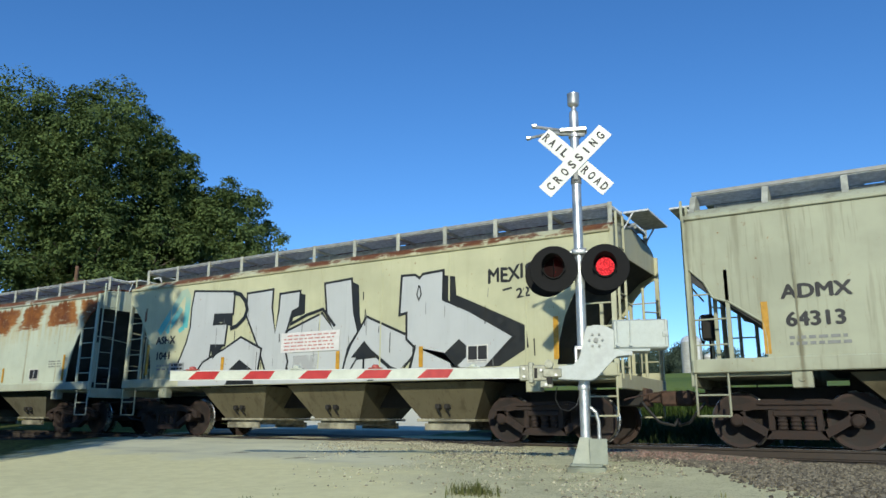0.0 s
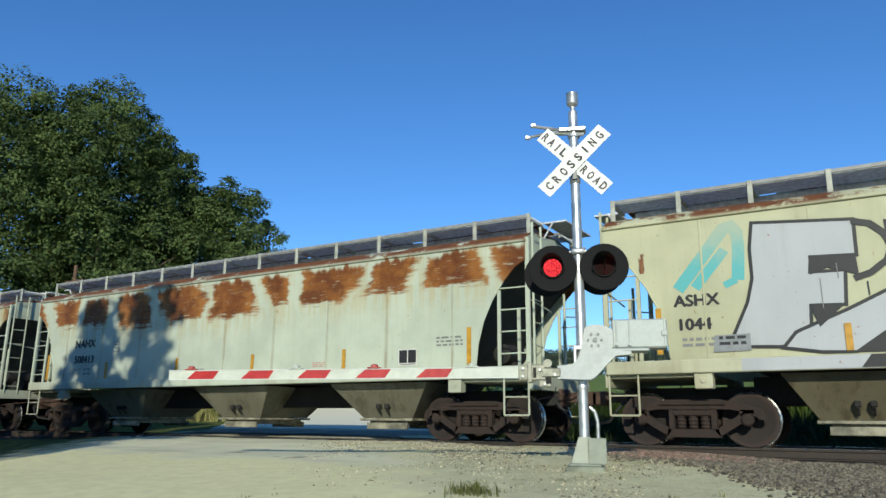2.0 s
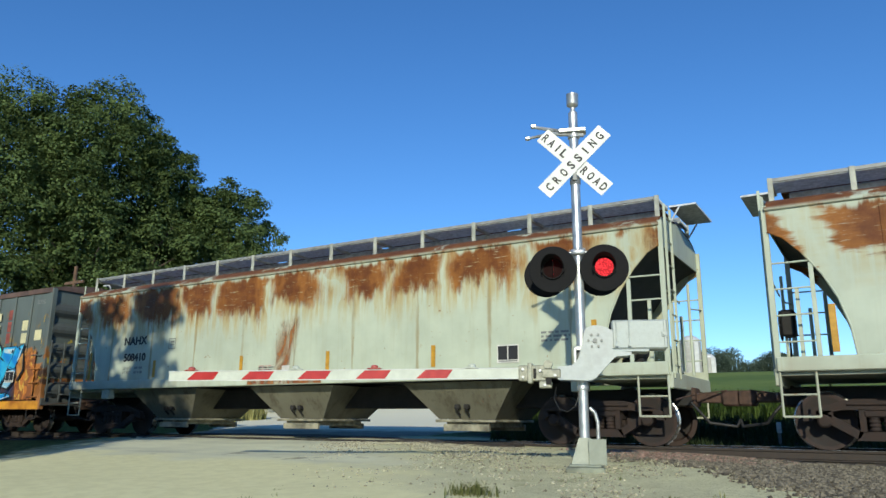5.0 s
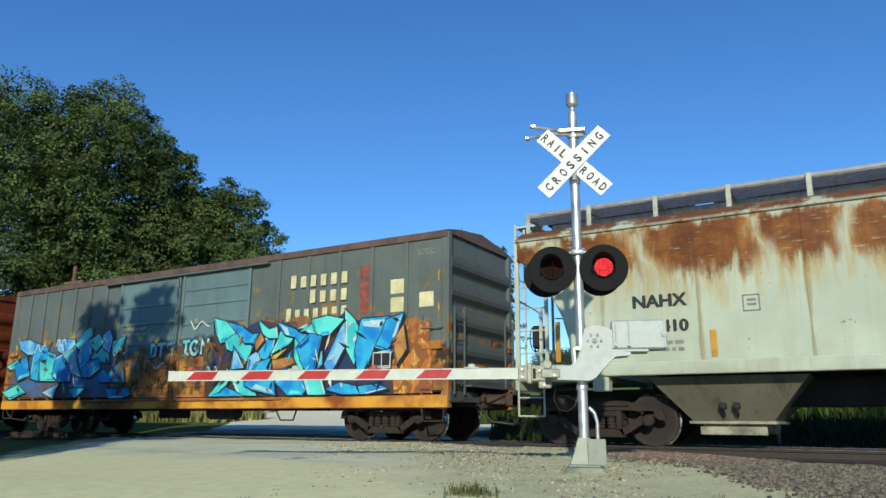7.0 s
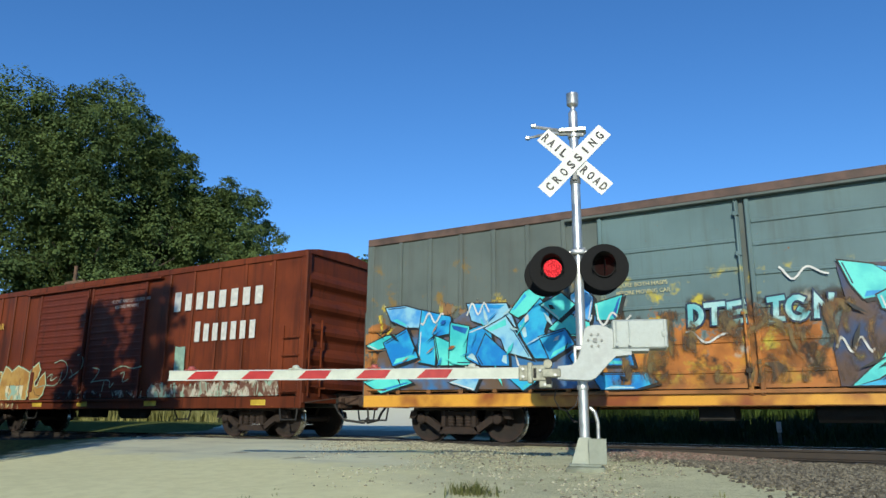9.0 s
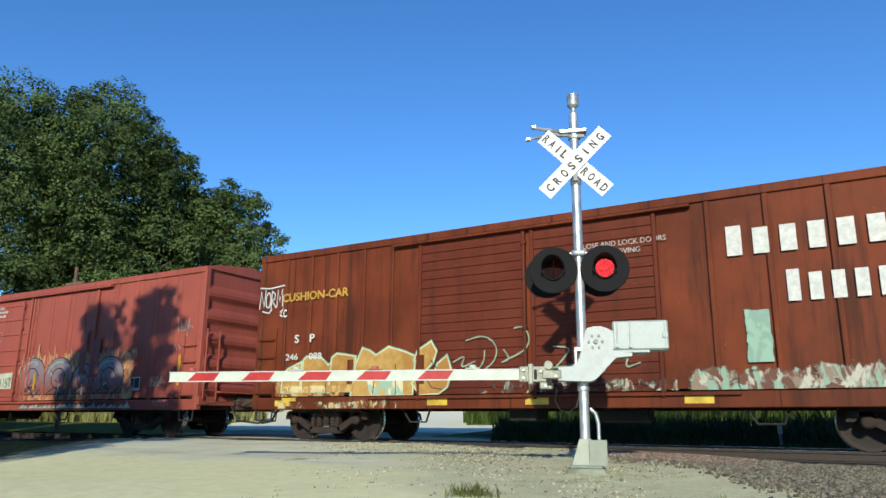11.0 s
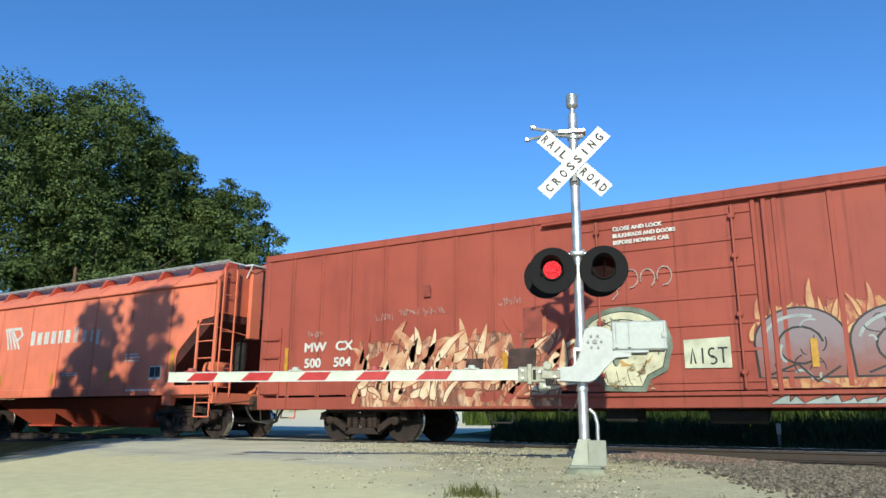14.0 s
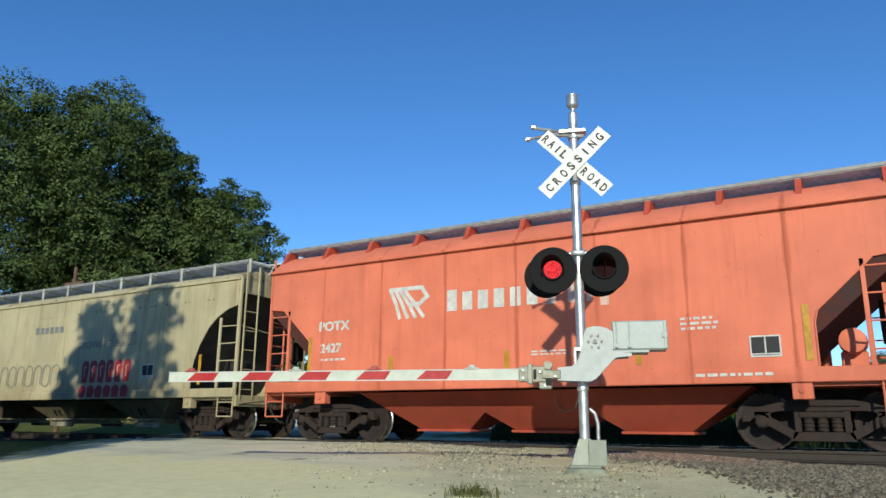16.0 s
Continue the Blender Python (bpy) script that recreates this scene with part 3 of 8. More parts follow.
def crossing_signal():
    """Mast with crossbuck, two flashing lights and the gate mechanism."""
    sig = thing("crossing_signal", pose(-3.325, -5.331, -.21), "silver railroad crossing signal mast with crossbuck and red flashing lights", "crossing signal")
    turn = pose(0, 0, 0, 0, 0, 19.0)               # local -y faces the traffic
    def put(name, mesh, mat, label="", smooth=None, parent=sig):
        mesh.v = [tuple(turn @ Vector(p)) for p in mesh.v]
        return part(name, mesh, mat, parent, label, smooth)
    put("foundation", Mesh().box(-.24, .24, -.24, .24, -.25, .075, .02), plain("mossy_concrete", (.30, .32, .24), .9, 0, .2, 6, .4), "weathered concrete footing")
    base = Mesh().box(-.20, .20, -.17, .17, .075, .115, .01)
    base.add([(-.17, -.15, .115), (.17, -.15, .115), (.17, .15, .115), (-.17, .15, .115), (-.072, -.072, .43), (.072, -.072, .43), (.072, .072, .43), (-.072, .072, .43)],
             [(0, 1, 5, 4), (1, 2, 6, 5), (2, 3, 7, 6), (3, 0, 4, 7), (4, 5, 6, 7)])
    for sx in (-.14, .14):
        for sy in (-.12, .12):
            base.tube((sx, sy, .115), (sx, sy, .15), .018)
    put("mast_base", base, plain("cast_aluminium", (.27, .30, .25), .5, .3, .12, 7, .3), "grey-green cast base with bolts")
    jb = Mesh().box(.05, .26, -.17, .05, .12, .41, .02).box(.045, .265, -.178, -.168, .11, .42, .004)
    jb.tube((.15, -.18, .28), (.15, -.195, .28), .012)
    put("junction_box", jb, plain("junction_paint", (.31, .34, .28), .55, .2, .1, 7, .2), "grey-green junction box")
    cond = Mesh().path([(.17, -.03, .40), (.17, -.03, .62), (.14, -.03, .74), (.075, -.02, .80)], .024, 8)
    put("conduit", cond, GALV, smooth=50)
    put("mast", Mesh().lathe([(.063, .1), (.063, 4.85)], 20, "z"), ALU, "brushed aluminium mast tube", 40)
    put("mast_collar", Mesh().lathe([(.072, 1.02), (.075, 1.03), (.075, 1.07), (.072, 1.08)], 20, "z"), ALU, smooth=40)
    cap = Mesh().lathe([(.03, 4.84), (.05, 4.86), (.03, 4.9), (.035, 4.93), (.075, 4.96), (.082, 4.98), (.082, 5.10), (.086, 5.11), (.086, 5.13), (.06, 5.145)], 18, "z")
    put("bell", cap, GALV, "grey electronic bell on the mast top", 40)
    # upper bracket seen behind the crossbuck
    br = Mesh().box(-.20, .17, -.09, .09, 4.545, 4.60, .008).tube((0, 0, 4.47), (0, 0, 4.50), .085, 14)
    br.tube((-.58, .10, 4.73), (-.16, .03, 4.60), .022, 8, .03).tube((-.64, -.04, 4.50), (-.30, -.02, 4.56), .018, 8, .03).tube((-.32, -.02, 4.56), (.14, -.04, 4.49), .028, 8)
    br.box(-.60, -.52, .07, .14, 4.71, 4.765, .01).box(-.67, -.60, -.07, -.01, 4.475, 4.525, .01)
    put("sign_bracket", br, GALV, "galvanised bracket arms")
    # crossbuck
    for ang, words, yy in ((45, "CROSSING", -.105), (-45, None, -.085)):
        m = Mesh().box(-.60, .60, -.004, .004, -.1145, .1145, .002)
        rot = pose(0, yy, 4.095, 0, -ang, 0)
        m.move(rot)
        blade = put("crossbuck_blade", m, WHITE, "white reflective crossbuck blade")
        def word(w, x0, x1):
            for k, ch in enumerate(w):
                tm = text_mesh(ch, .118, .006)
                lo, hi = min(p[0] for p in tm.v), max(p[0] for p in tm.v)
                wd = .024 if ch == "I" else .078
                c = x0 + (x1 - x0) * k / (len(w) - 1)
                t = Mesh().add([(c + (p[0] - (lo + hi) / 2) * wd / (hi - lo), -.0065, p[1] - .059) for p in tm.v], tm.f)
                t.move(rot)
                put("letter", t, LETTER_BLACK, "black letter", parent=blade)
        if words:
            word("CROSSING", -.49, .49)
        else:
            word("RAIL", -.53, -.19)
            word("ROAD", .19, .535)
    put("sign_clamp", Mesh().lathe([(.066, 3.79), (.072, 3.80), (.072, 3.88), (.066, 3.89)], 20, "z").box(-.03, .03, -.10, -.06, 3.83, 3.96, .006), plain("shaded_clamp", (.30, .31, .31), .6, .3, .15, 8, .2), smooth=40)
    # light arm and the two flashers
    arm = Mesh().path([(-.30, -.0, 2.80), (-.12, -.02, 2.83), (.12, -.02, 2.83), (.30, 0, 2.80)], .026, 8).box(-.09, .09, -.09, .09, 2.79, 2.87, .012)
    arm.tube((.02, -.02, 2.85), (.10, -.02, 2.88), .02)
    put("light_arm", arm, GALV, "galvanised cross arm", 50)
    boards = []
    for sx in (-1, 1):
        cx, cz = sx * .335, 2.60
        bg = Mesh().lathe([(.132, -.135), (.132, -.11), (.31, -.105), (.316, -.09), (.31, -.06), (.132, -.06)], 36, "y", (cx, 0, cz), closed=True)
        flash = put("flasher_background", bg, BLACK_PAINT, "black round background disc", 40)
        hs = Mesh().lathe([(.13, -.085), (.145, .0), (.12, .10), (.06, .12)], 24, "y", (cx, 0, cz))
        put("flasher_housing", hs, BLACK_PAINT, "black lamp housing", 40, flash)
        hood = Mesh()
        pts_o, n = [], 20
        for i in range(n + 1):
            a = math.radians(-25 + 230 * i / n)
            ln = .30 * (.35 + .65 * max(0, math.sin(a)))
            for r in (.148, .156):
                for yy in (-.10, -.10 - ln):
                    pts_o.append((cx + r * math.cos(a), yy, cz + r * math.sin(a)))
        fc = []
        for i in range(n):
            a, b = i * 4, i * 4 + 4
            fc += [(a, b, b + 1, a + 1), (a + 2, a + 3, b + 3, b + 2), (a + 1, b + 1, b + 3, a + 3), (a, a + 2, b + 2, b)]
        hood.add(pts_o, fc)
        put("hood", hood, BLACK_PAINT, "black visor hood", 60, flash)
        put("lens_rim", Mesh().lathe([(.126, -.145), (.14, -.145), (.14, -.11), (.126, -.11)], 28, "y", (cx, 0, cz), closed=True), BLACK_PAINT, "", 40, flash)
        put("reflector_bowl", Mesh().lathe([(.128, -.115), (.11, -.06), (.02, -.03)], 24, "y", (cx, 0, cz)), plain("dark_red_lens", (.016, .004, .004), .8, 0, .1, 8, 0, 0, .1), "dark unlit red lens", 40, flash)
        # glowing diode board that pivots on an upright pin, face on when lit and edge on when dark
        bd = Mesh().lathe([(.121, -.0015), (.122, 0), (.121, .0015)], 28, "y")
        bd.slot = 1
        bd.lathe([(.120, -.002), (.118, -.0022)], 28, "y")
        ob = part("diode_board", bd, [BLACK_PAINT, LED_RED], flash, "glowing red diode board")
        c = turn @ Vector((cx, -.135, cz))
        boards.append((ob, c, sx))
    for sx in (-1, 1):
        cx, cz = sx * .37 - .09, 2.63
        bk = Mesh().lathe([(.13, .52), (.13, .50), (.305, .49), (.31, .475), (.305, .46), (.13, .455)], 36, "y", (cx, 0, cz), closed=True)
        back = put("rear_flasher_background", bk, BLACK_PAINT, "black round background disc of the rear lamp", 40)
        put("flasher_housing", Mesh().lathe([(.13, .50), (.145, .42), (.12, .33), (.06, .31)], 24, "y", (cx, 0, cz)), BLACK_PAINT, "black lamp housing", 40, back)
    put("rear_light_arm", Mesh().path([(-.42, .36, 2.80), (-.1, .1, 2.83), (-.02, .0, 2.83), (.0, .1, 2.83), (.24, .36, 2.80)], .022, 8), GALV, "galvanised cross arm", 50)
    # gate mechanism: white casting that clasps the mast
    mech = Mesh()
    cast = [(-.303, 1.311), (-.125, 1.324), (-.06, 1.38), (-.02, 1.46), (.025, 1.66), (.055, 1.78), (.085, 1.81), (.16, 1.828), (.25, 1.826), (.33, 1.80), (.386, 1.761),
            (.39, 1.50), (.622, 1.486), (.62, 1.444), (.43, 1.43), (.375, 1.38), (.317, 1.32), (.171, 1.167), (.12, 1.14), (.065, 1.132), (-.308, 1.148)]
    mech.prism(cast, "y", -.20, -.165)
    mech.prism([(a * .96, b) for a, b in cast], "y", .12, .15)
    mech.box(.08, .42, -.165, .12, 1.52, 1.78, .02)
    put("gate_casting", mech, plain("white_casting", (.52, .56, .55), .5, .05, .10, 5, .25), "white painted gate counterweight casting", 40)
    for i in range(7):
        a, rr = i * math.pi / 3, (.083 if i < 6 else 0)
        c = (.178 + rr * math.cos(a), 1.635 + rr * math.sin(a))
        put("pivot_bolt", Mesh().tube((c[0], -.225, c[1]), (c[0], -.19, c[1]), .016 if i < 6 else .03, 8), plain("dull_bolt", (.30, .31, .30), .6, .5, .1, 9, .1))
    box = Mesh().box(.39, 1.075, -.17, .17, 1.525, 1.895, .02)
    box.box(.44, .455, -.19, -.17, 1.56, 1.88, .004).box(.60, .615, -.19, -.17, 1.56, 1.88, .004).box(1.03, 1.06, -.182, -.17, 1.54, 1.89, .004)
    box.box(.37, .84, -.18, .18, 1.49, 1.522, .006).tube((.448, -.19, 1.575), (.448, -.21, 1.575), .022).tube((.608, -.19, 1.575), (.608, -.21, 1.575), .022)
    box.box(1.0, 1.07, -.186, -.17, 1.67, 1.74, .006).tube((1.035, -.186, 1.705), (1.035, -.20, 1.705), .018)
    put("mechanism_box", box, plain("silver_box_paint", (.50, .55, .53), .55, .1, .10, 4, .15), "silver-grey gate motor box")
    cl = Mesh().box(-.1, .1, -.1, .1, 1.52, 1.58, .01).box(-.1, -.06, -.11, .11, 1.22, 1.56, .008)
    put("mast_clamp", cl, GALV)
    wire = Mesh()
    pts = [(-.33, -.16, 1.05), (-.36, -.13, .9), (-.30, -.1, .78), (-.2, -.08, .75), (-.1, -.07, .82), (-.06, -.05, .94), (-.06, -.02, 1.06)]
    wire.path(pts, .006, 5)
    put("drop_cable", wire, RUBBER, "thin black cable loop")
    return sig, boards


LED_RED = glow("lit_red_diodes", (1.0, .05, .065), 1.25)


def crossing_gate():
    """The lowered arm, from its clamp beside the mast to its tip over the road."""
    a, b = Vector((-3.66, -5.60)), Vector((-8.896, -7.264))
    d = (a - b).normalized()
    yaw = math.degrees(math.atan2(d.y, d.x))
    L = (a - b).length
    gate = thing("crossing_gate", pose(b.x, b.y, 1.02, 0, 0, yaw), "lowered white crossing gate arm with red diagonal stripes", "crossing gate")
    part("arm", Mesh().box(0, L - .35, -.018, .018, -.070, .070, .008), GATE_WHITE, gate, "white fibreglass arm")
    part("arm_trim", Mesh().box(-.002, L - .35, -.023, -.0185, .060, .072, .002).box(-.002, L - .35, -.023, -.0185, -.072, -.060, .002), WHITE, gate)
    for i in range(5):
        x = .40 + i * .855
        s = Mesh().prism([(x - .10, -.056), (x + .32, -.056), (x + .40, .056), (x + .03, .056)], "y", -.0225, -.0185)
        part("stripe", s, GATE_RED, gate, "red reflective stripe")
    for x in (.28, 3.05, 1.9, 4.4):
        lamp = Mesh().box(x - .02, x + .17, -.04, .04, .070, .09, .008).lathe([(.05, .09), (.05, .115), (.03, .13)], 12, "z", (x + .075, 0, 0))
        part("gate_lamp", lamp, [plain("red_lamp_lens", (.55, .12, .10), .3, 0, .1, 9, 0)] if x in (.28, 3.05) else [GATE_WHITE], gate, "small lamp on the arm", 40)
    cl = Mesh().box(L - .40, L - .05, -.05, .05, -.10, .10, .012).box(L - .10, L + .14, -.07, .07, -.06, .05, .01).box(L - .28, L - .22, -.09, .09, -.13, .13, .01)
    cl.box(L - .14, L + .02, -.06, .06, -.19, -.1, .012).tube((L - .02, -.08, .11), (L - .02, .02, .11), .055, 12).box(L - .06, L + .02, -.05, .05, .0, .1, .01)
    # thin black blocks stand for the shade in the clamp's gaps
    part("clamp_gap_shade", Mesh().box(L - .05, L + .02, -.062, -.05, -.15, .04, .004), UNDER, gate, "black block for the shaded gap between the clamp plates")
    part("clamp_gap_shade", Mesh().box(L - .21, L - .17, -.056, -.048, -.07, .06, .004), UNDER, gate, "black block for the shaded gap between the clamp plates")
    for bx, bz in ((L - .34, .05), (L - .34, -.05), (L - .12, .03), (L + .07, -.03), (L - .06, -.15)):
        part("clamp_bolt", Mesh().tube((bx, -.085, bz), (bx, -.05, bz), .018, 8), GALV, gate, "steel bolt head")
    part("arm_clamp", cl, plain("dirty_clamp", (.45, .45, .36), .55, .4, .2, 9, .4), gate, "weathered steel arm clamp")


# ---- trees and fields ----
def tree(x, y, height, spread, seed, label, leaves, leaf=.26, mat=None, base=None, lean=0.0, low=.22, clumps=46):
    rnd = random.Random(seed)
    z0 = ground_z(x, y) - .1
    t = thing("tree", pose(x, y, z0), label, "tree", "roadside trees")
    tr = Mesh()
    r0 = height * .026
    p, pts = Vector((0, 0, 0)), []
    for i in range(7):
        q = Vector((lean * i / 6 * height * .1 + rnd.uniform(-.25, .25), rnd.uniform(-.25, .25), height * .62 * (i + 1) / 7))
        tr.tube(p, q, r0 * (1 - i * .12), 9, r0 * (1 - (i + 1) * .12))
        p = q
        pts.append(q.copy())
    def env(u):
        return math.sqrt(max(.02, 1 - ((u - .45) / .57) ** 2)) if u > .45 else .70 + .30 * math.sin(u / .45 * math.pi / 2)
    for k in range(clumps // 3):
        u, a = rnd.uniform(.1, .9), rnd.uniform(0, 6.283)
        rr = spread * env(u) * rnd.uniform(.4, .85)
        c = Vector((math.cos(a) * rr, math.sin(a) * rr, (low + (1 - low) * u) * height * .97))
        s = min(pts, key=lambda q: (q - c).length + (6 if q.z > c.z else 0))
        mid = (s + c) / 2 + Vector((0, 0, -.05 * height * rnd.random()))
        tr.tube(s, mid, r0 * .32, 6, r0 * .22)
        tr.tube(mid, c, r0 * .22, 6, r0 * .06)
    part("trunk", tr, BARK, t, "grey-brown trunk and limbs", 60)
    g = np.random.default_rng(seed)
    k = int(clumps * 1.5)
    u, a = (np.arange(k) + g.random(k)) / k, np.arange(k) * 2.39996 + g.random(k)
    reach = np.array([env(q) for q in u]) * spread * g.uniform(.62, .96, k)
    mid = np.stack([np.cos(a) * reach, np.sin(a) * reach, (low + (1 - low) * (.03 + .94 * u)) * height], 1)
    size = spread * g.uniform(.20, .36, k)
    shell = int(leaves * .86)
    tufts = max(900, shell // 70)
    pick = g.choice(k, tufts, p=size ** 2 / np.sum(size ** 2))
    d = g.normal(size=(tufts, 3)) + np.array([0, 0, .6])
    d /= np.linalg.norm(d, axis=1)[:, None]
    rad = size[pick] * (1 - .4 * g.random(tufts) ** 2) * (1 + .18 * np.sin(d[:, 0] * 7 + pick) * np.sin(d[:, 2] * 6 + pick * 1.7))
    knot = mid[pick] + d * rad[:, None] * np.array([1.08, 1.08, .82])
    # leaves gather in tufts at the twig ends
    own = g.integers(0, tufts, shell)
    tip = g.normal(size=(shell, 3)) + np.array([0, 0, .5])
    tip /= np.linalg.norm(tip, axis=1)[:, None]
    wide = spread * g.uniform(.075, .15, tufts)
    pos = knot[own] + tip * (wide[own] * g.uniform(.5, 1.0, shell))[:, None] * np.array([1.15, 1.15, .75])
    d = d[own] * .45 + tip * .65
    rest = leaves - shell
    u, a = g.random(rest), g.random(rest) * 6.283
    r = np.array([env(q) for q in u]) * spread * .86 * np.sqrt(g.random(rest))
    d2 = np.stack([np.cos(a), np.sin(a), np.zeros(rest)], 1)
    pos = np.concatenate([pos, np.stack([np.cos(a) * r, np.sin(a) * r, (low + (1 - low) * u * .95) * height], 1)])
    d = np.concatenate([d, d2])
    n = len(pos)
    pos += g.normal(size=(n, 3)) * .05
    pos[:, 2] = np.maximum(pos[:, 2], .05)
    nrm = d * .9 + g.normal(size=(n, 3)) * .34 + np.array([0, 0, .3])
    nrm /= np.linalg.norm(nrm, axis=1)[:, None]
    u = np.cross(nrm, g.normal(size=(n, 3)))
    u /= np.linalg.norm(u, axis=1)[:, None]
    w = np.cross(nrm, u)
    s = leaf * g.uniform(.55, 1.25, n)[:, None]
    quad = np.stack([pos - u * s, pos - w * s * .55, pos + u * s, pos + w * s * .55], 1).reshape(-1, 3)
    me = bpy.data.meshes.new("crown")
    me.vertices.add(n * 4)
    me.vertices.foreach_set("co", quad.ravel())
    me.loops.add(n * 4)
    me.loops.foreach_set("vertex_index", np.arange(n * 4))
    me.polygons.add(n)
    me.polygons.foreach_set("loop_start", np.arange(n) * 4)
    me.update()
    me.validate()
    me.materials.append(mat or LEAF)
    part("crown", me, None, t, "dense green leaves with gaps")
    return t


def blades(name, spots, mat, hmin, hmax, width, per, label, category, seed):
    """Many thin bent blades: grass, weeds or corn."""
    rnd = random.Random(seed)
    verts, faces = [], []
    for x, y, k in spots:
        z = ground_z(x, y) - .02
        for _ in range(per):
            a, h = rnd.uniform(0, 6.283), rnd.uniform(hmin, hmax) * k
            bend, w = h * rnd.uniform(.15, .55), width * rnd.uniform(.6, 1.2)
            bx, by = x + rnd.uniform(-.12, .12) * k, y + rnd.uniform(-.12, .12) * k
            dx, dy, o = math.cos(a), math.sin(a), len(verts)
            for f, ww in ((0, 1), (.55, .9), (1, .1)):
                px, py, pz = bx + dx * bend * f * f, by + dy * bend * f * f, z + h * f * (1 - .15 * f)
                verts += [(px - dy * w * ww, py + dx * w * ww, pz), (px + dy * w * ww, py - dx * w * ww, pz)]
            faces += [(o, o + 1, o + 3, o + 2), (o + 2, o + 3, o + 5, o + 4)]
    return tagged(new(name, raw(name, verts, faces, mat)), label, category, kind="stuff")


def silo(x, y, z, h, r, label):
    s = thing("silo", pose(x, y, z), label, "silo", "farm silos")
    n, ring = 22, []
    for i in range(n):
        ring += [(r * .99, h * i / n), (r, h * (i + .1) / n), (r, h * (i + .9) / n)]
    wall = Mesh().lathe(ring + [(r * .99, h)], 28, "z")
    part("silo_wall", wall, plain("pale_stave_concrete", (.55, .54, .50), .8, 0, .08, .8, .1), s, "pale concrete stave wall with hoops", 40)
    part("silo_dome", Mesh().lathe([(r * 1.02, h)] + [(r * 1.02 * math.cos(a), h + r * .72 * math.sin(a)) for a in (.2, .45, .7, .95, 1.2, 1.45)], 28, "z"),
         plain("white_dome", (.80, .81, .82), .4, .2, .05, 1, .05), s, "white metal dome", 40)
    part("silo_chute", Mesh().box(r * .55, r * .55 + .9, -r * 1.05, -r * .8, 0, h * .98, .05), plain("white_chute", (.78, .78, .76), .5, 0, .06, 1, .1), s, "white unloading chute")
    return s


def far_trees(name, spans, y, h, count, seed, label):
    g = np.random.default_rng(seed)
    quads = []
    total = sum(b - a for a, b in spans)
    for x0, x1 in spans:
        for _ in range(max(1, int(count * (x1 - x0) / total))):
            cx, cy, hh, n = g.uniform(x0, x1), y + g.uniform(-6, 10), h * g.uniform(.7, 1.1), 2600
            d = g.normal(size=(n, 3))
            d /= np.linalg.norm(d, axis=1)[:, None]
            c = np.array([cx, cy, ground_z(cx, cy) + hh * .5]) + d * np.array([.42, .42, .52]) * hh * g.uniform(.55, 1.05, (n, 1))
            u = g.normal(size=(n, 3))
            u *= hh * .024 / np.linalg.norm(u, axis=1)[:, None]
            w = np.cross(u, g.normal(size=(n, 3)))
            w *= hh * .017 / np.linalg.norm(w, axis=1)[:, None]
            quads.append(np.stack([c - u, c - w, c + u, c + w], 1).reshape(-1, 3))
    co = np.concatenate(quads)
    faces = np.arange(len(co)).reshape(-1, 4)
    return tagged(new(name, raw(name, co.tolist(), faces.tolist(), LEAF_FAR)), label, "trees", kind="stuff")


def utility_pole(x, y, top):
    z = ground_z(x, y)
    p = thing("utility_pole", pose(x, y, z), "weathered brown wooden utility pole with a crossarm", "utility pole")
    part("pole", Mesh().tube((0, 0, -.2), (0, 0, top - z), .12, 10, .085), plain("brown_pole_wood", (.17, .10, .06), .9, 0, .2, 5, .5), p)
    part("crossarm", Mesh().box(-.75, .75, -.05, .05, top - z - .9, top - z - .76, .01), plain("brown_arm_wood", (.18, .11, .07), .9, 0, .2, 5, .5), p)
    return p


# ---- rolling stock ----
def wheelset_mesh():
    m = Mesh()
    for s in (-1, 1):
        prof = [(.10, .06), (.30, .045), (.395, .07), (.455, .068), (.457, -.0), (.462, -.055), (.488, -.068), (.486, -.085), (.40, -.09), (.36, -.04), (.16, -.03), (.10, -.07)]
        m.slot = 0
        start = len(m.f)
        m.lathe([(r, s * (.745 + h)) for r, h in prof], 32, "y", closed=True)
        k = len(prof)
        for i in range(len(m.f) - start):
            if i % k in (3, 4, 5):
                m.m[start + i] = 1
            elif i % k in (0, 1, 9, 10):
                m.m[start + i] = 2
        m.slot = 0
        m.lathe([(.11, s * .60), (.085, s * .9), (.085, s * 1.06), (.03, s * 1.07)], 14, "y")
    m.tube((0, -.7, 0), (0, .7, 0), .085, 12)
    return m.data("wheelset", [WHEEL_STEEL, TREAD, WHEEL_PLATE], 35)


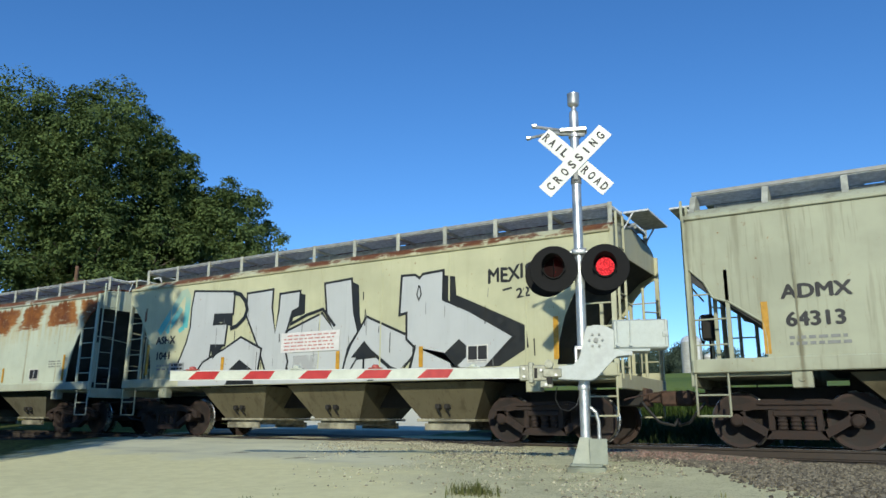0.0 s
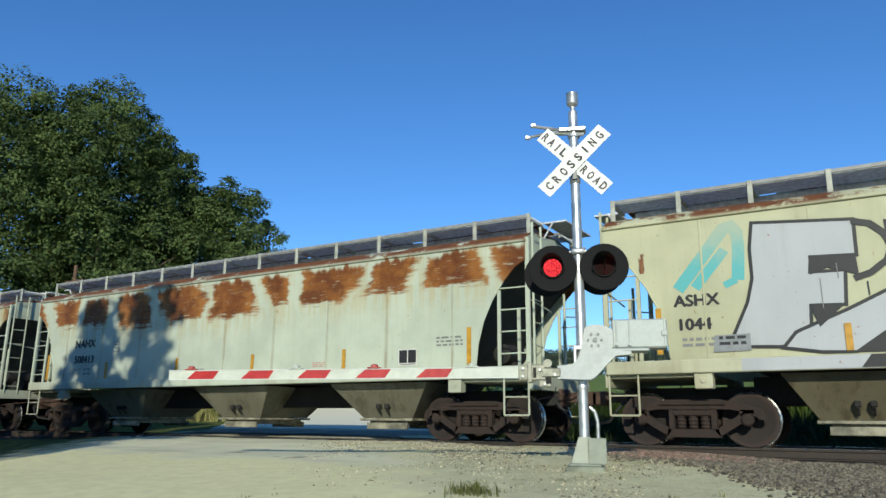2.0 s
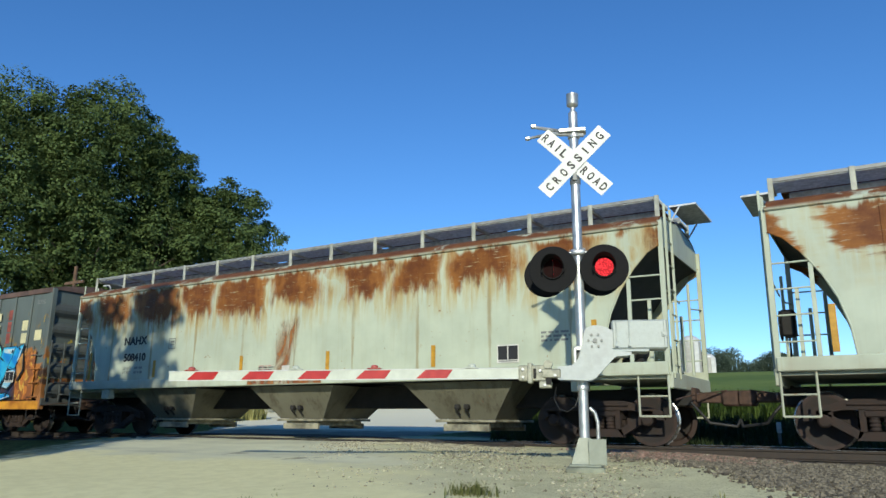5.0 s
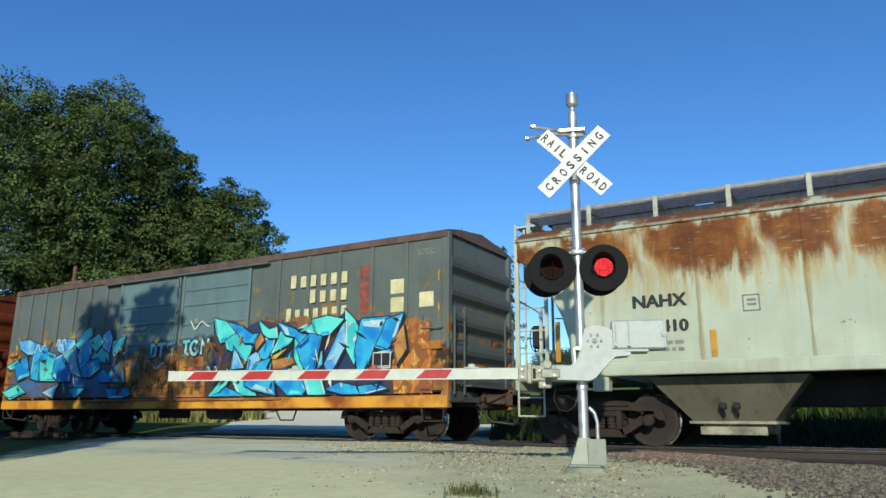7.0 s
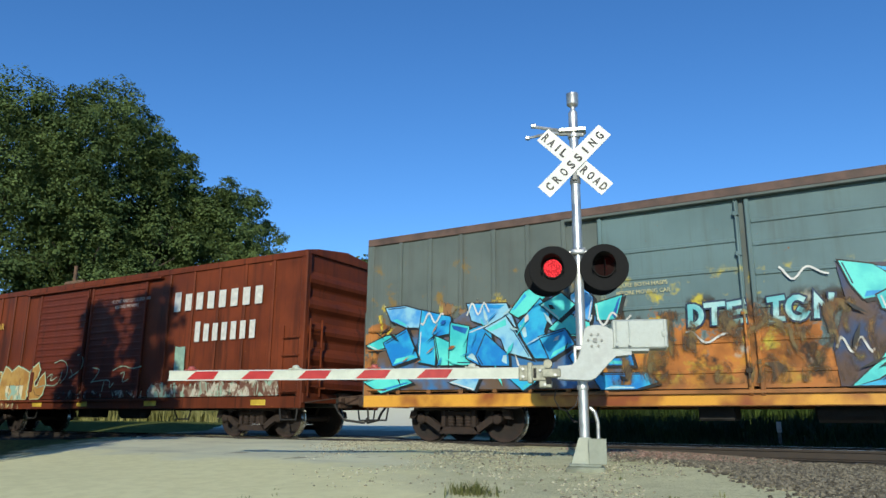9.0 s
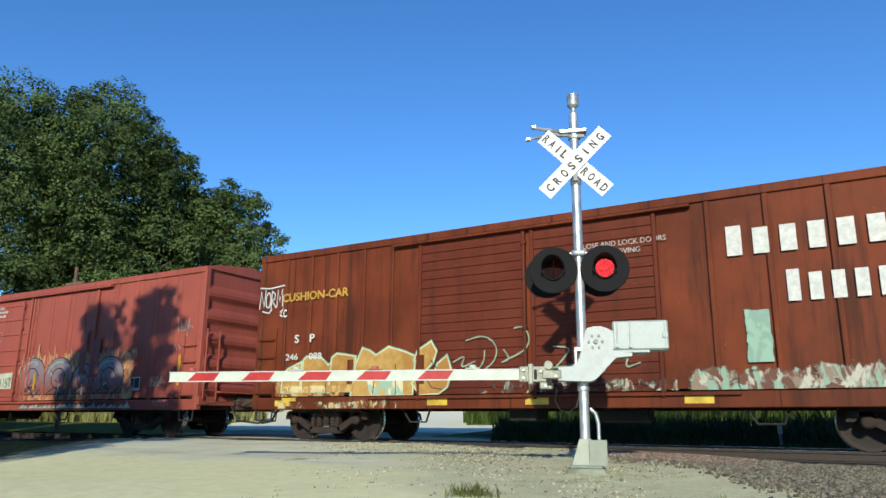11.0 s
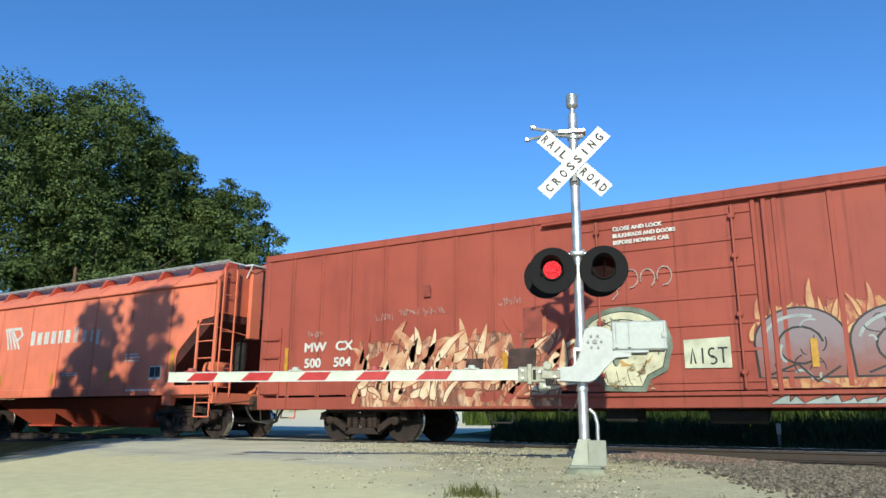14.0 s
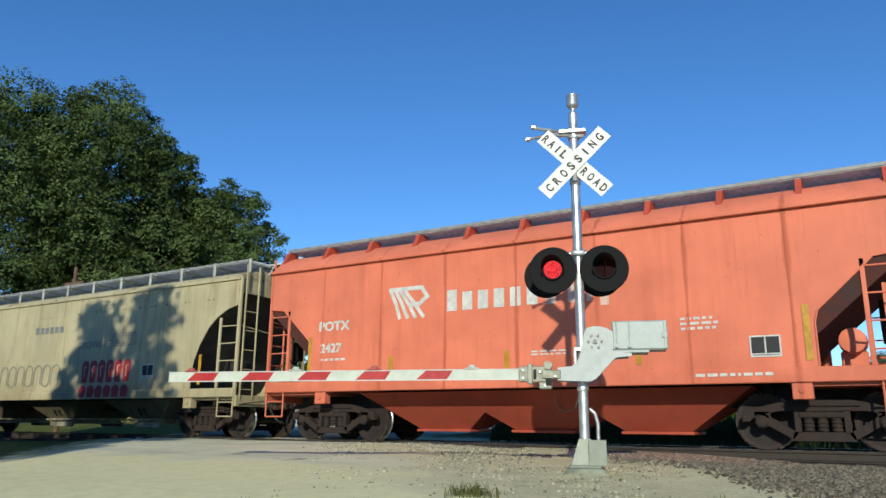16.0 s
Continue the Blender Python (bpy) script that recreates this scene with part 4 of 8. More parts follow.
def sideframe_mesh():
    m = Mesh()
    for s in (-1, 1):
        y0, y1 = sorted((s * 1.0, s * 1.13))
        m.prism([(-1.2, .46), (-1.16, .62), (-.75, .74), (-.45, .80), (.45, .80), (.75, .74), (1.16, .62), (1.2, .46), (1.08, .46), (.98, .56), (.62, .63), (-.62, .63), (-.98, .56), (-1.08, .46)], "y", y0, y1)
        m.prism([(-1.0, .52), (-.86, .60), (-.36, .28), (-.44, .18)], "y", y0, y1)
        m.prism([(1.0, .52), (.44, .18), (.36, .28), (.86, .60)], "y", y0, y1)
        m.prism([(-.46, .16), (.46, .16), (.42, .30), (-.42, .30)], "y", y0, y1)
        m.box(-.40, -.31, y0, y1, .29, .64).box(.31, .40, y0, y1, .29, .64)
        for x in (-.2, 0, .2):
            m.lathe([(.075, .31), (.085, .33), (.07, .36), (.085, .39), (.07, .42), (.085, .45), (.07, .48), (.08, .52)], 10, "z", (x, (y0 + y1) / 2, 0))
        m.box(-.33, .33, y0 - .02, y1 + .02, .52, .62, .02)
        for x in (-.889, .889):
            m.lathe([(.08, s * .98), (.105, s * 1.02), (.105, s * 1.15), (.075, s * 1.18), (.03, s * 1.185)], 16, "y", (x, 0, .457))
            m.box(x - .13, x + .13, y0, y1, .50, .64, .02)
        m.tube((-.55, s * 1.15, .72), (.55, s * 1.15, .72), .02)
    m.box(-.16, .16, -1.0, 1.0, .46, .72, .03)
    for x in (-.35, .35):
        m.box(x - .05, x + .05, -.85, .85, .36, .46, .01)
    return m.data("truck_frame", TRUCK_STEEL, 35)


WHEELSET, SIDEFRAME = wheelset_mesh(), sideframe_mesh()
# slope sheets under the car ends: their deep shade is put into the paint
HOLD_SHADED_RED = plain("shaded_red_slope_sheet", (.085, .020, .014), .85, 0, .25, 2, .3)
HOLD_SHADED = plain("shaded_slope_sheet", (.075, .075, .07), .85, 0, .25, 2, .3)
WALK_EDGE = plain("grey_walkway_edge", (.36, .37, .36), .6, .2, .12, 6, .2)
# outlet frames catch the sun: that lightness is put into their paler paint
OUTLET = plain("sunlit_worn_outlet_paint", (.36, .34, .25), .7, .1, .3, 4, .3)
WALK_POST = plain("pale_bracket_paint", (.52, .53, .45), .55, .1, .15, 5, .2)
COUPLER_MAT = plain("rusty_coupler", (.10, .058, .042), .85, .15, .25, 8, .5)
CARS, WHEELS = [], []


def ladder(m, p, side_w, axis, z0, z1, rungs, r=.016):
    """Two stiles and rungs; p is the foot of the first stile, the second stands side_w along the axis."""
    x, y = p
    dx, dy = (side_w, 0) if axis == "x" else (0, side_w)
    m.box(x - .022, x + .022, y - .010, y + .010, z0, z1)
    m.box(x + dx - .022, x + dx + .022, y + dy - .010, y + dy + .010, z0, z1)
    for i in range(rungs):
        z = z0 + (z1 - z0) * (i + .5) / rungs
        m.tube((x, y, z), (x + dx, y + dy, z), r)


def running_gear(car, L, truck_in, gap_f, gap_r, sill_z=.95):
    """Trucks, wheels, centre sill, couplers and hoses."""
    for s in (-1, 1):
        c = s * (L / 2 - (truck_in if isinstance(truck_in, float) else truck_in[0 if s > 0 else 1]))
        f = part("truck_frame", SIDEFRAME, None, car, "brown rusty cast truck sideframes with springs")
        f.location = (c, 0, 0)
        for a in (-.889, .889):
            w = part("wheelset", WHEELSET, None, car, "rust-brown wheels with bright treads")
            w.location = (c + a, 0, .457)
            WHEELS.append((w, c + a))
    e = L / 2
    sill = Mesh().box(-e - .1, e + .1, -.30, .30, .72, 1.04, .02)
    part("centre_sill", sill, UNDER, car, "black centre sill")
    for s, gap in ((1, gap_f), (-1, gap_r)):
        k = Mesh()
        tip = e + gap / 2
        k.box(*sorted((s * (e + .05), s * (tip - .18))), -.075, .075, .78, .96, .02)
        k.box(*sorted((s * (tip - .30), s * (tip + .05))), -.16, .13, .72, 1.0, .04)
        k.box(*sorted((s * (tip - .10), s * (tip + .10))), -.02 * s - .10, -.02 * s + .12, .76, .96, .04)
        k.box(*sorted((s * (e - .05), s * (e + .16))), -.26, .26, .70, 1.06, .03)
        part("coupler", k, COUPLER_MAT, car, "rusty knuckle coupler", 40)
        h = Mesh().path([(s * (e + .12), -.42, .78), (s * (e + .28), -.46, .60), (s * (e + .42), -.40, .42), (s * (tip - .05), -.22, .36), (s * tip, -.12, .48)], .028, 7)
        part("brake_hose", h, RUBBER, car, "black air hose", 60)
        lv = Mesh().path([(s * (e + .10), -1.45, .80), (s * (e + .14), -1.2, .84), (s * (e + .22), -.5, .92), (s * (tip - .2), -.1, 1.0)], .016, 6)
        part("uncoupling_lever", lv, COUPLER_MAT, car)


def hopper(name, front, rear, paint, roof, label, style, gap_f, gap_r, truck_in=1.35, sill0=1.22, sill1=1.45, accent=None, up=0.0, bays=None, trim=None, cut=None, slope=None, pitch=None, bay_shift=0.0):
    """Three-bay covered hopper. style: 'curve' or 'angle' for the cut of the side sheet at the ends."""
    L = front - rear
    car = thing(name, pose((front + rear) / 2, 0, 0), label, "covered hopper", "freight train cars")
    CARS.append((car, (front + rear) / 2))
    e, w = L / 2, 1.6
    trim = trim or paint
    # hold: a solid trough with sloped end sheets
    slope = slope or [(.02, 3.95), (.02, 3.60), (.35, 3.44), (.80, 3.02), (1.15, 2.55), (1.62, 1.95), (2.35, sill0 + .04)]
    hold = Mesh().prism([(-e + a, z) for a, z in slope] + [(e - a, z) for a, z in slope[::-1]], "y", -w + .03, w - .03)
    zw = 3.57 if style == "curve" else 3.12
    part("hold", hold, HOLD_SHADED if accent is None else HOLD_SHADED_RED, car, "sloped end sheets of the hold")
    for k in (-1, 1):
        wall = Mesh().prism([(-w + .04, zw), (-w + .04, 3.95), (-1.3, 4.10), (0, 4.24), (1.3, 4.10), (w - .04, 3.95), (w - .04, zw)], "x", *sorted((k * (e - .02), k * (e + .005))))
        part("end_wall", wall, trim, car, "plain end wall above the slope sheet")
    cut = cut or [(.0, 3.52), (.22, 3.40), (.48, 3.12), (.74, 2.74), (.93, 2.34), (1.05, 1.9), (1.10, sill1)]
    outline = [(-e, 3.92)] + [(-e + a, z) for a, z in cut] + [(e - a, z) for a, z in cut[::-1]] + [(e, 3.92)]
    n = len(outline)
    for s in (-1, 1):
        sheet = Mesh().prism(outline, "y", *sorted((s * (w - .03), s * w)))
        part("side_sheet", sheet, paint, car, "smooth curved-cut side sheet")
        for k in (1, -1):
            part("sheet_rim", Mesh().path([(k * (-e + a), s * w, z) for a, z in cut], .018, 5), paint, car)
        sl = Mesh().box(-e - .05, e + .05, *sorted((s * (w - .10), s * (w + .025))), sill0, sill1, .015)
        part("side_sill", sl, trim, car, "side sill channel")
        eave = Mesh().box(-e - .02, e + .02, *sorted((s * (w - .03), s * (w + (.045 if accent is None else .085)))), 3.88, 3.95, .012)
        part("eave_angle", eave, paint, car)
        k = int(L / 1.6)
        for i in range(1, k):
            x = -e + L * i / k
            part("weld_seam", Mesh().box(x - .018, x + .018, *sorted((s * (w - .004), s * (w + .011))), sill1, 3.86, .005), paint, car)
    if accent is None:
        half = [(0, 4.27), (.9, 4.21), (1.3, 4.13), (1.52, 4.02), (w, 3.92)]
    else:
        half = [(0, 4.42), (.8, 4.40), (1.12, 4.34), (1.36, 4.20), (1.53, 4.04), (w, 3.92)]
    part("roof", Mesh().prism([(-a, b) for a, b in half[::-1]] + half[1:], "x", -e, e), roof, car, "rounded roof with rust", 50)
    part("hatch_trough", Mesh().box(-e + .3, e - .3, -.47, .47, 4.18, 4.425 + up, .02), GRATE, car, "long raised hatch trough")
    for i in range(5):
        x = -e + L * (i + .5) / 5
        part("roof_hatch", Mesh().box(x - L * .09, x + L * .09, -.40, .40, 4.427 + up, 4.47 + up, .015), roof, car)
    # walkway gratings on brackets along both roof edges
    posts = max(8, round(L / 1.27))
    for s in (-1, 1):
        comb = [(-e + .05, s * 1.17), (-e + .05, s * .505)]
        for i in range(13):
            a, b = s * (.505 + .054 * i), s * (.519 + .054 * i)
            comb += [(-e + .07, a), (e - .05, a), (e - .05, b), (-e + .07, b)]
        deck = Mesh().prism(comb, "z", 4.43 + up, 4.465 + up)
        walkw = part("running_board", deck, GRATE, car, "grey steel grating walkway")
        lip = Mesh().box(-e + .05, e - .05, *sorted((s * 1.172, s * 1.19)), 4.445 + up, 4.51 + up, .004).box(-e + .05, e - .05, *sorted((s * .48, s * .498)), 4.445 + up, 4.50 + up, .004)
        part("walkway_edge", lip, WALK_EDGE, walkw)
        for i in range(posts + 1):
            x = -e + .08 + (L - .16) * i / posts
            b = Mesh()
            if style == "curve":
                b.box(x - .045, x + .045, *sorted((s * 1.194, s * 1.22)), 4.10, 4.515 + up, .006).box(x - .03, x + .03, *sorted((s * .5, s * 1.19)), 4.38 + up, 4.428 + up)
            else:
                b.prism([(s * 1.45, 4.06), (s * 1.2, 4.42 + up), (s * .9, 4.42 + up), (s * .9, 4.2)], "x", x - .05, x + .05)
            part("bracket", b, WALK_POST if accent is None else accent, walkw, "walkway bracket")
    # crossover platforms at both ends of the roof
    for k in (-1, 1):
        x0, x1 = sorted((k * e, k * (e + (.50 if accent is None else .22))))
        pl = Mesh().box(x0, x1, -.6, .9, 4.42 + up, 4.455 + up).tube((k * (e + .20), -.6, 4.42 + up), (k * e, -.6, 4.16), .018).tube((k * (e + .20), .9, 4.42 + up), (k * e, .9, 4.16), .018)
        part("end_platform", pl, GRATE, car, "grating platform over the car end")
        # end posts, ladders and rails
        lad = Mesh()
        yy = -w + .03
        xx = k * (e + .03)
        for s in (-1, 1):
            lad.box(xx - .045, xx + .045, *sorted((s * (w - .02), s * (w - .08))), sill0, 3.98, .006)
            lad.box(*sorted((k * (e - .62), k * (e - .55))), *sorted((s * w, s * (w - .05))), sill1, 2.95, .006)
            for i in range(4):
                z = sill1 + .24 + i * .43
                lad.tube((k * (e - .58), s * (w - .02), z), (xx, s * (w - .04), z), .016)
            lad.tube((xx, s * (w - .05), 2.75), (xx, s * .4, 2.62), .016)
            lad.box(*sorted((k * (e - .35), k * (e - .29))), *sorted((s * (w - .35), s * (w - .40))), sill1, 2.6)
        ladder(lad, (k * (e + .10), -w + .16), .42, "y", sill0 - .05, 4.30, 7, .014)
        lad.tube((k * (e + .05), .3, 1.3), (k * (e + .05), .3, 3.1), .03)
        part("end_ladder", lad, trim, car, "end ladder and corner posts")
        # shear plate, stirrup steps and jacking pads
        deck = Mesh().box(*sorted((k * (e - 1.6), k * (e + .08))), -w + .1, w - .1, sill0 - .06, sill0 + .03, .01)
        deck.box(*sorted((k * (e + .02), k * (e + .10))), -w + .05, w - .05, sill0 - .22, sill0 + .05, .01)
        part("end_deck", deck, trim, car)
        for s in (-1, 1):
            y, st = s * (w - .03), Mesh()
            st.path([(k * (e + .02), y, sill0), (k * (e + .02), y, .52), (k * (e - .50), y, .52), (k * (e - .50), y, sill0)], .02, 6)
            st.tube((k * (e + .02), y, .86), (k * (e - .50), y, .86), .016)
            part("stirrup_step", st, trim, car, "bent steel step")
        for s in (-1, 1):
            pad = Mesh().box(*sorted((k * (e - 1.45), k * (e - 1.75))), *sorted((s * (w - .02), s * (w - .22))), sill0 - .26, sill0 + .02, .012)
            pad.tube((k * (e - 1.6), s * (w + .002), sill0 - .12), (k * (e - 1.6), s * (w - .05), sill0 - .12), .045, 10)
            part("jacking_pad", pad, trim, car)
        # brake gear on the end platform
        if k == -1:
            bw = Mesh().lathe([(.25, -.012), (.265, 0), (.25, .012), (.235, 0)], 20, "x", (k * (e + .02), -.75, 2.05), closed=True)
            for i in range(4):
                a = i * math.pi / 2
                bw.tube((k * (e + .02), -.75, 2.05), (k * (e + .02), -.75 + .25 * math.cos(a), 2.05 + .25 * math.sin(a)), .015)
            bw.box(*sorted((k * (e - .22), k * e)), -.95, -.6, 1.85, 2.3, .03).tube((k * (e - .1), -.75, 1.3), (k * (e - .1), -.75, 1.9), .02)
            part("brake_wheel", bw, UNDER, car, "black hand brake wheel")
        else:
            tk = Mesh().lathe([(.05, -.42), (.20, -.38), (.22, 0), (.20, .38), (.05, .42)], 16, "y", (k * (e - .85), -.55, 1.75))
            tk.box(k * (e - .85) - .2, k * (e - .85) + .2, -.7, -.4, 1.3, 1.6, .03).path([(k * (e - .85), -.6, 1.5), (k * (e - .2), -.8, 1.45), (k * (e - .1), -.8, 1.25)], .02)
            part("air_reservoir", tk, UNDER if accent is None else paint, car, "brake reservoir and valves", 40)
    # hopper bays
    for i in range(3):
        cx = (i - 1) * (pitch or L * .25) + bay_shift
        hw, bw_, zb = (min(1.30, pitch * .387) if pitch else 1.42, .66, .46) if accent is None else (1.80, .62, .28)
        zt, inset = sill0 - .02, .004 * (i == 1)
        m = Mesh()
        dt, db = (1.32 - inset, .86 - inset) if accent is None else (1.16 - inset, .42 - inset)
        top = [(cx - hw, -dt), (cx + hw, -dt), (cx + hw, dt), (cx - hw, dt)]
        bot = [(cx - bw_, -db), (cx + bw_, -db), (cx + bw_, db), (cx - bw_, db)]
        m.add([(*p, zt) for p in top] + [(*p, zb) for p in bot], [(0, 1, 5, 4), (1, 2, 6, 5), (2, 3, 7, 6), (3, 0, 4, 7), (4, 5, 6, 7), (0, 3, 2, 1)])
        bay = part("discharge_bay", m, bays or paint, car, "dirty tapered discharge bay")
        rim = Mesh().box(cx - bw_ - .05, cx + bw_ + .05, -db - .09, db + .09, zb - .06, zb - .005, .01)
        if accent is None:
            rim.box(cx - bw_ + .12, cx + bw_ - .12, -.90, -.82, zb - .24, zb - .10, .01).box(cx - bw_ + .12, cx + bw_ - .12, .82, .90, zb - .24, zb - .10, .01)
            rim.box(cx - .5, cx + .5, -.82, .82, zb - .16, zb - .06)
        part("outlet_gate", rim, OUTLET if accent is None else bays, bay, "outlet gate frame")
        for dx in (-.1, .12) if accent is None else ():
            lt = Mesh()
            lt.box(cx + dx - .05, cx + dx + .05, -1.13, -.98, .66, .76, .015).tube((cx + dx, -1.11, .66), (cx + dx, -.97, .54), .022)
            part("gate_latch", lt, UNDER, bay, "small dark latches")
    part("ridge_sill", Mesh().box(-e + 2.2, e - 2.2, -.33, .33, .70, 1.2, .02), UNDER, car)
    running_gear(car, L, truck_in, gap_f, gap_r)
    return car, e, w


def marks(car, mesh, mat, label=""):
    for m in [mesh] + mesh.lines:
        if m.f:
            part("lettering", m, mat, car, label)
    if mesh.prints:
        part("small_print", mesh.prints, mat, car, "rows of tiny stencilled print")


def small_print(m, x, z, y, rows, width, h=.035, seed=1):
    """Unreadable stencils as plain bars."""
    rnd = random.Random(seed)
    m.prints = m.prints or Mesh()
    for i in range(rows):
        zz, xx = z - i * h * 1.9, x
        while xx < x + width - .05:
            l = rnd.uniform(.05, .18)
            blot(m.prints, [(xx, zz), (min(xx + l, x + width), zz), (min(xx + l, x + width), zz + h), (xx, zz + h)], y)
            xx += l + .04
    return m


def reflectors(car, xs, z0, z1, y):
    for x in xs:
        part("reflector", Mesh().box(x - .05, x + .05, y - .006, y - .002, z0, z1), REFLECT_YELLOW, car, "yellow reflective strip")


def acl_plate(car, x, z, y, edge=None):
    p = Mesh().box(x - .235, x + .235, y - .007, y - .003, z - .175, z + .175)
    pl = part("data_stencil", p, LETTER_WHITE, car, "white framed black data panel")
    for a, b in ((-.21, -.012), (.012, .21)):
        part("data_field", Mesh().box(x + a, x + b, y - .0105, y - .0075, z - .115, z + .15), LETTER_BLACK, pl)
    part("data_field", Mesh().box(x - .2, x + .2, y - .0105, y - .0075, z - .150, z - .132), LETTER_GREY, pl)


def boxcar(name, front, rear, paint, label, gap_f, gap_r, truck_in, doors, posts, roof_mat, end_mat, sill=(.68, .95), eave=4.40):
    L = front - rear
    car = thing(name, pose((front + rear) / 2, 0, 0), label, "boxcar", "freight train cars")
    CARS.append((car, (front + rear) / 2))
    e, w = L / 2, 1.5
    part("body", Mesh().box(-e + .06, e - .06, -w, w, 1.0, eave - .06), paint, car, "steel body")
    rf = [(-w - .03, eave - .06), (-w - .03, eave), (-1.1, eave + .09), (0, eave + .22), (1.1, eave + .09), (w + .03, eave), (w + .03, eave - .06)]
    part("roof", Mesh().prism(rf, "x", -e, e), roof_mat, car, "low pitched steel roof")
    for i in range(int(L / 1.2)):
        x = -e + .3 + i * 1.2
        ribs = Mesh().prism([(-w - .04, eave - .005), (-1.1, eave + .10), (0, eave + .24), (0, eave + .2), (-1.1, eave + .06), (-w - .02, eave - .04)], "x", x - .04, x + .04)
        part("roof_rib", ribs, roof_mat, car)
    for s in (-1, 1):
        top = Mesh().box(-e, e, *sorted((s * (w - .02), s * (w + .045))), eave - .16, eave - .02, .01)
        part("top_chord", top, roof_mat, car, "rust-stained top chord")
        low = Mesh().box(-e, e, *sorted((s * (w - .05), s * (w + .035))), *sill, .012)
        part("side_sill", low, paint, car, "side sill")
        for x in posts:
            p = Mesh().box(x - .05, x + .05, *sorted((s * w, s * (w + .05))), sill[1], eave - .16, .018)
            part("side_post", p, paint, car)
        for d in doors:
            x0, x1 = d["x"]
            y0, y1 = w + .004, w + .055
            pn = Mesh().box(x0 + .02, x1 - .02, *sorted((s * y0, s * (w + .03))), sill[1] + .02, eave - .2)
            dm = d.get("mat", paint)
            dd = part("door", pn, dm, car, d.get("label", "sliding steel door"))
            for a in (x0 + .02, x1 - .10):
                part("door_stile", Mesh().box(a, a + .08, *sorted((s * y0, s * (y1 + .02))), sill[1] - .1, eave - .18, .015), dm, dd)
            hr = d.get("rib", .035)
            for z in d["ribs"]:
                part("door_rib", Mesh().box(x0 + .10, x1 - .10, *sorted((s * (w + .03), s * y1)), z - hr, z + hr, min(.015, hr * .5)), d.get("rib_mat", dm), dd)
            for a in d.get("bars", ()):
                fr = Mesh().tube((a, s * (y1 + .05), sill[1] + .05), (a, s * (y1 + .05), eave - .3), .022, 8)
                for z in (sill[1] + .3, 2.2, 3.2, eave - .5):
                    fr.box(a - .05, a + .05, *sorted((s * y1, s * (y1 + .075))), z - .04, z + .04, .01)
                part("lock_rod", fr, dm, dd)
        track = Mesh()
        if doors:
            a, b = min(d["x"][0] for d in doors), max(d["x"][1] for d in doors)
            track.box(a - 1.2, min(b + 1.2, e - .2), *sorted((s * (w + .03), s * (w + .10))), sill[1] - .07, sill[1] - .02, .008)
            track.box(a - .6, b + .6, *sorted((s * (w + .03), s * (w + .15))), eave - .24, eave - .19, .008)
            part("door_track", track, paint, car)
        # ladders, grabs and stirrups at the corners
        for k in (-1, 1):
            lad = Mesh()
            for i in range(4):
                z = 1.05 + i * .42
                xa, xb = k * (e - .10), k * (e - .62)
                lad.path([(xa, s * (w + .01), z), (xa, s * (w + .075), z), (xb, s * (w + .075), z), (xb, s * (w + .01), z)], .017, 5)
            lad.box(*sorted((k * (e - .08), k * (e - .12))), *sorted((s * w, s * (w + .04))), .95, 2.6, .006)
            lad.box(*sorted((k * (e - .60), k * (e - .64))), *sorted((s * w, s * (w + .04))), .95, 2.6, .006)
            part("side_ladder", lad, paint, car, "grab irons at the car corner")
            st = Mesh().path([(k * (e - .08), s * (w), sill[0] + .05), (k * (e - .12), s * w, .42), (k * (e - .58), s * w, .42), (k * (e - .64), s * w, sill[0] + .05)], .02, 6)
            part("stirrup_step", st, UNDER, car, "dark steel stirrup step")
    for k in (-1, 1):
        # corrugated end: horizontal ribs bulging outwards
        en = Mesh()
        n, z0, z1 = 5, 1.0, eave - .35
        prof = [(0, z0 - .05)]
        for i in range(n):
            a = z0 + (z1 - z0) * i / n
            hgt = (z1 - z0) / n
            prof += [(.012, a), (.035, a + hgt * .12), (.11, a + hgt * .30), (.125, a + hgt * .45), (.10, a + hgt * .62), (.02, a + hgt * .80)]
        prof += [(.012, z1), (.012, eave - .03)]
        poly = [(k * (e - .08 + a), z) for a, z in prof] + [(k * (e - .12), eave - .03), (k * (e - .12), z0 - .05)]
        en.prism(poly, "y", -w + .10, w - .10)
        gable = [(-w + .02, eave - .05), (0, eave + .19), (w - .02, eave - .05)]
        en.prism(gable, "x", *sorted((k * (e - .07), k * (e - .03))))
        end = part("car_end", en, end_mat, car, "corrugated steel end")
        for s in (-1, 1):
            part("corner_post", Mesh().box(*sorted((k * (e - .16), k * (e + .02))), *sorted((s * (w - .14), s * (w + .03))), sill[0], eave - .02, .02), paint, car)
        lad = Mesh()
        ladder(lad, (k * (e + .10), -w + .1), .42, "y", .95, 2.75, 4)
        ladder(lad, (k * (e + .10), w - .52), .42, "y", .95, 2.75, 4)
        lad.box(*sorted((k * (e + .02), k * (e + .28))), -1.0, 1.0, 1.12, 1.16).tube((k * (e + .14), -1.2, 1.5), (k * (e + .14), 1.2, 1.5), .016)
        part("end_ladder", lad, end_mat, car, "end ladder and platform")
        es = Mesh().box(*sorted((k * (e - .15), k * (e + .06))), -w, w, .80, 1.02, .015)
        part("end_sill", es, end_mat, car)
        if k == -1:
            bw = Mesh().lathe([(.25, -.012), (.265, 0), (.25, .012), (.235, 0)], 20, "x", (k * (e + .24), .55, 2.2), closed=True)
            for i in range(4):
                a = i * math.pi / 2
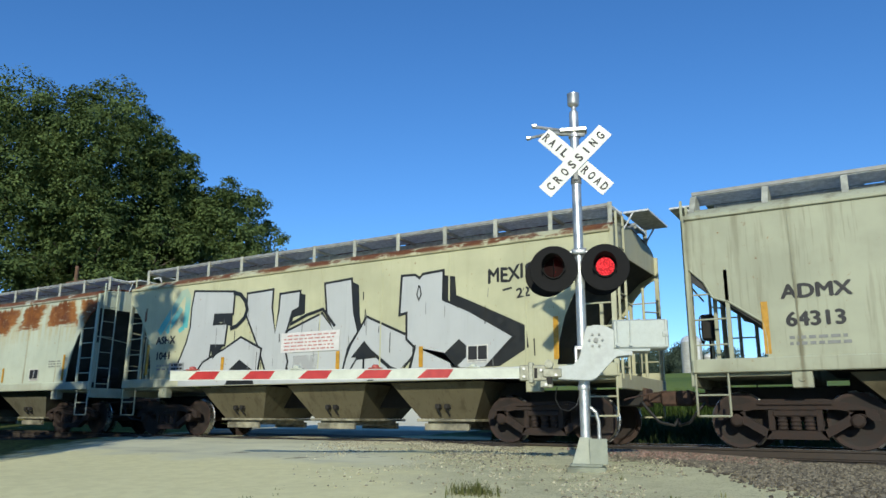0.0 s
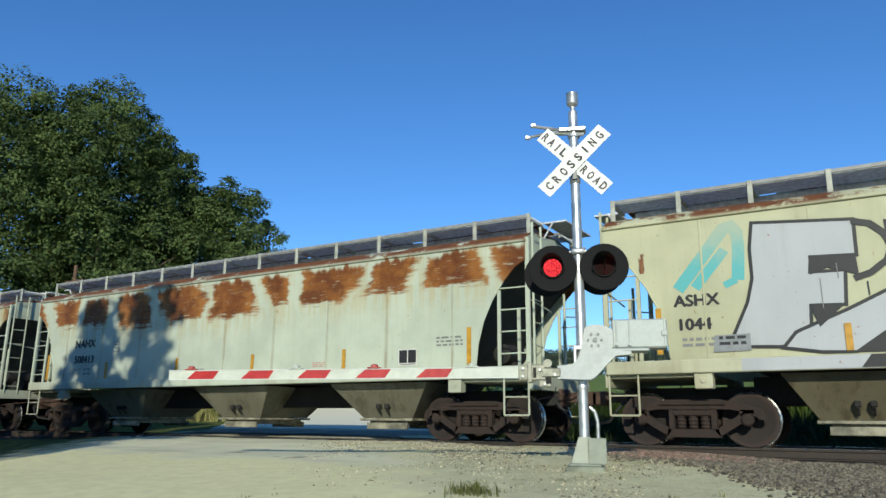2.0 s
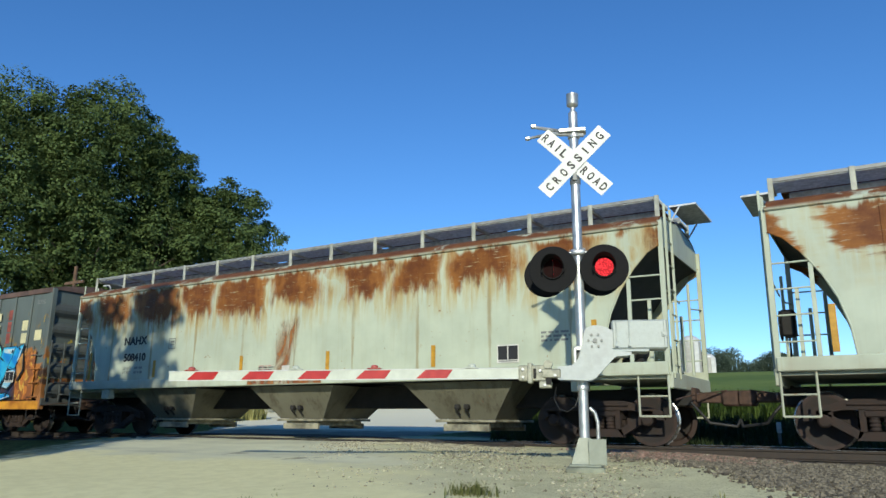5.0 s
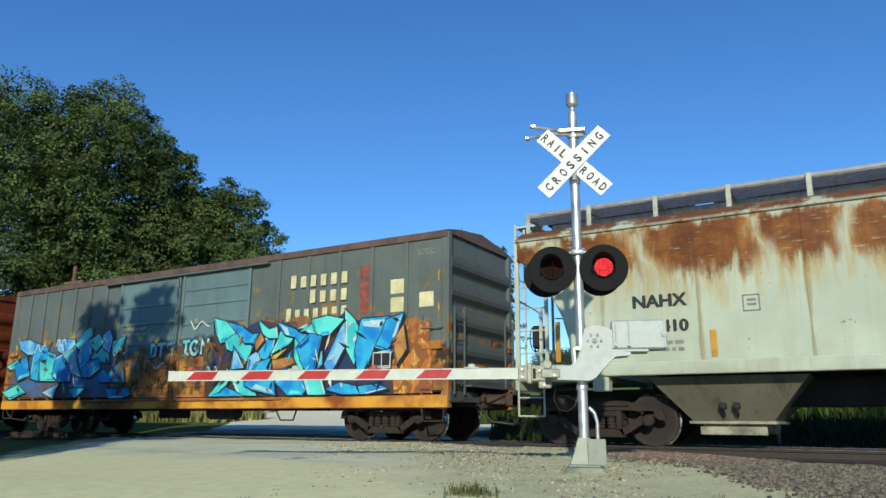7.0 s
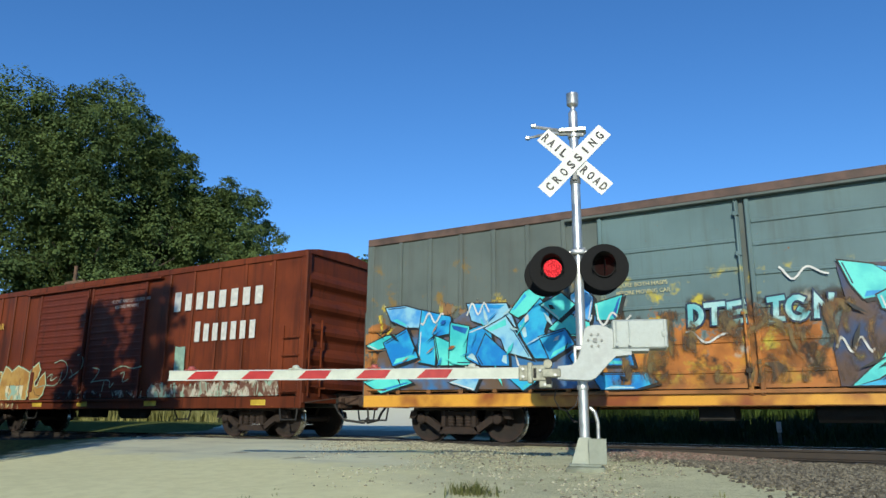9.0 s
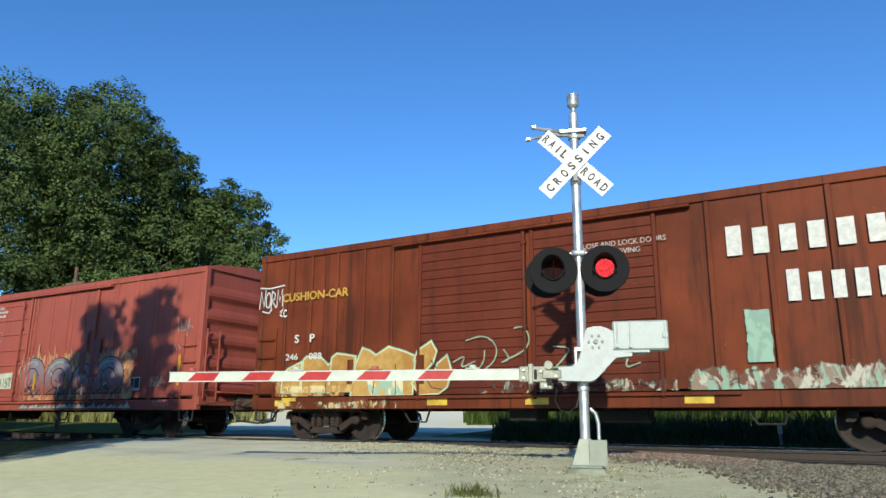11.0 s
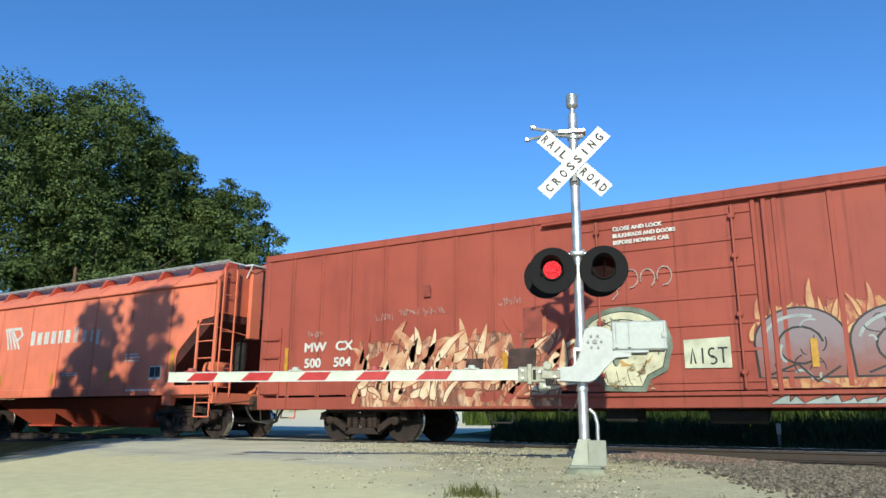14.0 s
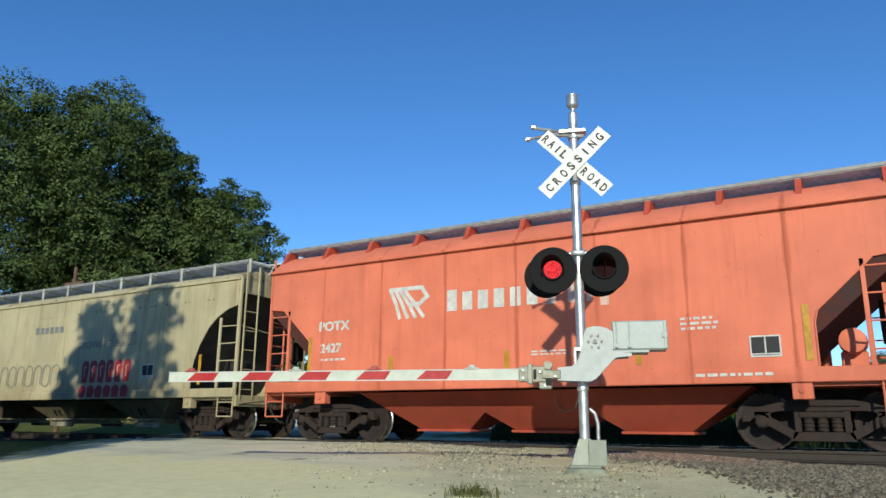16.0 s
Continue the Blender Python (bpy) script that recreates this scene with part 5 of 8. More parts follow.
                bw.tube((k * (e + .24), .55, 2.2), (k * (e + .24), .55 + .25 * math.cos(a), 2.2 + .25 * math.sin(a)), .015)
            bw.box(*sorted((k * (e + .02), k * (e + .2))), .4, .7, 2.0, 2.45, .03)
            part("brake_wheel", bw, UNDER, car, "hand brake wheel")
    und = Mesh().box(-e + .3, e - .3, -w + .2, w - .2, .92, 1.0)
    for x in (-2.6, -1.3, 0, 1.3, 2.6):
        und.box(x - .06, x + .06, -w + .1, w - .1, .68, .96, .01)
    und.lathe([(.05, -.5), (.2, -.45), (.2, .45), (.05, .5)], 14, "x", (1.1, -.9, .62)).box(-1.2, -.6, -1.1, -.5, .45, .8, .03)
    und.path([(-3.6, -1.3, .7), (-3.4, -1.3, .42), (-3.0, -1.3, .42), (-2.9, -1.3, .7)], .02).path([(-e + 3.6, -1.2, .75), (e - 3.6, -1.2, .72)], .022)
    und.path([(3.2, -1.3, .7), (3.4, -1.3, .42), (3.8, -1.3, .42), (3.9, -1.3, .7)], .02)
    part("underframe", und, UNDER, car, "black underframe and brake gear")
    running_gear(car, L, truck_in, gap_f, gap_r)
    return car, e, w


# ---- the train, from its leading car backwards ----
PALE = car_paint("pale_green_grey_paint", (.46, .48, .36), (.20, .185, .12), .62, 1.0, rough=.6, seams=(1.6333, 7.35))
CREAM = car_paint("cream_paint", (.58, .58, .39), (.36, .33, .20), .22, 2.0, roofrust=.55, rough=.5)
GREY_C = car_paint("pale_grey_rusted_paint", (.56, .62, .505), (.40, .38, .28), .16, 3.0, seams=(1.643, 8.215), rust=(1.70, 2.92, 3.84, 0), roofrust=.8)
GREY_D = car_paint("pale_grey_more_rusted_paint", (.56, .62, .495), (.38, .33, .20), .22, 5.3, seams=(1.7, 8.5), rust=(1.72, 2.92, 3.86, .07), roofrust=.85, runs=.16)
GREY_TRIM = car_paint("pale_grey_trim_paint", (.57, .63, .51), (.36, .28, .18), .30, 4.4)
CREAM_TRIM = car_paint("cream_trim_paint", (.56, .56, .40), (.34, .30, .18), .35, 2.6)
TEAL_GREY = car_paint("faded_grey_blue_paint", (.145, .175, .165), (.10, .09, .075), .35, 6.1, low=(.40, .165, .05), low_top=2.15, rough=.5, sprays=(((.28, .19, .07), 2.0, 3.7, .57), ((.07, .04, .028), 1.0, 2.4, .52), ((.60, .46, .06), 1.1, 2.9, .60)))
DOOR_BLUE = car_paint("faded_blue_door_paint", (.16, .245, .26), (.11, .12, .10), .35, 6.9, low=(.46, .17, .045), low_top=2.0, rough=.5, sprays=(((.66, .30, .05), 1.0, 1.75, .50), ((.055, .035, .025), 1.0, 2.5, .53), ((.62, .52, .08), 1.15, 2.95, .565), ((.52, .50, .42), 1.4, 2.5, .61)))
DOOR_F = car_paint("dark_brown_door_paint", (.150, .033, .017), (.055, .018, .011), .5, 7.1, rough=.55)
OXIDE_F = car_paint("brown_oxide_paint", (.185, .042, .016), (.045, .016, .009), .75, 7.7, rough=.55, fade=.28, seams=(.95, 7.6))
OXIDE_G = car_paint("red_oxide_paint", (.40, .098, .070), (.23, .062, .044), .42, 8.3, rough=.5, seams=(.9, 9.55))
ORANGE = car_paint("orange_red_paint", (.86, .245, .145), (.56, .14, .08), .34, 9.9, rough=.45, seams=(1.6225, 6.49))
ORANGE_DARK = car_paint("weathered_orange_paint", (.56, .10, .06), (.26, .07, .045), .3, 10.4, rough=.5)
TAN = car_paint("dirty_tan_paint", (.57, .51, .32), (.24, .16, .07), .5, 11.2, roofrust=.2, rough=.6)
ROOF_BROWN = plain("brown_roof", (.16, .10, .08), .75, .1, .2, 3, .3)
END_TEAL = car_paint("grey_end_paint", (.115, .13, .125), (.07, .06, .055), .35, 13.3)
SILVER_PAINT = car_paint("silver_spray", (.55, .575, .585), (.40, .42, .42), .35, 16.4, rough=.5, fade=.05)
SPRAY_BLACK = plain("black_spray", (.016, .017, .016), .5, 0, .1, 5, 0)
SIGN_WHITE = plain("white_placard", (.80, .78, .76), .5, 0, .05, 5, 0)
SPRAY_NAVY = plain("navy_spray", (.012, .035, .09), .5, 0, .2, 3, 0)
SKYBLUE = blend("light_blue_spray", (.015, .25, .70), (.05, .52, .84), 2.3)
DEEPBLUE = blend("deep_blue_spray", (.012, .10, .40), (.03, .29, .66))
TURQ = blend("turquoise_spray", (.06, .58, .62), (.16, .86, .76))
LIGHTBLUE = blend("clear_blue_spray", (.07, .36, .82), (.34, .68, .86), 2.2)
SPRAY_RUSTY = blend("rusty_orange_spray", (.30, .09, .03), (.62, .30, .08), 2.6)
PALEBLUE = plain("pale_blue_spray", (.50, .75, .82), .45, 0, .1, 3, 0)
SPRAY_YELLOW = plain("yellow_spray", (.72, .50, .06), .5, 0, .15, 4, 0)
SPRAY_CREAM = plain("cream_spray", (.80, .74, .42), .5, 0, .1, 5, 0)
SPRAY_PALE = plain("pale_skull_spray", (.62, .64, .48), .5, 0, .12, 4, 0)
SPRAY_OCHRE = plain("ochre_spray", (.55, .33, .10), .5, 0, .2, 3, 0)
OCHRE_FADE = blend("ochre_letter_spray", (.42, .21, .045), (.58, .36, .10), 2.2)
SPRAY_GREEN = plain("mint_spray", (.28, .52, .40), .5, 0, .15, 4, 0)
SPRAY_RED = plain("dark_red_spray", (.42, .03, .04), .5, 0, .15, 4, 0)
LETTER_THIN = plain("thin_white_lettering", (.78, .52, .42), .6, 0, .10, 9, 0)
FADED_WHITE = plain("faded_white_lettering", (.46, .36, .32), .6, 0, .2, 12, 0)
FADED_RED = plain("faded_red_lettering", (.62, .34, .30), .6, 0, .1, 8, 0)
SPRAY_WHITE = plain("white_spray", (.78, .78, .74), .5, 0, .08, 5, 0)


BAY_DIRT = car_paint("dirt_caked_bay_paint", (.20, .18, .115), (.07, .056, .034), .75, 14.1)
BAY_GREY = car_paint("dirt_caked_grey_bay_paint", (.225, .22, .165), (.075, .062, .04), .7, 14.7)
BAY_RED = car_paint("dirt_caked_orange_paint", (.62, .12, .07), (.28, .075, .048), .4, 15.1)


def fading(name, a, b, z0, z1):
    """Paint that fades from colour a at height z0 to colour b at height z1."""
    a, b = aged(a), aged(b)
    m, nt, p = node_mat(name)
    g = Graph(nt)
    x, y, z = g.xyz()
    g.put(p.inputs["Base Color"], g.mix(g.ramp(g.math("ADD", z, g.ramp(g.noise(6, 3, .6), .3, .7, -.08, .08)), z0, z1), a, b))
    p.inputs["Roughness"].default_value = .5
    return m


def smear(car, x0, x1, z0, z1, y, colors, seed, label, scale=(2.2, 2.2, 1.3), soft=.45, cover=1.0, warp=1.4, blur=.04, feather=.22):
    """Sprayed patch of several colours that thins out towards its ragged edges."""
    m, nt, p = node_mat(label.replace(" ", "_"))
    g = Graph(nt)
    x, y_, z = g.xyz()
    col = g.mix(0.0, aged(colors[0]), aged(colors[0]))
    for i, c in enumerate(colors[1:]):
        k = 1 + .35 * i
        col = g.mix(g.ramp(g.noise(1, 4, .6, g.scaled(tuple(q * k for q in scale), (seed * 3.7 + i * 7.3, 0, seed + i * 2.9)), warp), .51 - blur, .51 + blur), col, aged(c))
    rim = g.math("MINIMUM", g.math("MINIMUM", g.math("SUBTRACT", x, x0), g.math("SUBTRACT", x1, x)), g.math("SUBTRACT", z1, z))
    rim = g.math("MINIMUM", g.math("MULTIPLY_ADD", rim, 1.7 / soft, -.7), 1.0)
    cloud = g.noise(1, 5, .62, g.scaled(tuple(q * 1.15 for q in scale), (seed * 5.1, 0, seed * 1.7)), warp)
    mask = g.ramp(g.math("ADD", rim, g.math("MULTIPLY_ADD", cloud, 2.4, -1.2 - (1 - cover))), .30, .30 + feather)
    g.put(p.inputs["Base Color"], col)
    p.inputs["Roughness"].default_value = .55
    p.inputs["Specular IOR Level"].default_value = .3
    clear, both = nt.nodes.new("ShaderNodeBsdfTransparent"), nt.nodes.new("ShaderNodeMixShader")
    g.put(both.inputs[0], mask)
    nt.links.new(clear.outputs[0], both.inputs[1])
    nt.links.new(p.outputs[0], both.inputs[2])
    nt.links.new(both.outputs[0], nt.nodes["Material Output"].inputs["Surface"])
    return part("graffiti", blot(Mesh(), [(x0, z0), (x1, z0), (x1, z1), (x0, z1)], y), m, car, label)


STROKE_COUNT = itertools.count()


def arc(cx, cz, rx, rz, a0, a1, n=12):
    """Points along an arc, angles in degrees."""
    return [(cx + rx * math.cos(math.radians(a0 + (a1 - a0) * i / n)), cz + rz * math.sin(math.radians(a0 + (a1 - a0) * i / n))) for i in range(n + 1)]


def grow(pts, k):
    """The outline pushed outwards by k metres."""
    n, out = len(pts), []
    area = sum(pts[i][0] * pts[(i + 1) % n][1] - pts[(i + 1) % n][0] * pts[i][1] for i in range(n))
    s = 1 if area > 0 else -1
    for i in range(n):
        a, b, c = Vector(pts[i - 1]), Vector(pts[i]), Vector(pts[(i + 1) % n])
        u, v = (b - a).normalized(), (c - b).normalized()
        n1, n2 = Vector((u.y, -u.x)) * s, Vector((v.y, -v.x)) * s
        m = (n1 + n2)
        m = m / max(.35, m.dot(m) / 2) if m.length > .01 else n1
        out.append((b.x + m.x * k, b.y + m.y * k))
    return out


def blob(cx, cz, rx, rz, n=20, wob=.0, seed=0):
    rnd = random.Random(seed)
    return [(cx + rx * math.cos(6.2832 * i / n) * (1 + rnd.uniform(-wob, wob)), cz + rz * math.sin(6.2832 * i / n) * (1 + rnd.uniform(-wob, wob))) for i in range(n)]


def block_word(car, x0, x1, z, h, letters, y, gap, mat, label):
    """A trade name as plain blocks, one to a letter."""
    step = (x1 - x0) / letters
    for i in range(letters):
        a, b = x0 + i * step + step * gap / 2, x0 + (i + 1) * step - step * gap / 2
        hh = h if i == 0 else h * .86
        part("name_block", blot(Mesh(), [(a, z), (b, z), (b, z + hh), (a, z + hh)], y), mat, car, label)


def scribble(m, x, z, h, n, w, y, seed):
    """An unreadable quick tag."""
    rnd = random.Random(seed)
    for i in range(n):
        xx = x + i * h * .45
        if rnd.random() < .5:
            a0 = rnd.uniform(0, 360)
            strokes(m, arc(xx, z + h * rnd.uniform(.3, .7), h * rnd.uniform(.12, .3), h * rnd.uniform(.2, .5), a0, a0 + rnd.uniform(140, 290), 8), w, y)
        else:
            strokes(m, [(xx + h * rnd.uniform(-.3, .3), z + h * rnd.uniform(.0, .3)), (xx + h * rnd.uniform(-.2, .2), z + h * rnd.uniform(.7, 1.1)), (xx + h * rnd.uniform(.0, .5), z + h * rnd.uniform(.1, .7))], w, y)


def spiked(car, shapes, lift0, seed):
    """Angular interlocking sprayed letters: each piece has a dark outline, a fill and lighter or darker facets."""
    rnd = random.Random(seed)
    for i, (fill, pts) in enumerate(shapes):
        pts = [(a, max(b, .98)) for a, b in grow(pts, .035)]
        m, y = Mesh(), -1.5 - lift0 - .0011 * i
        blot(m, [(a + .05, max(b - .04, .96)) for a, b in grow(pts, .02)], y)
        blot(m, [(a, max(b, .96)) for a, b in grow(pts, .024)], y - .0002)
        m.slot = 1
        blot(m, pts, y - .0004)
        v, n = [Vector(p) for p in pts], len(pts)
        k = rnd.randrange(n)
        c = sum(v, Vector((0, 0))) / n
        m.slot = 2
        a, b = v[k], v[(k + 1) % n]
        blot(m, [tuple(a.lerp(c, .10)), tuple(b.lerp(c, .10)), tuple(b.lerp(c, .42)), tuple(a.lerp(c, .30))], y - .0006)
        m.slot = 3
        k = (k + 2) % n
        a, b = v[k].lerp(c, .12), v[(k + 1) % n].lerp(c, .12)
        if (b - a).length > .12:
            strokes(m, [tuple(a), tuple(b)], .022, y - .0007)
        part("graffiti_shard", m, [SPRAY_BLACK, fill, rnd.choice((PALEBLUE, DEEPBLUE, TURQ, SKYBLUE)) if fill is not SPRAY_RUSTY else SPRAY_OCHRE, rnd.choice((SPRAY_WHITE, SPRAY_NAVY, SPRAY_NAVY))], car, "blue and turquoise angular graffiti")


def slivers(car, x0, x1, z0, z1, seed, count):
    """Thin slashes and wedges between the sprayed letters."""
    rnd = random.Random(seed)
    for i in range(count):
        x, z = x0 + (x1 - x0) * ((i * .618034 + rnd.uniform(0, .05)) % 1), rnd.uniform(z0 + .1, z1)
        a, ln, wd = rnd.choice((-1, 1)) * rnd.choice((rnd.uniform(.3, .7), rnd.uniform(.9, 1.35))), rnd.uniform(.14, .48), rnd.uniform(.016, .055)
        d, q, c = Vector((math.cos(a), math.sin(a))), Vector((-math.sin(a), math.cos(a))), Vector((x, z))
        pts = [tuple(c - d * ln * .5), tuple(c - q * wd), tuple(c + d * ln * .5), tuple(c + q * wd * rnd.uniform(.2, 1))]
        m = blot(Mesh(), [(p, max(r, .98)) for p, r in pts], -1.5 - .126 - .0002 * (i % 6))
        part("graffiti_slash", m, (SPRAY_BLACK, TURQ, SPRAY_BLACK, SPRAY_WHITE, DEEPBLUE, SPRAY_BLACK, PALEBLUE, SPRAY_RUSTY)[i % 8], car, "thin sprayed slash")


def rounded(pts):
    """The line with its corners cut twice, as a swung arm draws it."""
    for _ in range(2):
        out = [pts[0]]
        for (a, b), (c, d) in zip(pts, pts[1:]):
            out += [(a * .75 + c * .25, b * .75 + d * .25), (a * .25 + c * .75, b * .25 + d * .75)]
        pts = out + [pts[-1]]
    return pts


def strokes(m, pts, w, y):
    """A brush line of one width through points (x, z), mitred at the bends."""
    y -= .00014 * (next(STROKE_COUNT) % 8)
    p = [Vector(q) for q in pts]
    way = [(b - a).normalized() for a, b in zip(p, p[1:])]
    p[0], p[-1] = p[0] - way[0] * w * .3, p[-1] + way[-1] * w * .3
    rim = []
    for i, q in enumerate(p):
        u, v = way[max(0, i - 1)], way[min(i, len(way) - 1)]
        n = Vector((-u.y - v.y, u.x + v.x))
        n = n.normalized() / max(.45, n.length / 2) if n.length > .05 else Vector((-u.y, u.x))
        rim += [q - n * w / 2, q + n * w / 2]
    n = len(p)
    return m.add([(q.x, y, q.y) for q in rim], [(2 * i, 2 * i + 2, 2 * i + 3, 2 * i + 1) for i in range(n - 1)])


def build_train():
    # leading pale hopper, seen only by its rear end
    car, e, w = hopper("hopper_car", 12.0, -2.70, PALE, PALE, "pale grey-green covered hopper with dirty stained sides and black lettering", "angle", 1.5, 1.4, 1.395, bays=BAY_DIRT, cut=[(0, 3.0), (.23, 2.76), (.36, 2.48), (.61, 2.39), (1.11, 2.02), (1.15, 1.74), (1.15, 1.45)], slope=[(.02, 3.95), (.02, 2.78), (.61, 2.33), (1.11, 1.95), (1.95, 1.26)])
    y = -w - .008
    t = side_text("ADMX", -e + 1.42, 2.38, .235, y, .010, 1.08)
    side_text("64313", -e + 1.45, 1.93, .235, y, .010, 1.08, t)
    marks(car, t, LETTER_BLACK, "black stencilled lettering")
    marks(car, small_print(Mesh(), -e + 1.48, 1.72, y, 2, .9, .05, 3), LETTER_GREY)
    reflectors(car, [-e + 1.15], 1.5, 2.35, y)
    # cream hopper with silver graffiti
    car, e, w = hopper("hopper_car", -4.10, -17.84, CREAM, CREAM, "cream covered hopper with large silver and black graffiti", "curve", 1.4, 1.65, (1.60, 1.28), up=.05, bays=BAY_DIRT, trim=CREAM_TRIM, pitch=2.97)
    y = -w
    bare = set(car.children)
    letter_f = [(-4.44, 3.66), (-3.0, 3.53), (-3.01, 3.01), (-3.65, 3.04), (-3.69, 2.74), (-3.19, 2.73), (-3.23, 2.24), (-3.72, 2.26), (-3.75, 1.87), (-4.0, 1.62), (-4.93, 1.66), (-4.6, 2.35), (-4.5, 2.74), (-4.5, 3.25)]
    letter_u = [(-2.51, 3.44), (-1.69, 3.47), (-1.7, 3.05), (-1.53, 2.4), (-1.42, 2.99), (-1.41, 3.34), (-.82, 3.36), (-.83, 3.01), (-1.04, 2.93), (-1.17, 2.51), (-1.29, 2.25), (-1.11, 1.74), (-1.15, 1.55), (-1.77, 1.57), (-2.05, 2.15), (-2.34, 2.65), (-2.49, 2.9)]
    letter_w = [(-1.12, 2.44), (-.11, 2.78), (.24, 2.41), (.07, 2.73), (-.03, 3.47), (.7, 3.51), (.79, 2.74), (.92, 2.33), (.66, 1.99), (.53, 1.5), (-1.06, 1.55), (-1.23, 2.14)]
    letter_n = [(.54, 1.5), (.77, 2.02), (1.18, 2.61), (2.53, 2.03), (2.42, 1.77), (2.08, 1.45), (1.85, 1.54), (1.13, 2.05), (.73, 1.49)]
    letter_k = [(2.12, 3.44), (2.43, 3.43), (2.55, 3.34), (2.65, 3.43), (3.12, 3.46), (3.11, 2.85), (3.74, 2.57), (4.7, 2.02), (4.1, 1.4), (3.55, 1.41), (3.46, 1.49), (3.18, 1.76), (3.51, 2.02), (3.22, 1.76), (3.35, 1.42), (2.37, 1.45), (2.49, 1.91), (2.27, 2.1), (2.26, 2.68), (2.08, 2.65)]
    band = [(-4.1, 1.6), (-3.93, 1.8), (-3.16, 2.12), (-2.65, 2.36), (-1.97, 2.06), (-2.02, 1.75), (-2.05, 1.5), (-2.65, 1.84), (-3.14, 1.5), (-3.6, 1.52)]
    wedge = [(.76, 1.49), (.86, 1.7), (1.45, 1.73), (1.82, 1.46)]
    black, silver, drip = Mesh(), Mesh(), Mesh()
    for i, p in enumerate((wedge, letter_n, letter_w, letter_u, letter_f, band, letter_k)):
        blot(black, [(a, max(b, 1.46)) for a, b in grow(p, .055)], y - .005 - .0022 * i)
        blot(silver, [(a, max(b, 1.46)) for a, b in p], y - .0058 - .0022 * i)
    # block shadows to the right of the letters
    for p in ([(3.12, 3.39), (3.42, 3.33), (3.45, 2.94), (4.13, 2.63), (5, 2.22), (5.05, 1.8), (4.43, 1.39), (4.1, 1.4), (4.7, 2.02), (3.74, 2.57), (3.11, 2.84)],
              [(.7, 3.49), (.93, 3.37), (.98, 2.67), (1.04, 2.41), (.89, 2.29), (.77, 2.74)],
              [(-.82, 3.34), (-.64, 3.28), (-.63, 2.83), (-.97, 2.77), (-1.09, 2.51), (-1.04, 2.93)]):
        blot(black, [(a, max(b, 1.46)) for a, b in p], y - .0046)
    for p in ([(-3.14, 1.47), (-2.65, 1.80), (-2.05, 1.46)], [(-3.66, 3.04), (-3.0, 3.0), (-2.98, 2.66), (-3.4, 2.82), (-3.66, 2.72)],
              [(-3.72, 2.25), (-3.22, 2.22), (-3.6, 1.88)], [(.78, 1.76), (1.13, 2.11), (1.49, 1.76)], [(3.18, 1.76), (3.52, 2.03), (3.69, 1.89), (3.69, 1.66), (3.46, 1.47)]):
        blot(black, p, y - .0205)
    strokes(black, [(-2.98, 3.52), (-2.76, 3.46), (-2.58, 3.28), (-2.5, 3.06), (-2.58, 2.86), (-2.82, 2.68), (-3.02, 2.62)], .10, y - .0198)
    strokes(black, [(1.13, 1.5), (1.13, 2.05)], .05, y - .0207)
    strokes(black, [(2.54, 3.22), (2.49, 3.02), (2.54, 2.9), (2.60, 3.02), (2.56, 3.2)], .03, y - .0207)
    strokes(black, [(2.2, 1.5), (2.42, 1.72), (2.47, 1.95)], .035, y - .0207)
    strokes(black, [(-1.02, 2.62), (-.55, 2.80), (-.08, 2.90), (.28, 2.50)], .07, y - .0207)
    for i in range(16):
        rnd = random.Random(i)
        x, z = rnd.uniform(-4.5, 4.6), rnd.uniform(1.6, 3.1)
        strokes(drip, [(x, z), (x + rnd.uniform(-.02, .02), z - rnd.uniform(.15, .5))], .014, y - .021)
    part("graffiti", black, SPRAY_BLACK, car, "black graffiti outline")
    part("graffiti", silver, SILVER_PAINT, car, "silver graffiti fill")
    low = Mesh()
    blot(low, [(-4.8, 1.235), (4.95, 1.235), (4.95, 1.435), (-4.8, 1.435)], y - .0275)
    part("graffiti", low, SILVER_PAINT, car, "silver spray along the sill")
    for x0, x1 in ((-3.1, -2.1), (1.25, 1.42), (3.7, 4.5)):
        part("graffiti", blot(Mesh(), [(x0, 1.24), (x1, 1.24), (x1 - .12, 1.435), (x0 + .15, 1.435)], y - .0285), SPRAY_BLACK, car, "black graffiti shadow on the sill")
    part("graffiti_drips", drip, LETTER_GREY, car)
    runs = Mesh()
    rnd = random.Random(8)
    for x, z in ((-2.2, 2.0), (-2.05, 1.75), (-1.5, 2.4), (-.85, 3.0), (-.8, 2.7), (1.4, 2.4), (1.7, 2.25), (2.3, 1.95), (3.3, 3.3), (3.36, 2.9), (4.0, 2.65), (4.4, 2.45), (4.75, 2.25), (5.05, 1.95), (-3.0, 2.55), (.95, 3.2), (1.02, 2.8)):
        strokes(runs, [(x + .12, z), (x + .12 + rnd.uniform(-.01, .01), z - rnd.uniform(.12, .45))], rnd.uniform(.012, .03), y - .0205)
    part("graffiti_drips", runs, SPRAY_BLACK, car, "black paint drips")
    part("stencil_patch", blot(Mesh(), [(-5.22, 1.55), (-4.63, 1.56), (-4.63, 1.84), (-5.19, 1.83)], y - .022), plain("grey_patch", (.30, .32, .33), .6, 0, .1, 5, 0), car, "grey painted-over patch")
    marks(car, small_print(Mesh(), -5.12, 1.76, y - .0225, 2, .42, .05, 14), LETTER_BLACK)
    smear(car, -1.0, -.1, 1.5, 1.95, y - .0215, ((.42, .43, .43), (.50, .52, .52)), 3.3, "grey painted over patch on silver", soft=.15)
    mx = Mesh()
    tm = text_mesh("MEXICO", .30, 0.0, .95)
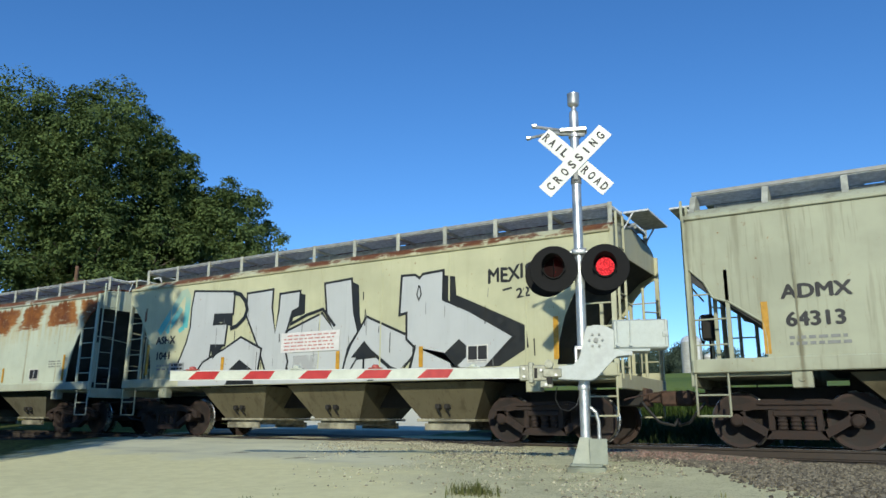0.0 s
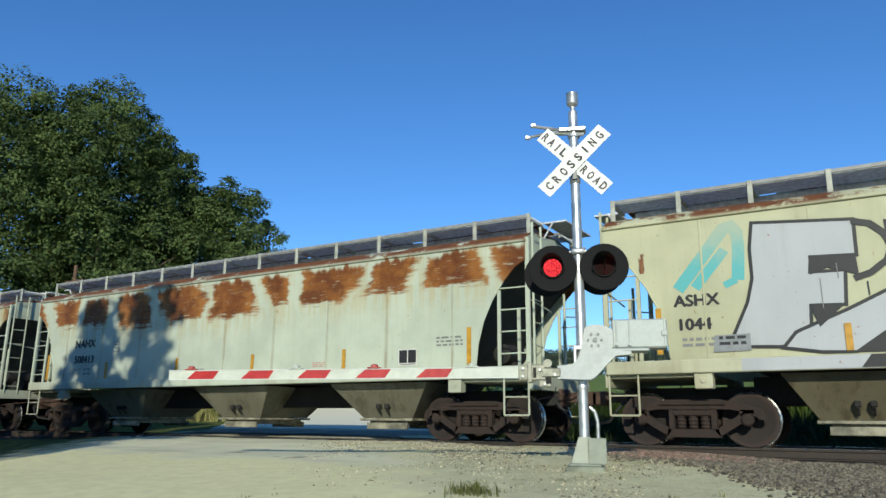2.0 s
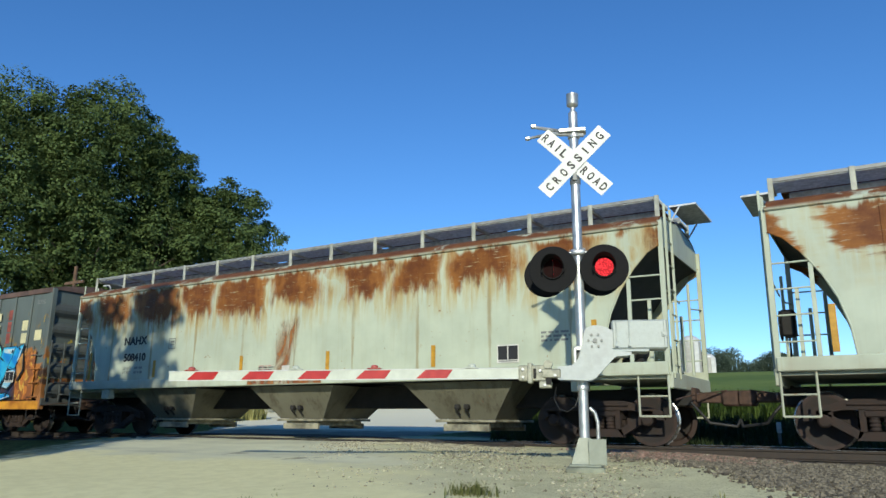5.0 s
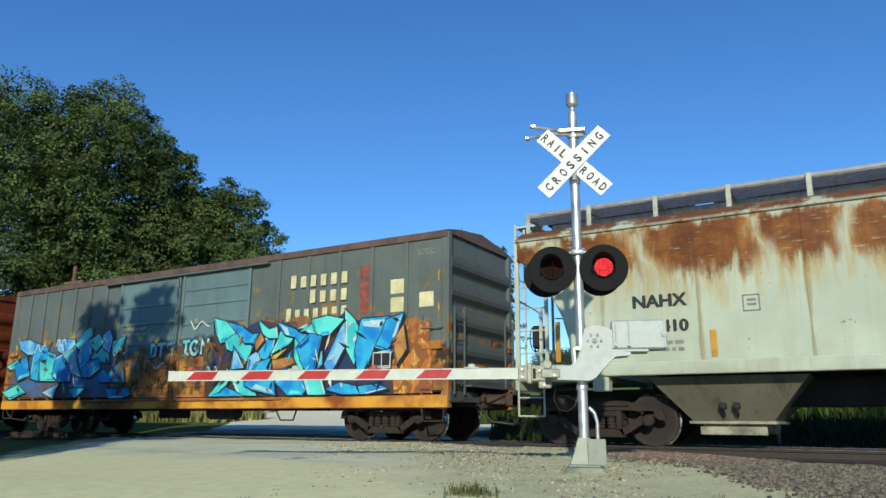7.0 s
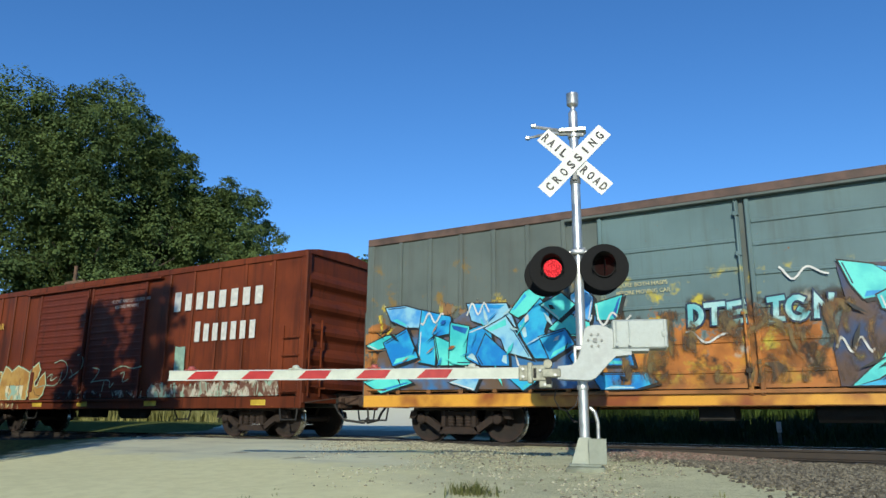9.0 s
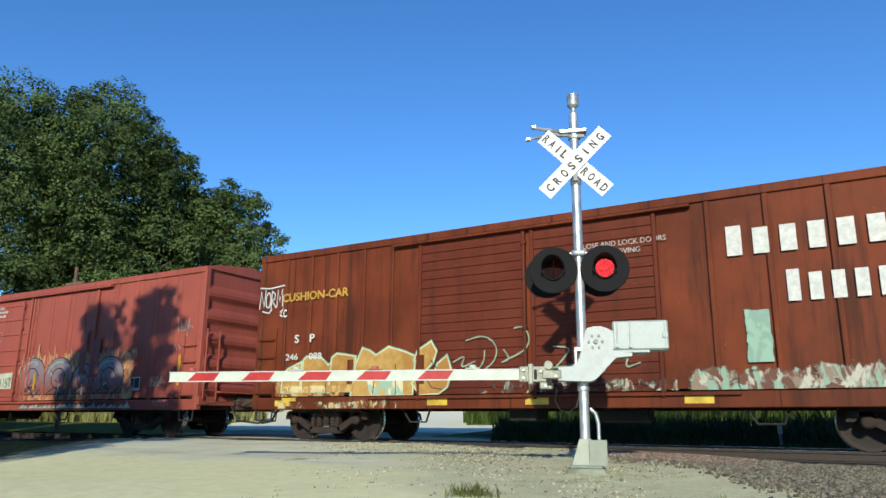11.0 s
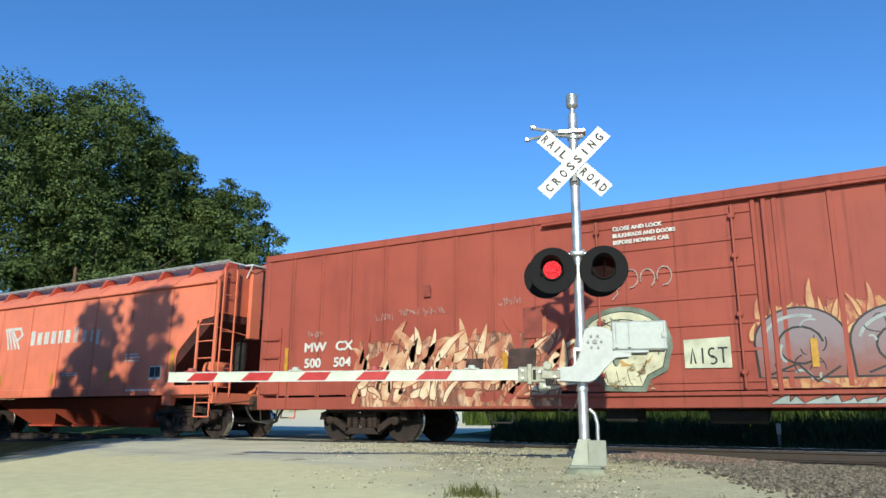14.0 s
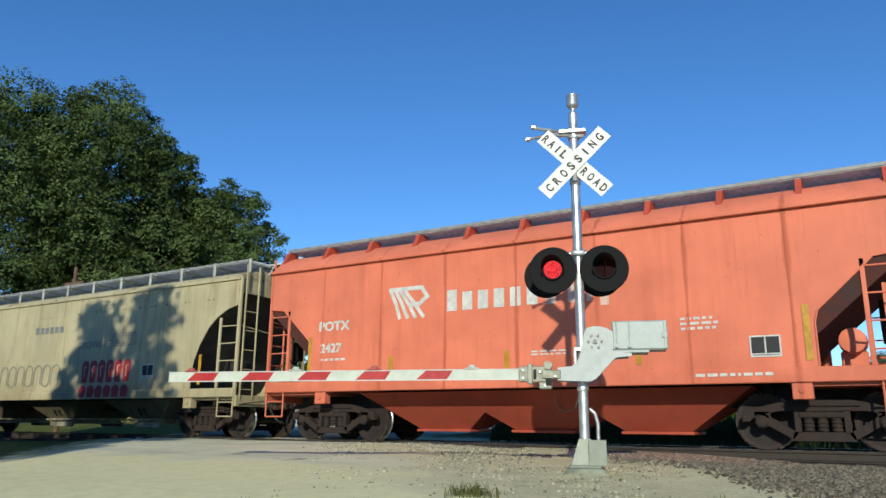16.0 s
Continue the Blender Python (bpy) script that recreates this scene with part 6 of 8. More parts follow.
    for k, (dx, dz) in enumerate(((0, 0), (-.012, 0), (.012, 0), (0, -.012), (0, .012))):
        mx.add([(4.17 + p[0] * .92 + dx, y - .006 - .0003 * k, 3.10 + p[1] + .06 * p[0] + dz + .02 * math.sin(p[0] * 9)) for p in tm.v], tm.f)
    tm = text_mesh("22", .2, 0.0, 1.1)
    for k, (dx, dz) in enumerate(((0, 0), (-.010, 0), (.010, 0), (0, .010))):
        mx.add([(4.80 + p[0] + dx, y - .006 - .0003 * k, 2.76 + p[1] + .1 * p[0] + dz) for p in tm.v], tm.f)
    strokes(mx, [(4.52, 2.95), (4.70, 2.98)], .04, y - .006)
    part("graffiti_lettering", mx, SPRAY_BLACK, car, "black hand-sprayed lettering")
    fade_teal = fading("fading_teal_paint", (.42, .53, .40), (.13, .50, .50), 3.7, 2.9)
    for pts, wd in (([(-5.70, 2.70), (-5.16, 3.36), (-4.98, 3.58)], .21), ([(-5.06, 3.50), (-4.94, 3.65), (-4.80, 3.68), (-4.71, 3.56), (-4.70, 3.30), (-4.74, 2.80)], .20), ([(-5.42, 2.70), (-4.96, 3.24)], .17), ([(-4.80, 2.74), (-4.94, 2.68)], .12)):
        part("emblem_stroke", strokes(Mesh(), pts, wd, y - .005), fade_teal, car, "faded teal emblem stroke")
    t = side_text("ASHX", -5.82, 2.36, .20, y - .007, .009, 1.06)
    side_text("1044", -5.80, 1.95, .20, y - .007, .009, 1.06, t)
    marks(car, t, LETTER_BLACK, "black stencilled lettering")
    marks(car, small_print(Mesh(), -5.72, 1.76, y - .007, 2, .75, .05, 4), LETTER_GREY)
    sg = part("placard", Mesh().box(-1.3, .45, y - .034, y - .026, 1.94, 2.40, .004), SIGN_WHITE, car, "white placard with rows of faded red print")
    faded_print = plain("faded_red_print", (.60, .28, .26), .6, 0, .1, 8, 0)
    for i in range(5):
        row = small_print(Mesh(), -1.2 + .1 * (i == 0), 2.31 - i * .08, y - .036, 1, 1.5, .032, 20 + i)
        part("print_row", row.prints, faded_print, sg, "faded red print")
    reflectors(car, [-6.10, 5.62], 1.55, 2.35, y - .02)
    reflectors(car, [-3.22, .42, 2.62], 1.5, 1.92, y - .03)
    acl_plate(car, 3.95, 1.72, y - .022)
    smear(car, -6.62, -6.05, 3.0, 3.62, y - .006, ((.30, .13, .05), (.42, .22, .09), (.18, .07, .04)), 2.7, "orange rust scab in the upper corner", soft=.3, cover=.75)
    # the lettering is laid out from a point a little ahead of the middle
    for ob in set(car.children) - bare:
        ob.location.x += .16
    # two pale grey hoppers with rust patches
    for front, rear, paint, num, gf, gr, sd in ((-19.45, -35.88, GREY_C, "508413", 1.65, 1.8, 5), (-37.68, -54.68, GREY_D, "508410", 1.8, 1.63, 6)):
        car, e, w = hopper("hopper_car", front, rear, paint, paint, "pale grey covered hopper with orange rust patches bleeding below the roof" if sd == 5 else "pale grey covered hopper with broad dark rust stains under the roof", "curve", gf, gr, 1.40, up=.05, bays=BAY_GREY, trim=GREY_TRIM, pitch=4.5, bay_shift=0.0 if sd == 5 else -.33)
        y = -w - .008
        x0 = -e + (2.05 if sd == 5 else 2.25)
        t = side_text("NAHX", x0, 2.40, .225, y, .011, 1.06)
        side_text(num, x0 + .04, 1.96, .21, y, .011, 1.06, t)
        marks(car, t, LETTER_BLACK, "black stencilled lettering")
        t = side_text("LD LMT", x0 + .05, 1.74, .07, y, .001, 1.05)
        side_text("LT WT", x0 + .05, 1.62, .07, y, .001, 1.05, t)
        marks(car, t, LETTER_GREY, "small grey lettering")
        sp = small_print(Mesh(), x0 + .52, 1.74, y, 1, .34, .06, sd)
        small_print(sp, x0 + .52, 1.62, y, 1, .34, .06, sd + 1)
        small_print(sp, 6.2, 2.05, y, 3, .62, .04, sd + 3)
        small_print(sp, -1.1, 1.62, y, 2, .5, .03, sd + 5)
        marks(car, sp, LETTER_GREY)
        marks(car, small_print(Mesh(), 2.9 - (sd - 5) * 4, 1.66, y, 3, .40, .022, sd + 9), FADED_RED)
        fr = Mesh()
        for a, b, c, d in ((-4.4, -4.13, 2.22, 2.24), (-4.4, -4.13, 2.48, 2.5), (-4.4, -4.38, 2.22, 2.5), (-4.15, -4.13, 2.22, 2.5)):
            blot(fr, [(a, c), (b, c), (b, d), (a, d)], y)
        small_print(fr, -4.33, 2.39, y, 2, .14, .04, 2)
        marks(car, fr, LETTER_GREY)
        reflectors(car, [-e + .82, e - 1.25], 1.5, 2.25, y)
        reflectors(car, [-e + 3.6, -1.69, 1.01, 3.8], 1.5, 1.94, y)
        acl_plate(car, 5.5, 1.70, y)
        if sd == 6:     # rust bleeding from a seam down to the sill
            smear(car, -1.15, .65, 1.46, 3.3, y - .001, ((.40, .16, .04), (.50, .26, .08), (.30, .09, .03)), 5.7, "orange rust bleeding down a seam", soft=.7, cover=.78, scale=(2.4, 2.4, .8), blur=.2, feather=1.1)
            smear(car, -1.5, .95, 1.24, 1.44, y - .026, ((.36, .11, .03), (.50, .24, .08), (.24, .08, .03)), 8.3, "rust stain along the sill", soft=.1, cover=.85, feather=.8, blur=.15)
            part("placard", Mesh().box(-.35, -.11, y - .008, y - .003, 1.54, 1.66, .002), LETTER_WHITE, car, "small white placard")
    FADED_SQUARE = plain("faded_red_square_paint", (.34, .085, .06), .7, 0, .25, 6, .1)
    # grey-blue boxcar with orange sill and blue graffiti
    F, R = -56.31, -72.46
    e = (F - R) / 2
    posts = [e - .12 - i * .93 for i in range(1, 6)] + [-e + .12 + i * .76 for i in range(1, 7)]
    doors = [{"x": (e - 8.2, e - 5.67), "ribs": (1.25, 1.75, 2.3, 2.85, 3.35, 3.75), "mat": DOOR_BLUE, "label": "faded blue ribbed sliding door", "bars": ()},
             {"x": (e - 10.8, e - 8.26), "ribs": (1.25, 1.75, 2.4, 2.95, 3.45), "mat": DOOR_BLUE, "label": "faded blue ribbed sliding door", "bars": (e - 8.32,)}]
    car, e, w = boxcar("boxcar", F, R, TEAL_GREY, "faded grey-blue boxcar with blue graffiti over an orange lower side", 1.83, 1.82, (1.82, 2.12), doors, posts, ROOF_BROWN, END_TEAL)
    y = -w - .06
    smear(car, -3.0, 2.3, 1.05, 2.75, -w - .082, ((.17, .075, .025), (.36, .17, .045), (.22, .17, .07), (.08, .055, .035)), 6.6, "brown rust and dirt over the doors", soft=.5, cover=.45, feather=.5, blur=.12)
    smear(car, -e + .05, -e + .75, 1.0, 2.9, -w - .0085, ((.70, .52, .06), (.62, .34, .06), (.30, .26, .10)), 4.9, "yellow overspray at the car's corner", soft=.4, cover=.7)
    part("sill_paint", blot(Mesh(), [(-e, .70), (e, .70), (e, .93), (-e, .93)], -w - .0375), blend("orange_sill_spray", (.30, .075, .016), (.86, .42, .05), 1.1), car, "orange and yellow overspray on the sill")
    for x0, x1, z, n in ((3.66, 5.5, 3.48, 6), (4.27, 5.5, 3.09, 4), (3.57, 5.5, 2.69, 7)):
        block_word(car, x0, x1, z, .31, n, -w - .056, .46, SPRAY_CREAM, "cream block lettering shape")
    for x0, x1, z0, z1 in ((6.61, 6.97, 3.12, 3.44), (6.62, 6.98, 2.72, 3.04), (7.36, 7.72, 2.78, 3.10)):
        part("stencil_patch", blot(Mesh(), [(x0, z0), (x1, z0), (x1, z1), (x0, z1)], -w - .009), SPRAY_CREAM, car, "cream painted square")
    for z0 in (2.75, 3.12, 3.50):
        part("stencil_patch", blot(Mesh(), [(5.77, z0), (6.05, z0), (6.05, z0 + .33), (5.77, z0 + .33)], -w - .009), FADED_SQUARE, car, "faded red painted square")
    marks(car, small_print(Mesh(), 7.3, 4.02, -w - .008, 3, .42, .026, 8), LETTER_GREY)
    acl_plate(car, 7.05 - .55, 1.68, -w - .12)
    part("graffiti", blot(Mesh(), [(1.05, .97), (1.0, 1.6), (1.25, 2.3), (1.16, 2.9), (1.9, 2.84), (2.3, 2.62), (2.8, 2.79), (3.4, 2.66), (3.6, 2.68), (4.1, 2.50), (4.5, 2.62), (5.1, 2.6), (5.46, 2.86), (5.72, 2.60), (6.1, 2.6), (7.02, 2.64), (6.9, 2.1), (6.7, 1.6), (6.8, .97)], -1.5585),
         blend("navy_and_umber_spray", (.016, .05, .15), (.10, .05, .03), 2.0), car, "dark graffiti backing")
    part("graffiti", blot(Mesh(), [(-7.9, 1.05), (-7.6, 2.1), (-7.1, 2.5), (-6.1, 2.3), (-5.5, 2.6), (-4.7, 2.6), (-3.9, 2.8), (-3.0, 2.6), (-2.6, 2.1), (-2.2, 1.0)], -1.5585),
         blend("grey_and_umber_spray", (.05, .20, .46), (.16, .10, .06), 1.6), car, "dark graffiti backing")
    letters_s = (
        (TURQ, [(1.26, 2.88), (1.64, 2.79), (2.09, 2.54), (1.81, 2.37), (1.51, 2.33), (1.37, 2.56)]),
        (TURQ, [(1.71, 2.32), (2.09, 2.5), (2.34, 2.27), (2.58, 2.12), (2.42, 1.83), (2.18, 2.03), (1.75, 2.16)]),
        (SKYBLUE, [(1.74, 2.78), (2.22, 2.64), (2.63, 2.41), (2.83, 2.44), (2.67, 2.28), (2.34, 2.29), (2.12, 2.51)]),
        (LIGHTBLUE, [(2, 2.11), (2.09, 2), (2.31, 1.68), (1.97, 1.66)]),
        (TURQ, [(1.28, 0.89), (1.65, 1.34), (1.82, 1.58), (1.87, 1.41), (1.74, 1.19), (1.59, 1.04), (1.63, 0.88)]),
        (TURQ, [(1.96, 1.57), (2.36, 1.51), (2.51, 1.31), (2.8, 0.93), (2.26, 1.03), (2.09, 1.28)]),
        (SKYBLUE, [(1.6, 1.03), (1.79, 1.17), (2.21, 1.02), (2.35, 0.86), (1.33, 0.86)]),
        (LIGHTBLUE, [(2.55, 1.87), (2.88, 2.04), (2.91, 1.94), (2.75, 1.4), (2.47, 1.35)]),
        (SKYBLUE, [(2.78, 2.29), (3.13, 2.32), (3.36, 2.4), (3.29, 2.12), (3.09, 1.83), (2.93, 1.91), (2.88, 2.05), (2.71, 2.16)]),
        (TURQ, [(2.82, 2.74), (3.14, 2.5), (3.37, 2.54), (3.41, 2.35), (3.13, 2.37), (2.96, 2.48)]),
    )
    letters_e = (
        (SKYBLUE, [(2.81, 1.72), (3.18, 1.8), (3.07, 1.62), (3.33, 1.38), (3.41, 0.92), (2.68, 1.16), (2.47, 1.27)]),
        (SPRAY_RUSTY, [(2.72, 2.29), (2.87, 2.44), (2.96, 2.29), (2.77, 2.11)]),
        (SPRAY_YELLOW, [(3.28, 1.94), (3.73, 2.19), (3.83, 2.15), (3.35, 1.83)]),
        (TURQ, [(3.54, 2.43), (3.95, 2.35), (3.78, 2.18), (3.55, 2.1), (3.28, 1.97), (3.48, 2.25)]),
        (SKYBLUE, [(3.43, 2.68), (4, 2.44), (4.24, 2.33), (4.63, 2.26), (4.8, 2.38), (4.77, 2.07), (4.53, 2.04), (4.29, 2.06), (4.1, 2.2), (3.95, 2.35), (3.66, 2.42)]),
        (TURQ, [(4.02, 2.2), (4.17, 2.06), (4.27, 1.79), (4.32, 1.56), (4.16, 1.56), (4.02, 1.8)]),
        (TURQ, [(4.33, 2.46), (4.51, 2.57), (4.83, 2.63), (4.73, 2.38), (4.64, 2.29)]),
        (LIGHTBLUE, [(4.37, 1.6), (4.58, 1.77), (4.79, 1.89), (4.81, 1.67), (4.47, 1.43), (4.14, 1.34)]),
        (SKYBLUE, [(3.66, 1.4), (4.14, 1.33), (4.47, 1.42), (4.54, 1.29), (4.27, 0.99), (3.86, 0.92), (3.48, 1.28)]),
        (SPRAY_RUSTY, [(3.35, 1.76), (3.9, 1.83), (3.98, 1.71), (3.68, 1.62), (3.38, 1.63)]),
    )
    letters_r = (
        (LIGHTBLUE, [(4.94, 1.65), (5.37, 2.43), (5.5, 2.6), (5.48, 2.1), (5.06, 1.43)]),
        (TURQ, [(5.47, 2.8), (5.71, 2.57), (5.87, 2.3), (5.73, 1.69), (5.55, 1.96)]),
        (SKYBLUE, [(5.94, 2.57), (6.6, 2.58), (6.51, 2.31), (6.22, 1.94), (6.05, 1.52), (5.88, 1.4), (5.8, 1.95), (5.87, 2.35)]),
        (SKYBLUE, [(6.6, 2.52), (6.97, 2.61), (6.8, 2.14), (6.58, 1.92), (6.34, 1.99), (6.51, 2.27)]),
        (TURQ, [(4.52, 2.65), (4.94, 2.71), (5.34, 2.62), (5.03, 2.36), (4.75, 2.32), (4.59, 2.48)]),
        (SKYBLUE, [(4.11, 2.06), (4.44, 2.33), (4.75, 2.26), (4.6, 1.58), (4.45, 1.47), (4.23, 1.76)]),
        (SKYBLUE, [(5.03, 1.09), (5.37, 1.2), (5.88, 1.1), (6.37, 1.15), (6.6, 1.08), (6.12, 0.92), (5.46, 0.91)]),
        (LIGHTBLUE, [(6.17, 1.41), (6.42, 1.84), (6.73, 1.87), (6.57, 1.51), (6.37, 1.36)]),
        (TURQ, [(4.3, 1.41), (4.76, 1.48), (4.94, 1.01), (4.49, 0.96)]),
        (SPRAY_RUSTY, [(6.78, 2.03), (7.02, 2.34), (7.09, 1.91), (6.89, 1.66)]),
    )
    letters_n = (
        (TURQ, [(-7.96, 2), (-7.51, 2.15), (-7.2, 2.17), (-7.3, 2.02), (-7.77, 1.93)]),
        (LIGHTBLUE, [(-7.47, 2.76), (-7.02, 2.77), (-6.54, 2.62), (-6.63, 2.36), (-6.98, 2.38), (-7.36, 2.54)]),
        (SKYBLUE, [(-6.56, 2.64), (-5.93, 2.47), (-5.91, 2.2), (-6.27, 2.15), (-6.3, 1.57), (-6.66, 1.64), (-6.62, 2.24)]),
        (TURQ, [(-6.25, 2.08), (-5.92, 1.94), (-5.71, 1.55), (-6.14, 1.56)]),
        (TURQ, [(-5.86, 2.33), (-5.5, 2.25), (-5.38, 1.54), (-5.89, 1.55)]),
        (SKYBLUE, [(-5.43, 2.17), (-5.04, 2.29), (-4.91, 1.65), (-5.22, 1.53), (-5.49, 1.67)]),
        (LIGHTBLUE, [(-5.46, 2.7), (-4.64, 2.65), (-4.47, 2.25), (-4.96, 2.27), (-5.37, 2.42)]),
        (TURQ, [(-4.5, 2.51), (-4.2, 2.85), (-3.89, 2.97), (-3.81, 2.78), (-4.1, 2.54), (-4.37, 2.43)]),
        (SKYBLUE, [(-4.34, 2.24), (-3.9, 2.66), (-3.73, 2.46), (-3.87, 2.09), (-3.71, 1.61), (-4.01, 1.62), (-4.25, 1.99)]),
        (LIGHTBLUE, [(-5.03, 2.21), (-4.65, 2.38), (-4.47, 2.12), (-4.15, 1.62), (-4.62, 1.76), (-4.71, 2.01)]),
        (TURQ, [(-3.66, 2.14), (-3.36, 2.38), (-3.01, 2.48), (-2.93, 1.99), (-3.3, 2.01)]),
        (SKYBLUE, [(-3.88, 1.96), (-3.43, 2.07), (-3.28, 1.83), (-3.71, 1.6)]),
    )
    letters_t = (
        (SKYBLUE, [(-2.9, 1.61), (-2.34, 2.03), (-2.18, 1.43), (-2.74, 1.45)]),
        (LIGHTBLUE, [(-3.24, 2.72), (-3.02, 2.84), (-2.87, 2.64), (-2.94, 2.28), (-3.24, 2.42)]),
        (SKYBLUE, [(-3.29, 1.59), (-3.08, 1.77), (-2.71, 1.45), (-3.22, 1.46)]),
        (TURQ, [(-2.77, 2.51), (-2.34, 2.61), (-2.45, 2.26), (-2.74, 2.27)]),
        (TURQ, [(-7.98, 1.21), (-7.26, 1.4), (-6.88, 1.19), (-7.59, 0.94)]),
        (LIGHTBLUE, [(-5.87, 1.17), (-5.21, 1.35), (-5.36, 1.04)]),
        (SKYBLUE, [(-2.87, 1.23), (-1.93, 1.22), (-1.8, 1.1), (-2.12, 0.94), (-2.73, 1)]),
        (SKYBLUE, [(-4.6, 1.27), (-3.84, 1.27), (-4.28, 1.03)]),
        (SKYBLUE, [(-5.25, 1.67), (-5.07, 2.04), (-4.62, 1.65), (-4.61, 1.5), (-5.16, 1.52)]),
        (SKYBLUE, [(-7.5, 2.02), (-6.98, 2.26), (-6.72, 1.72), (-7.28, 1.58)]),
        (TURQ, [(-3.82, 2.59), (-3.46, 2.75), (-3.24, 2.55), (-3.52, 2.33)]),
    )
    spiked(car, letters_s + letters_e + letters_r, .078, 11)
    spiked(car, letters_n + letters_t, .060, 23)
    slivers(car, 1.2, 6.9, 1.0, 2.55, 5, 46)
    slivers(car, -7.7, -2.3, 1.0, 2.55, 6, 44)
    smear(car, 7.76, 7.99, 2.45, 3.7, -w - .0578, ((.76, .55, .06), (.66, .42, .05)), 4.1, "yellow flare at the car corner", soft=.18, cover=.95)
    first = (arc(0, 2.2, .15, .16, 100, -100, 8), [(-.03, 2.37), (-.04, 2.03)], [(.22, 2.36), (.52, 2.37)], [(.37, 2.36), (.35, 2.04)], [(.84, 2.38), (.61, 2.35), (.60, 2.05), (.84, 2.07)], [(.61, 2.2), (.78, 2.22)])
    second = ([(.0, 2.38), (.22, 2.40)], [(.11, 2.39), (.09, 2.06)], [(.0, 2.05), (.20, 2.06)], arc(.42, 2.22, .14, .17, 50, 330, 10) + [(.44, 2.2)], [(.68, 2.06), (.70, 2.38), (.88, 2.10), (.92, 2.40)])
    aqua_tag = blend("pale_aqua_spray", (.16, .55, .60), (.50, .78, .78), 3.0)
    for x0, word in ((-1.08, first), (.14, second)):
        for wd, dy, mat in ((.15, 0, SPRAY_NAVY), (.085, -.0015, aqua_tag)):
            tg = Mesh()
            for pts in word:
                strokes(tg, [(x0 + a, b) for a, b in pts], wd, -w - .0785 + dy)
            part("graffiti", tg, mat, car, "pale aqua sprayed letters on the doors" if dy else "dark letter outlines")
    t = side_text("SECURE BOTH HASPS", -2.45, 2.80, .075, -w - .06, .001, 1.0)
    side_text("BEFORE MOVING CAR", -2.40, 2.66, .075, -w - .06, .001, .95, t)
    marks(car, t, plain("pale_yellow_lettering", (.60, .57, .32), .6, 0, .1, 8, 0), "pale yellow lettering")
    wsp = Mesh()
    for x, z, ln, k in ((-1.2, 1.82, .85, 1), (.35, 2.80, .7, 2), (-2.75, 2.25, .6, 3), (-6.6, 2.5, .55, 4), (-5.5, 2.62, .5, 5), (1.05, 1.6, .5, 6)):
        strokes(wsp, [(x + ln * i / 14, z + .09 * math.sin(i * (.55 + .05 * k) + k) + .03 * math.sin(i * .9 + k)) for i in range(15)], .034, -w - .081)
    part("graffiti", wsp, SPRAY_WHITE, car, "white spray squiggles")
    smear(car, 5.6, 8.0, .98, 2.75, -w - .0575, ((.50, .17, .04), (.74, .46, .09), (.62, .22, .05), (.30, .11, .04)), 5.7, "orange overspray at the car end", soft=.5, cover=1.0)
    smear(car, -8.0, -6.6, 2.2, 3.3, -w - .0575, ((.70, .52, .06), (.80, .70, .30), (.40, .28, .06)), 2.9, "yellow overspray at the car end", soft=.6, cover=.45)
    smear(car, -6.6, -2.9, 2.1, 3.2, -w - .0572, ((.30, .16, .07), (.45, .38, .10), (.24, .20, .14)), 8.8, "rusty orange overspray above the graffiti", soft=.5, cover=.45)
    smear(car, 1.0, 5.6, 2.3, 3.2, -w - .0572, ((.26, .13, .06), (.30, .22, .08)), 6.6, "orange overspray above the graffiti", soft=.45, cover=.42)
    # brown boxcar
    F, R = -74.28, -89.78
    e = (F - R) / 2
    posts = [e - .10 - i * .95 for i in range(1, 6)] + [-e + .10 + i * .77 for i in range(1, 6)]
    ribs = [1.12 + i * .19 for i in range(16)]
    doors = [{"x": (e - 8.25, e - 5.72), "ribs": ribs, "rib": .036, "mat": DOOR_F, "label": "brown corrugated sliding door", "bars": ()},
             {"x": (e - 10.86, e - 8.31), "ribs": ribs, "rib": .036, "mat": DOOR_F, "label": "brown corrugated sliding door", "bars": (e - 8.34,)}]
    car, e, w = boxcar("boxcar", F, R, OXIDE_F, "brown-red boxcar with cream block lettering and faded graffiti", 1.82, 2.0, 1.9, doors, posts, OXIDE_F, OXIDE_F)
    yy = -w - .056
    block_word(car, 3.10, 6.48, 3.20, .52, 8, yy, .42, LETTER_WHITE, "cream block lettering shape")
    block_word(car, 4.0, 6.28, 2.36, .52, 7, yy, .42, LETTER_WHITE, "cream block lettering shape")
    t = side_text("CUSHION-CAR", -e + .78, 3.20, .20, yy, .007, 1.08)
    marks(car, t, LETTER_YELLOW, "yellow lettering")
    t = side_text("S", -6.50, 2.20, .19, yy - .016, .006, 1.2)
    side_text("P", -6.05, 2.20, .19, yy - .016, .006, 1.2, t)
    side_text("246", -6.75, 1.80, .15, yy - .016, .004, 1.25, t)
    side_text("088", -6.04, 1.80, .15, yy - .016, .004, 1.25, t)
    marks(car, t, LETTER_WHITE, "white lettering")
    t = side_text("CLOSE AND LOCK DOORS", .52, 3.62, .10, -w - .06, .003, 1.0)
    side_text("BEFORE MOVING", .66, 3.46, .10, -w - .06, .003, 1.0, t)
    marks(car, t, FADED_WHITE, "small faded white lettering")
    tag = Mesh()
    ty = yy - .003
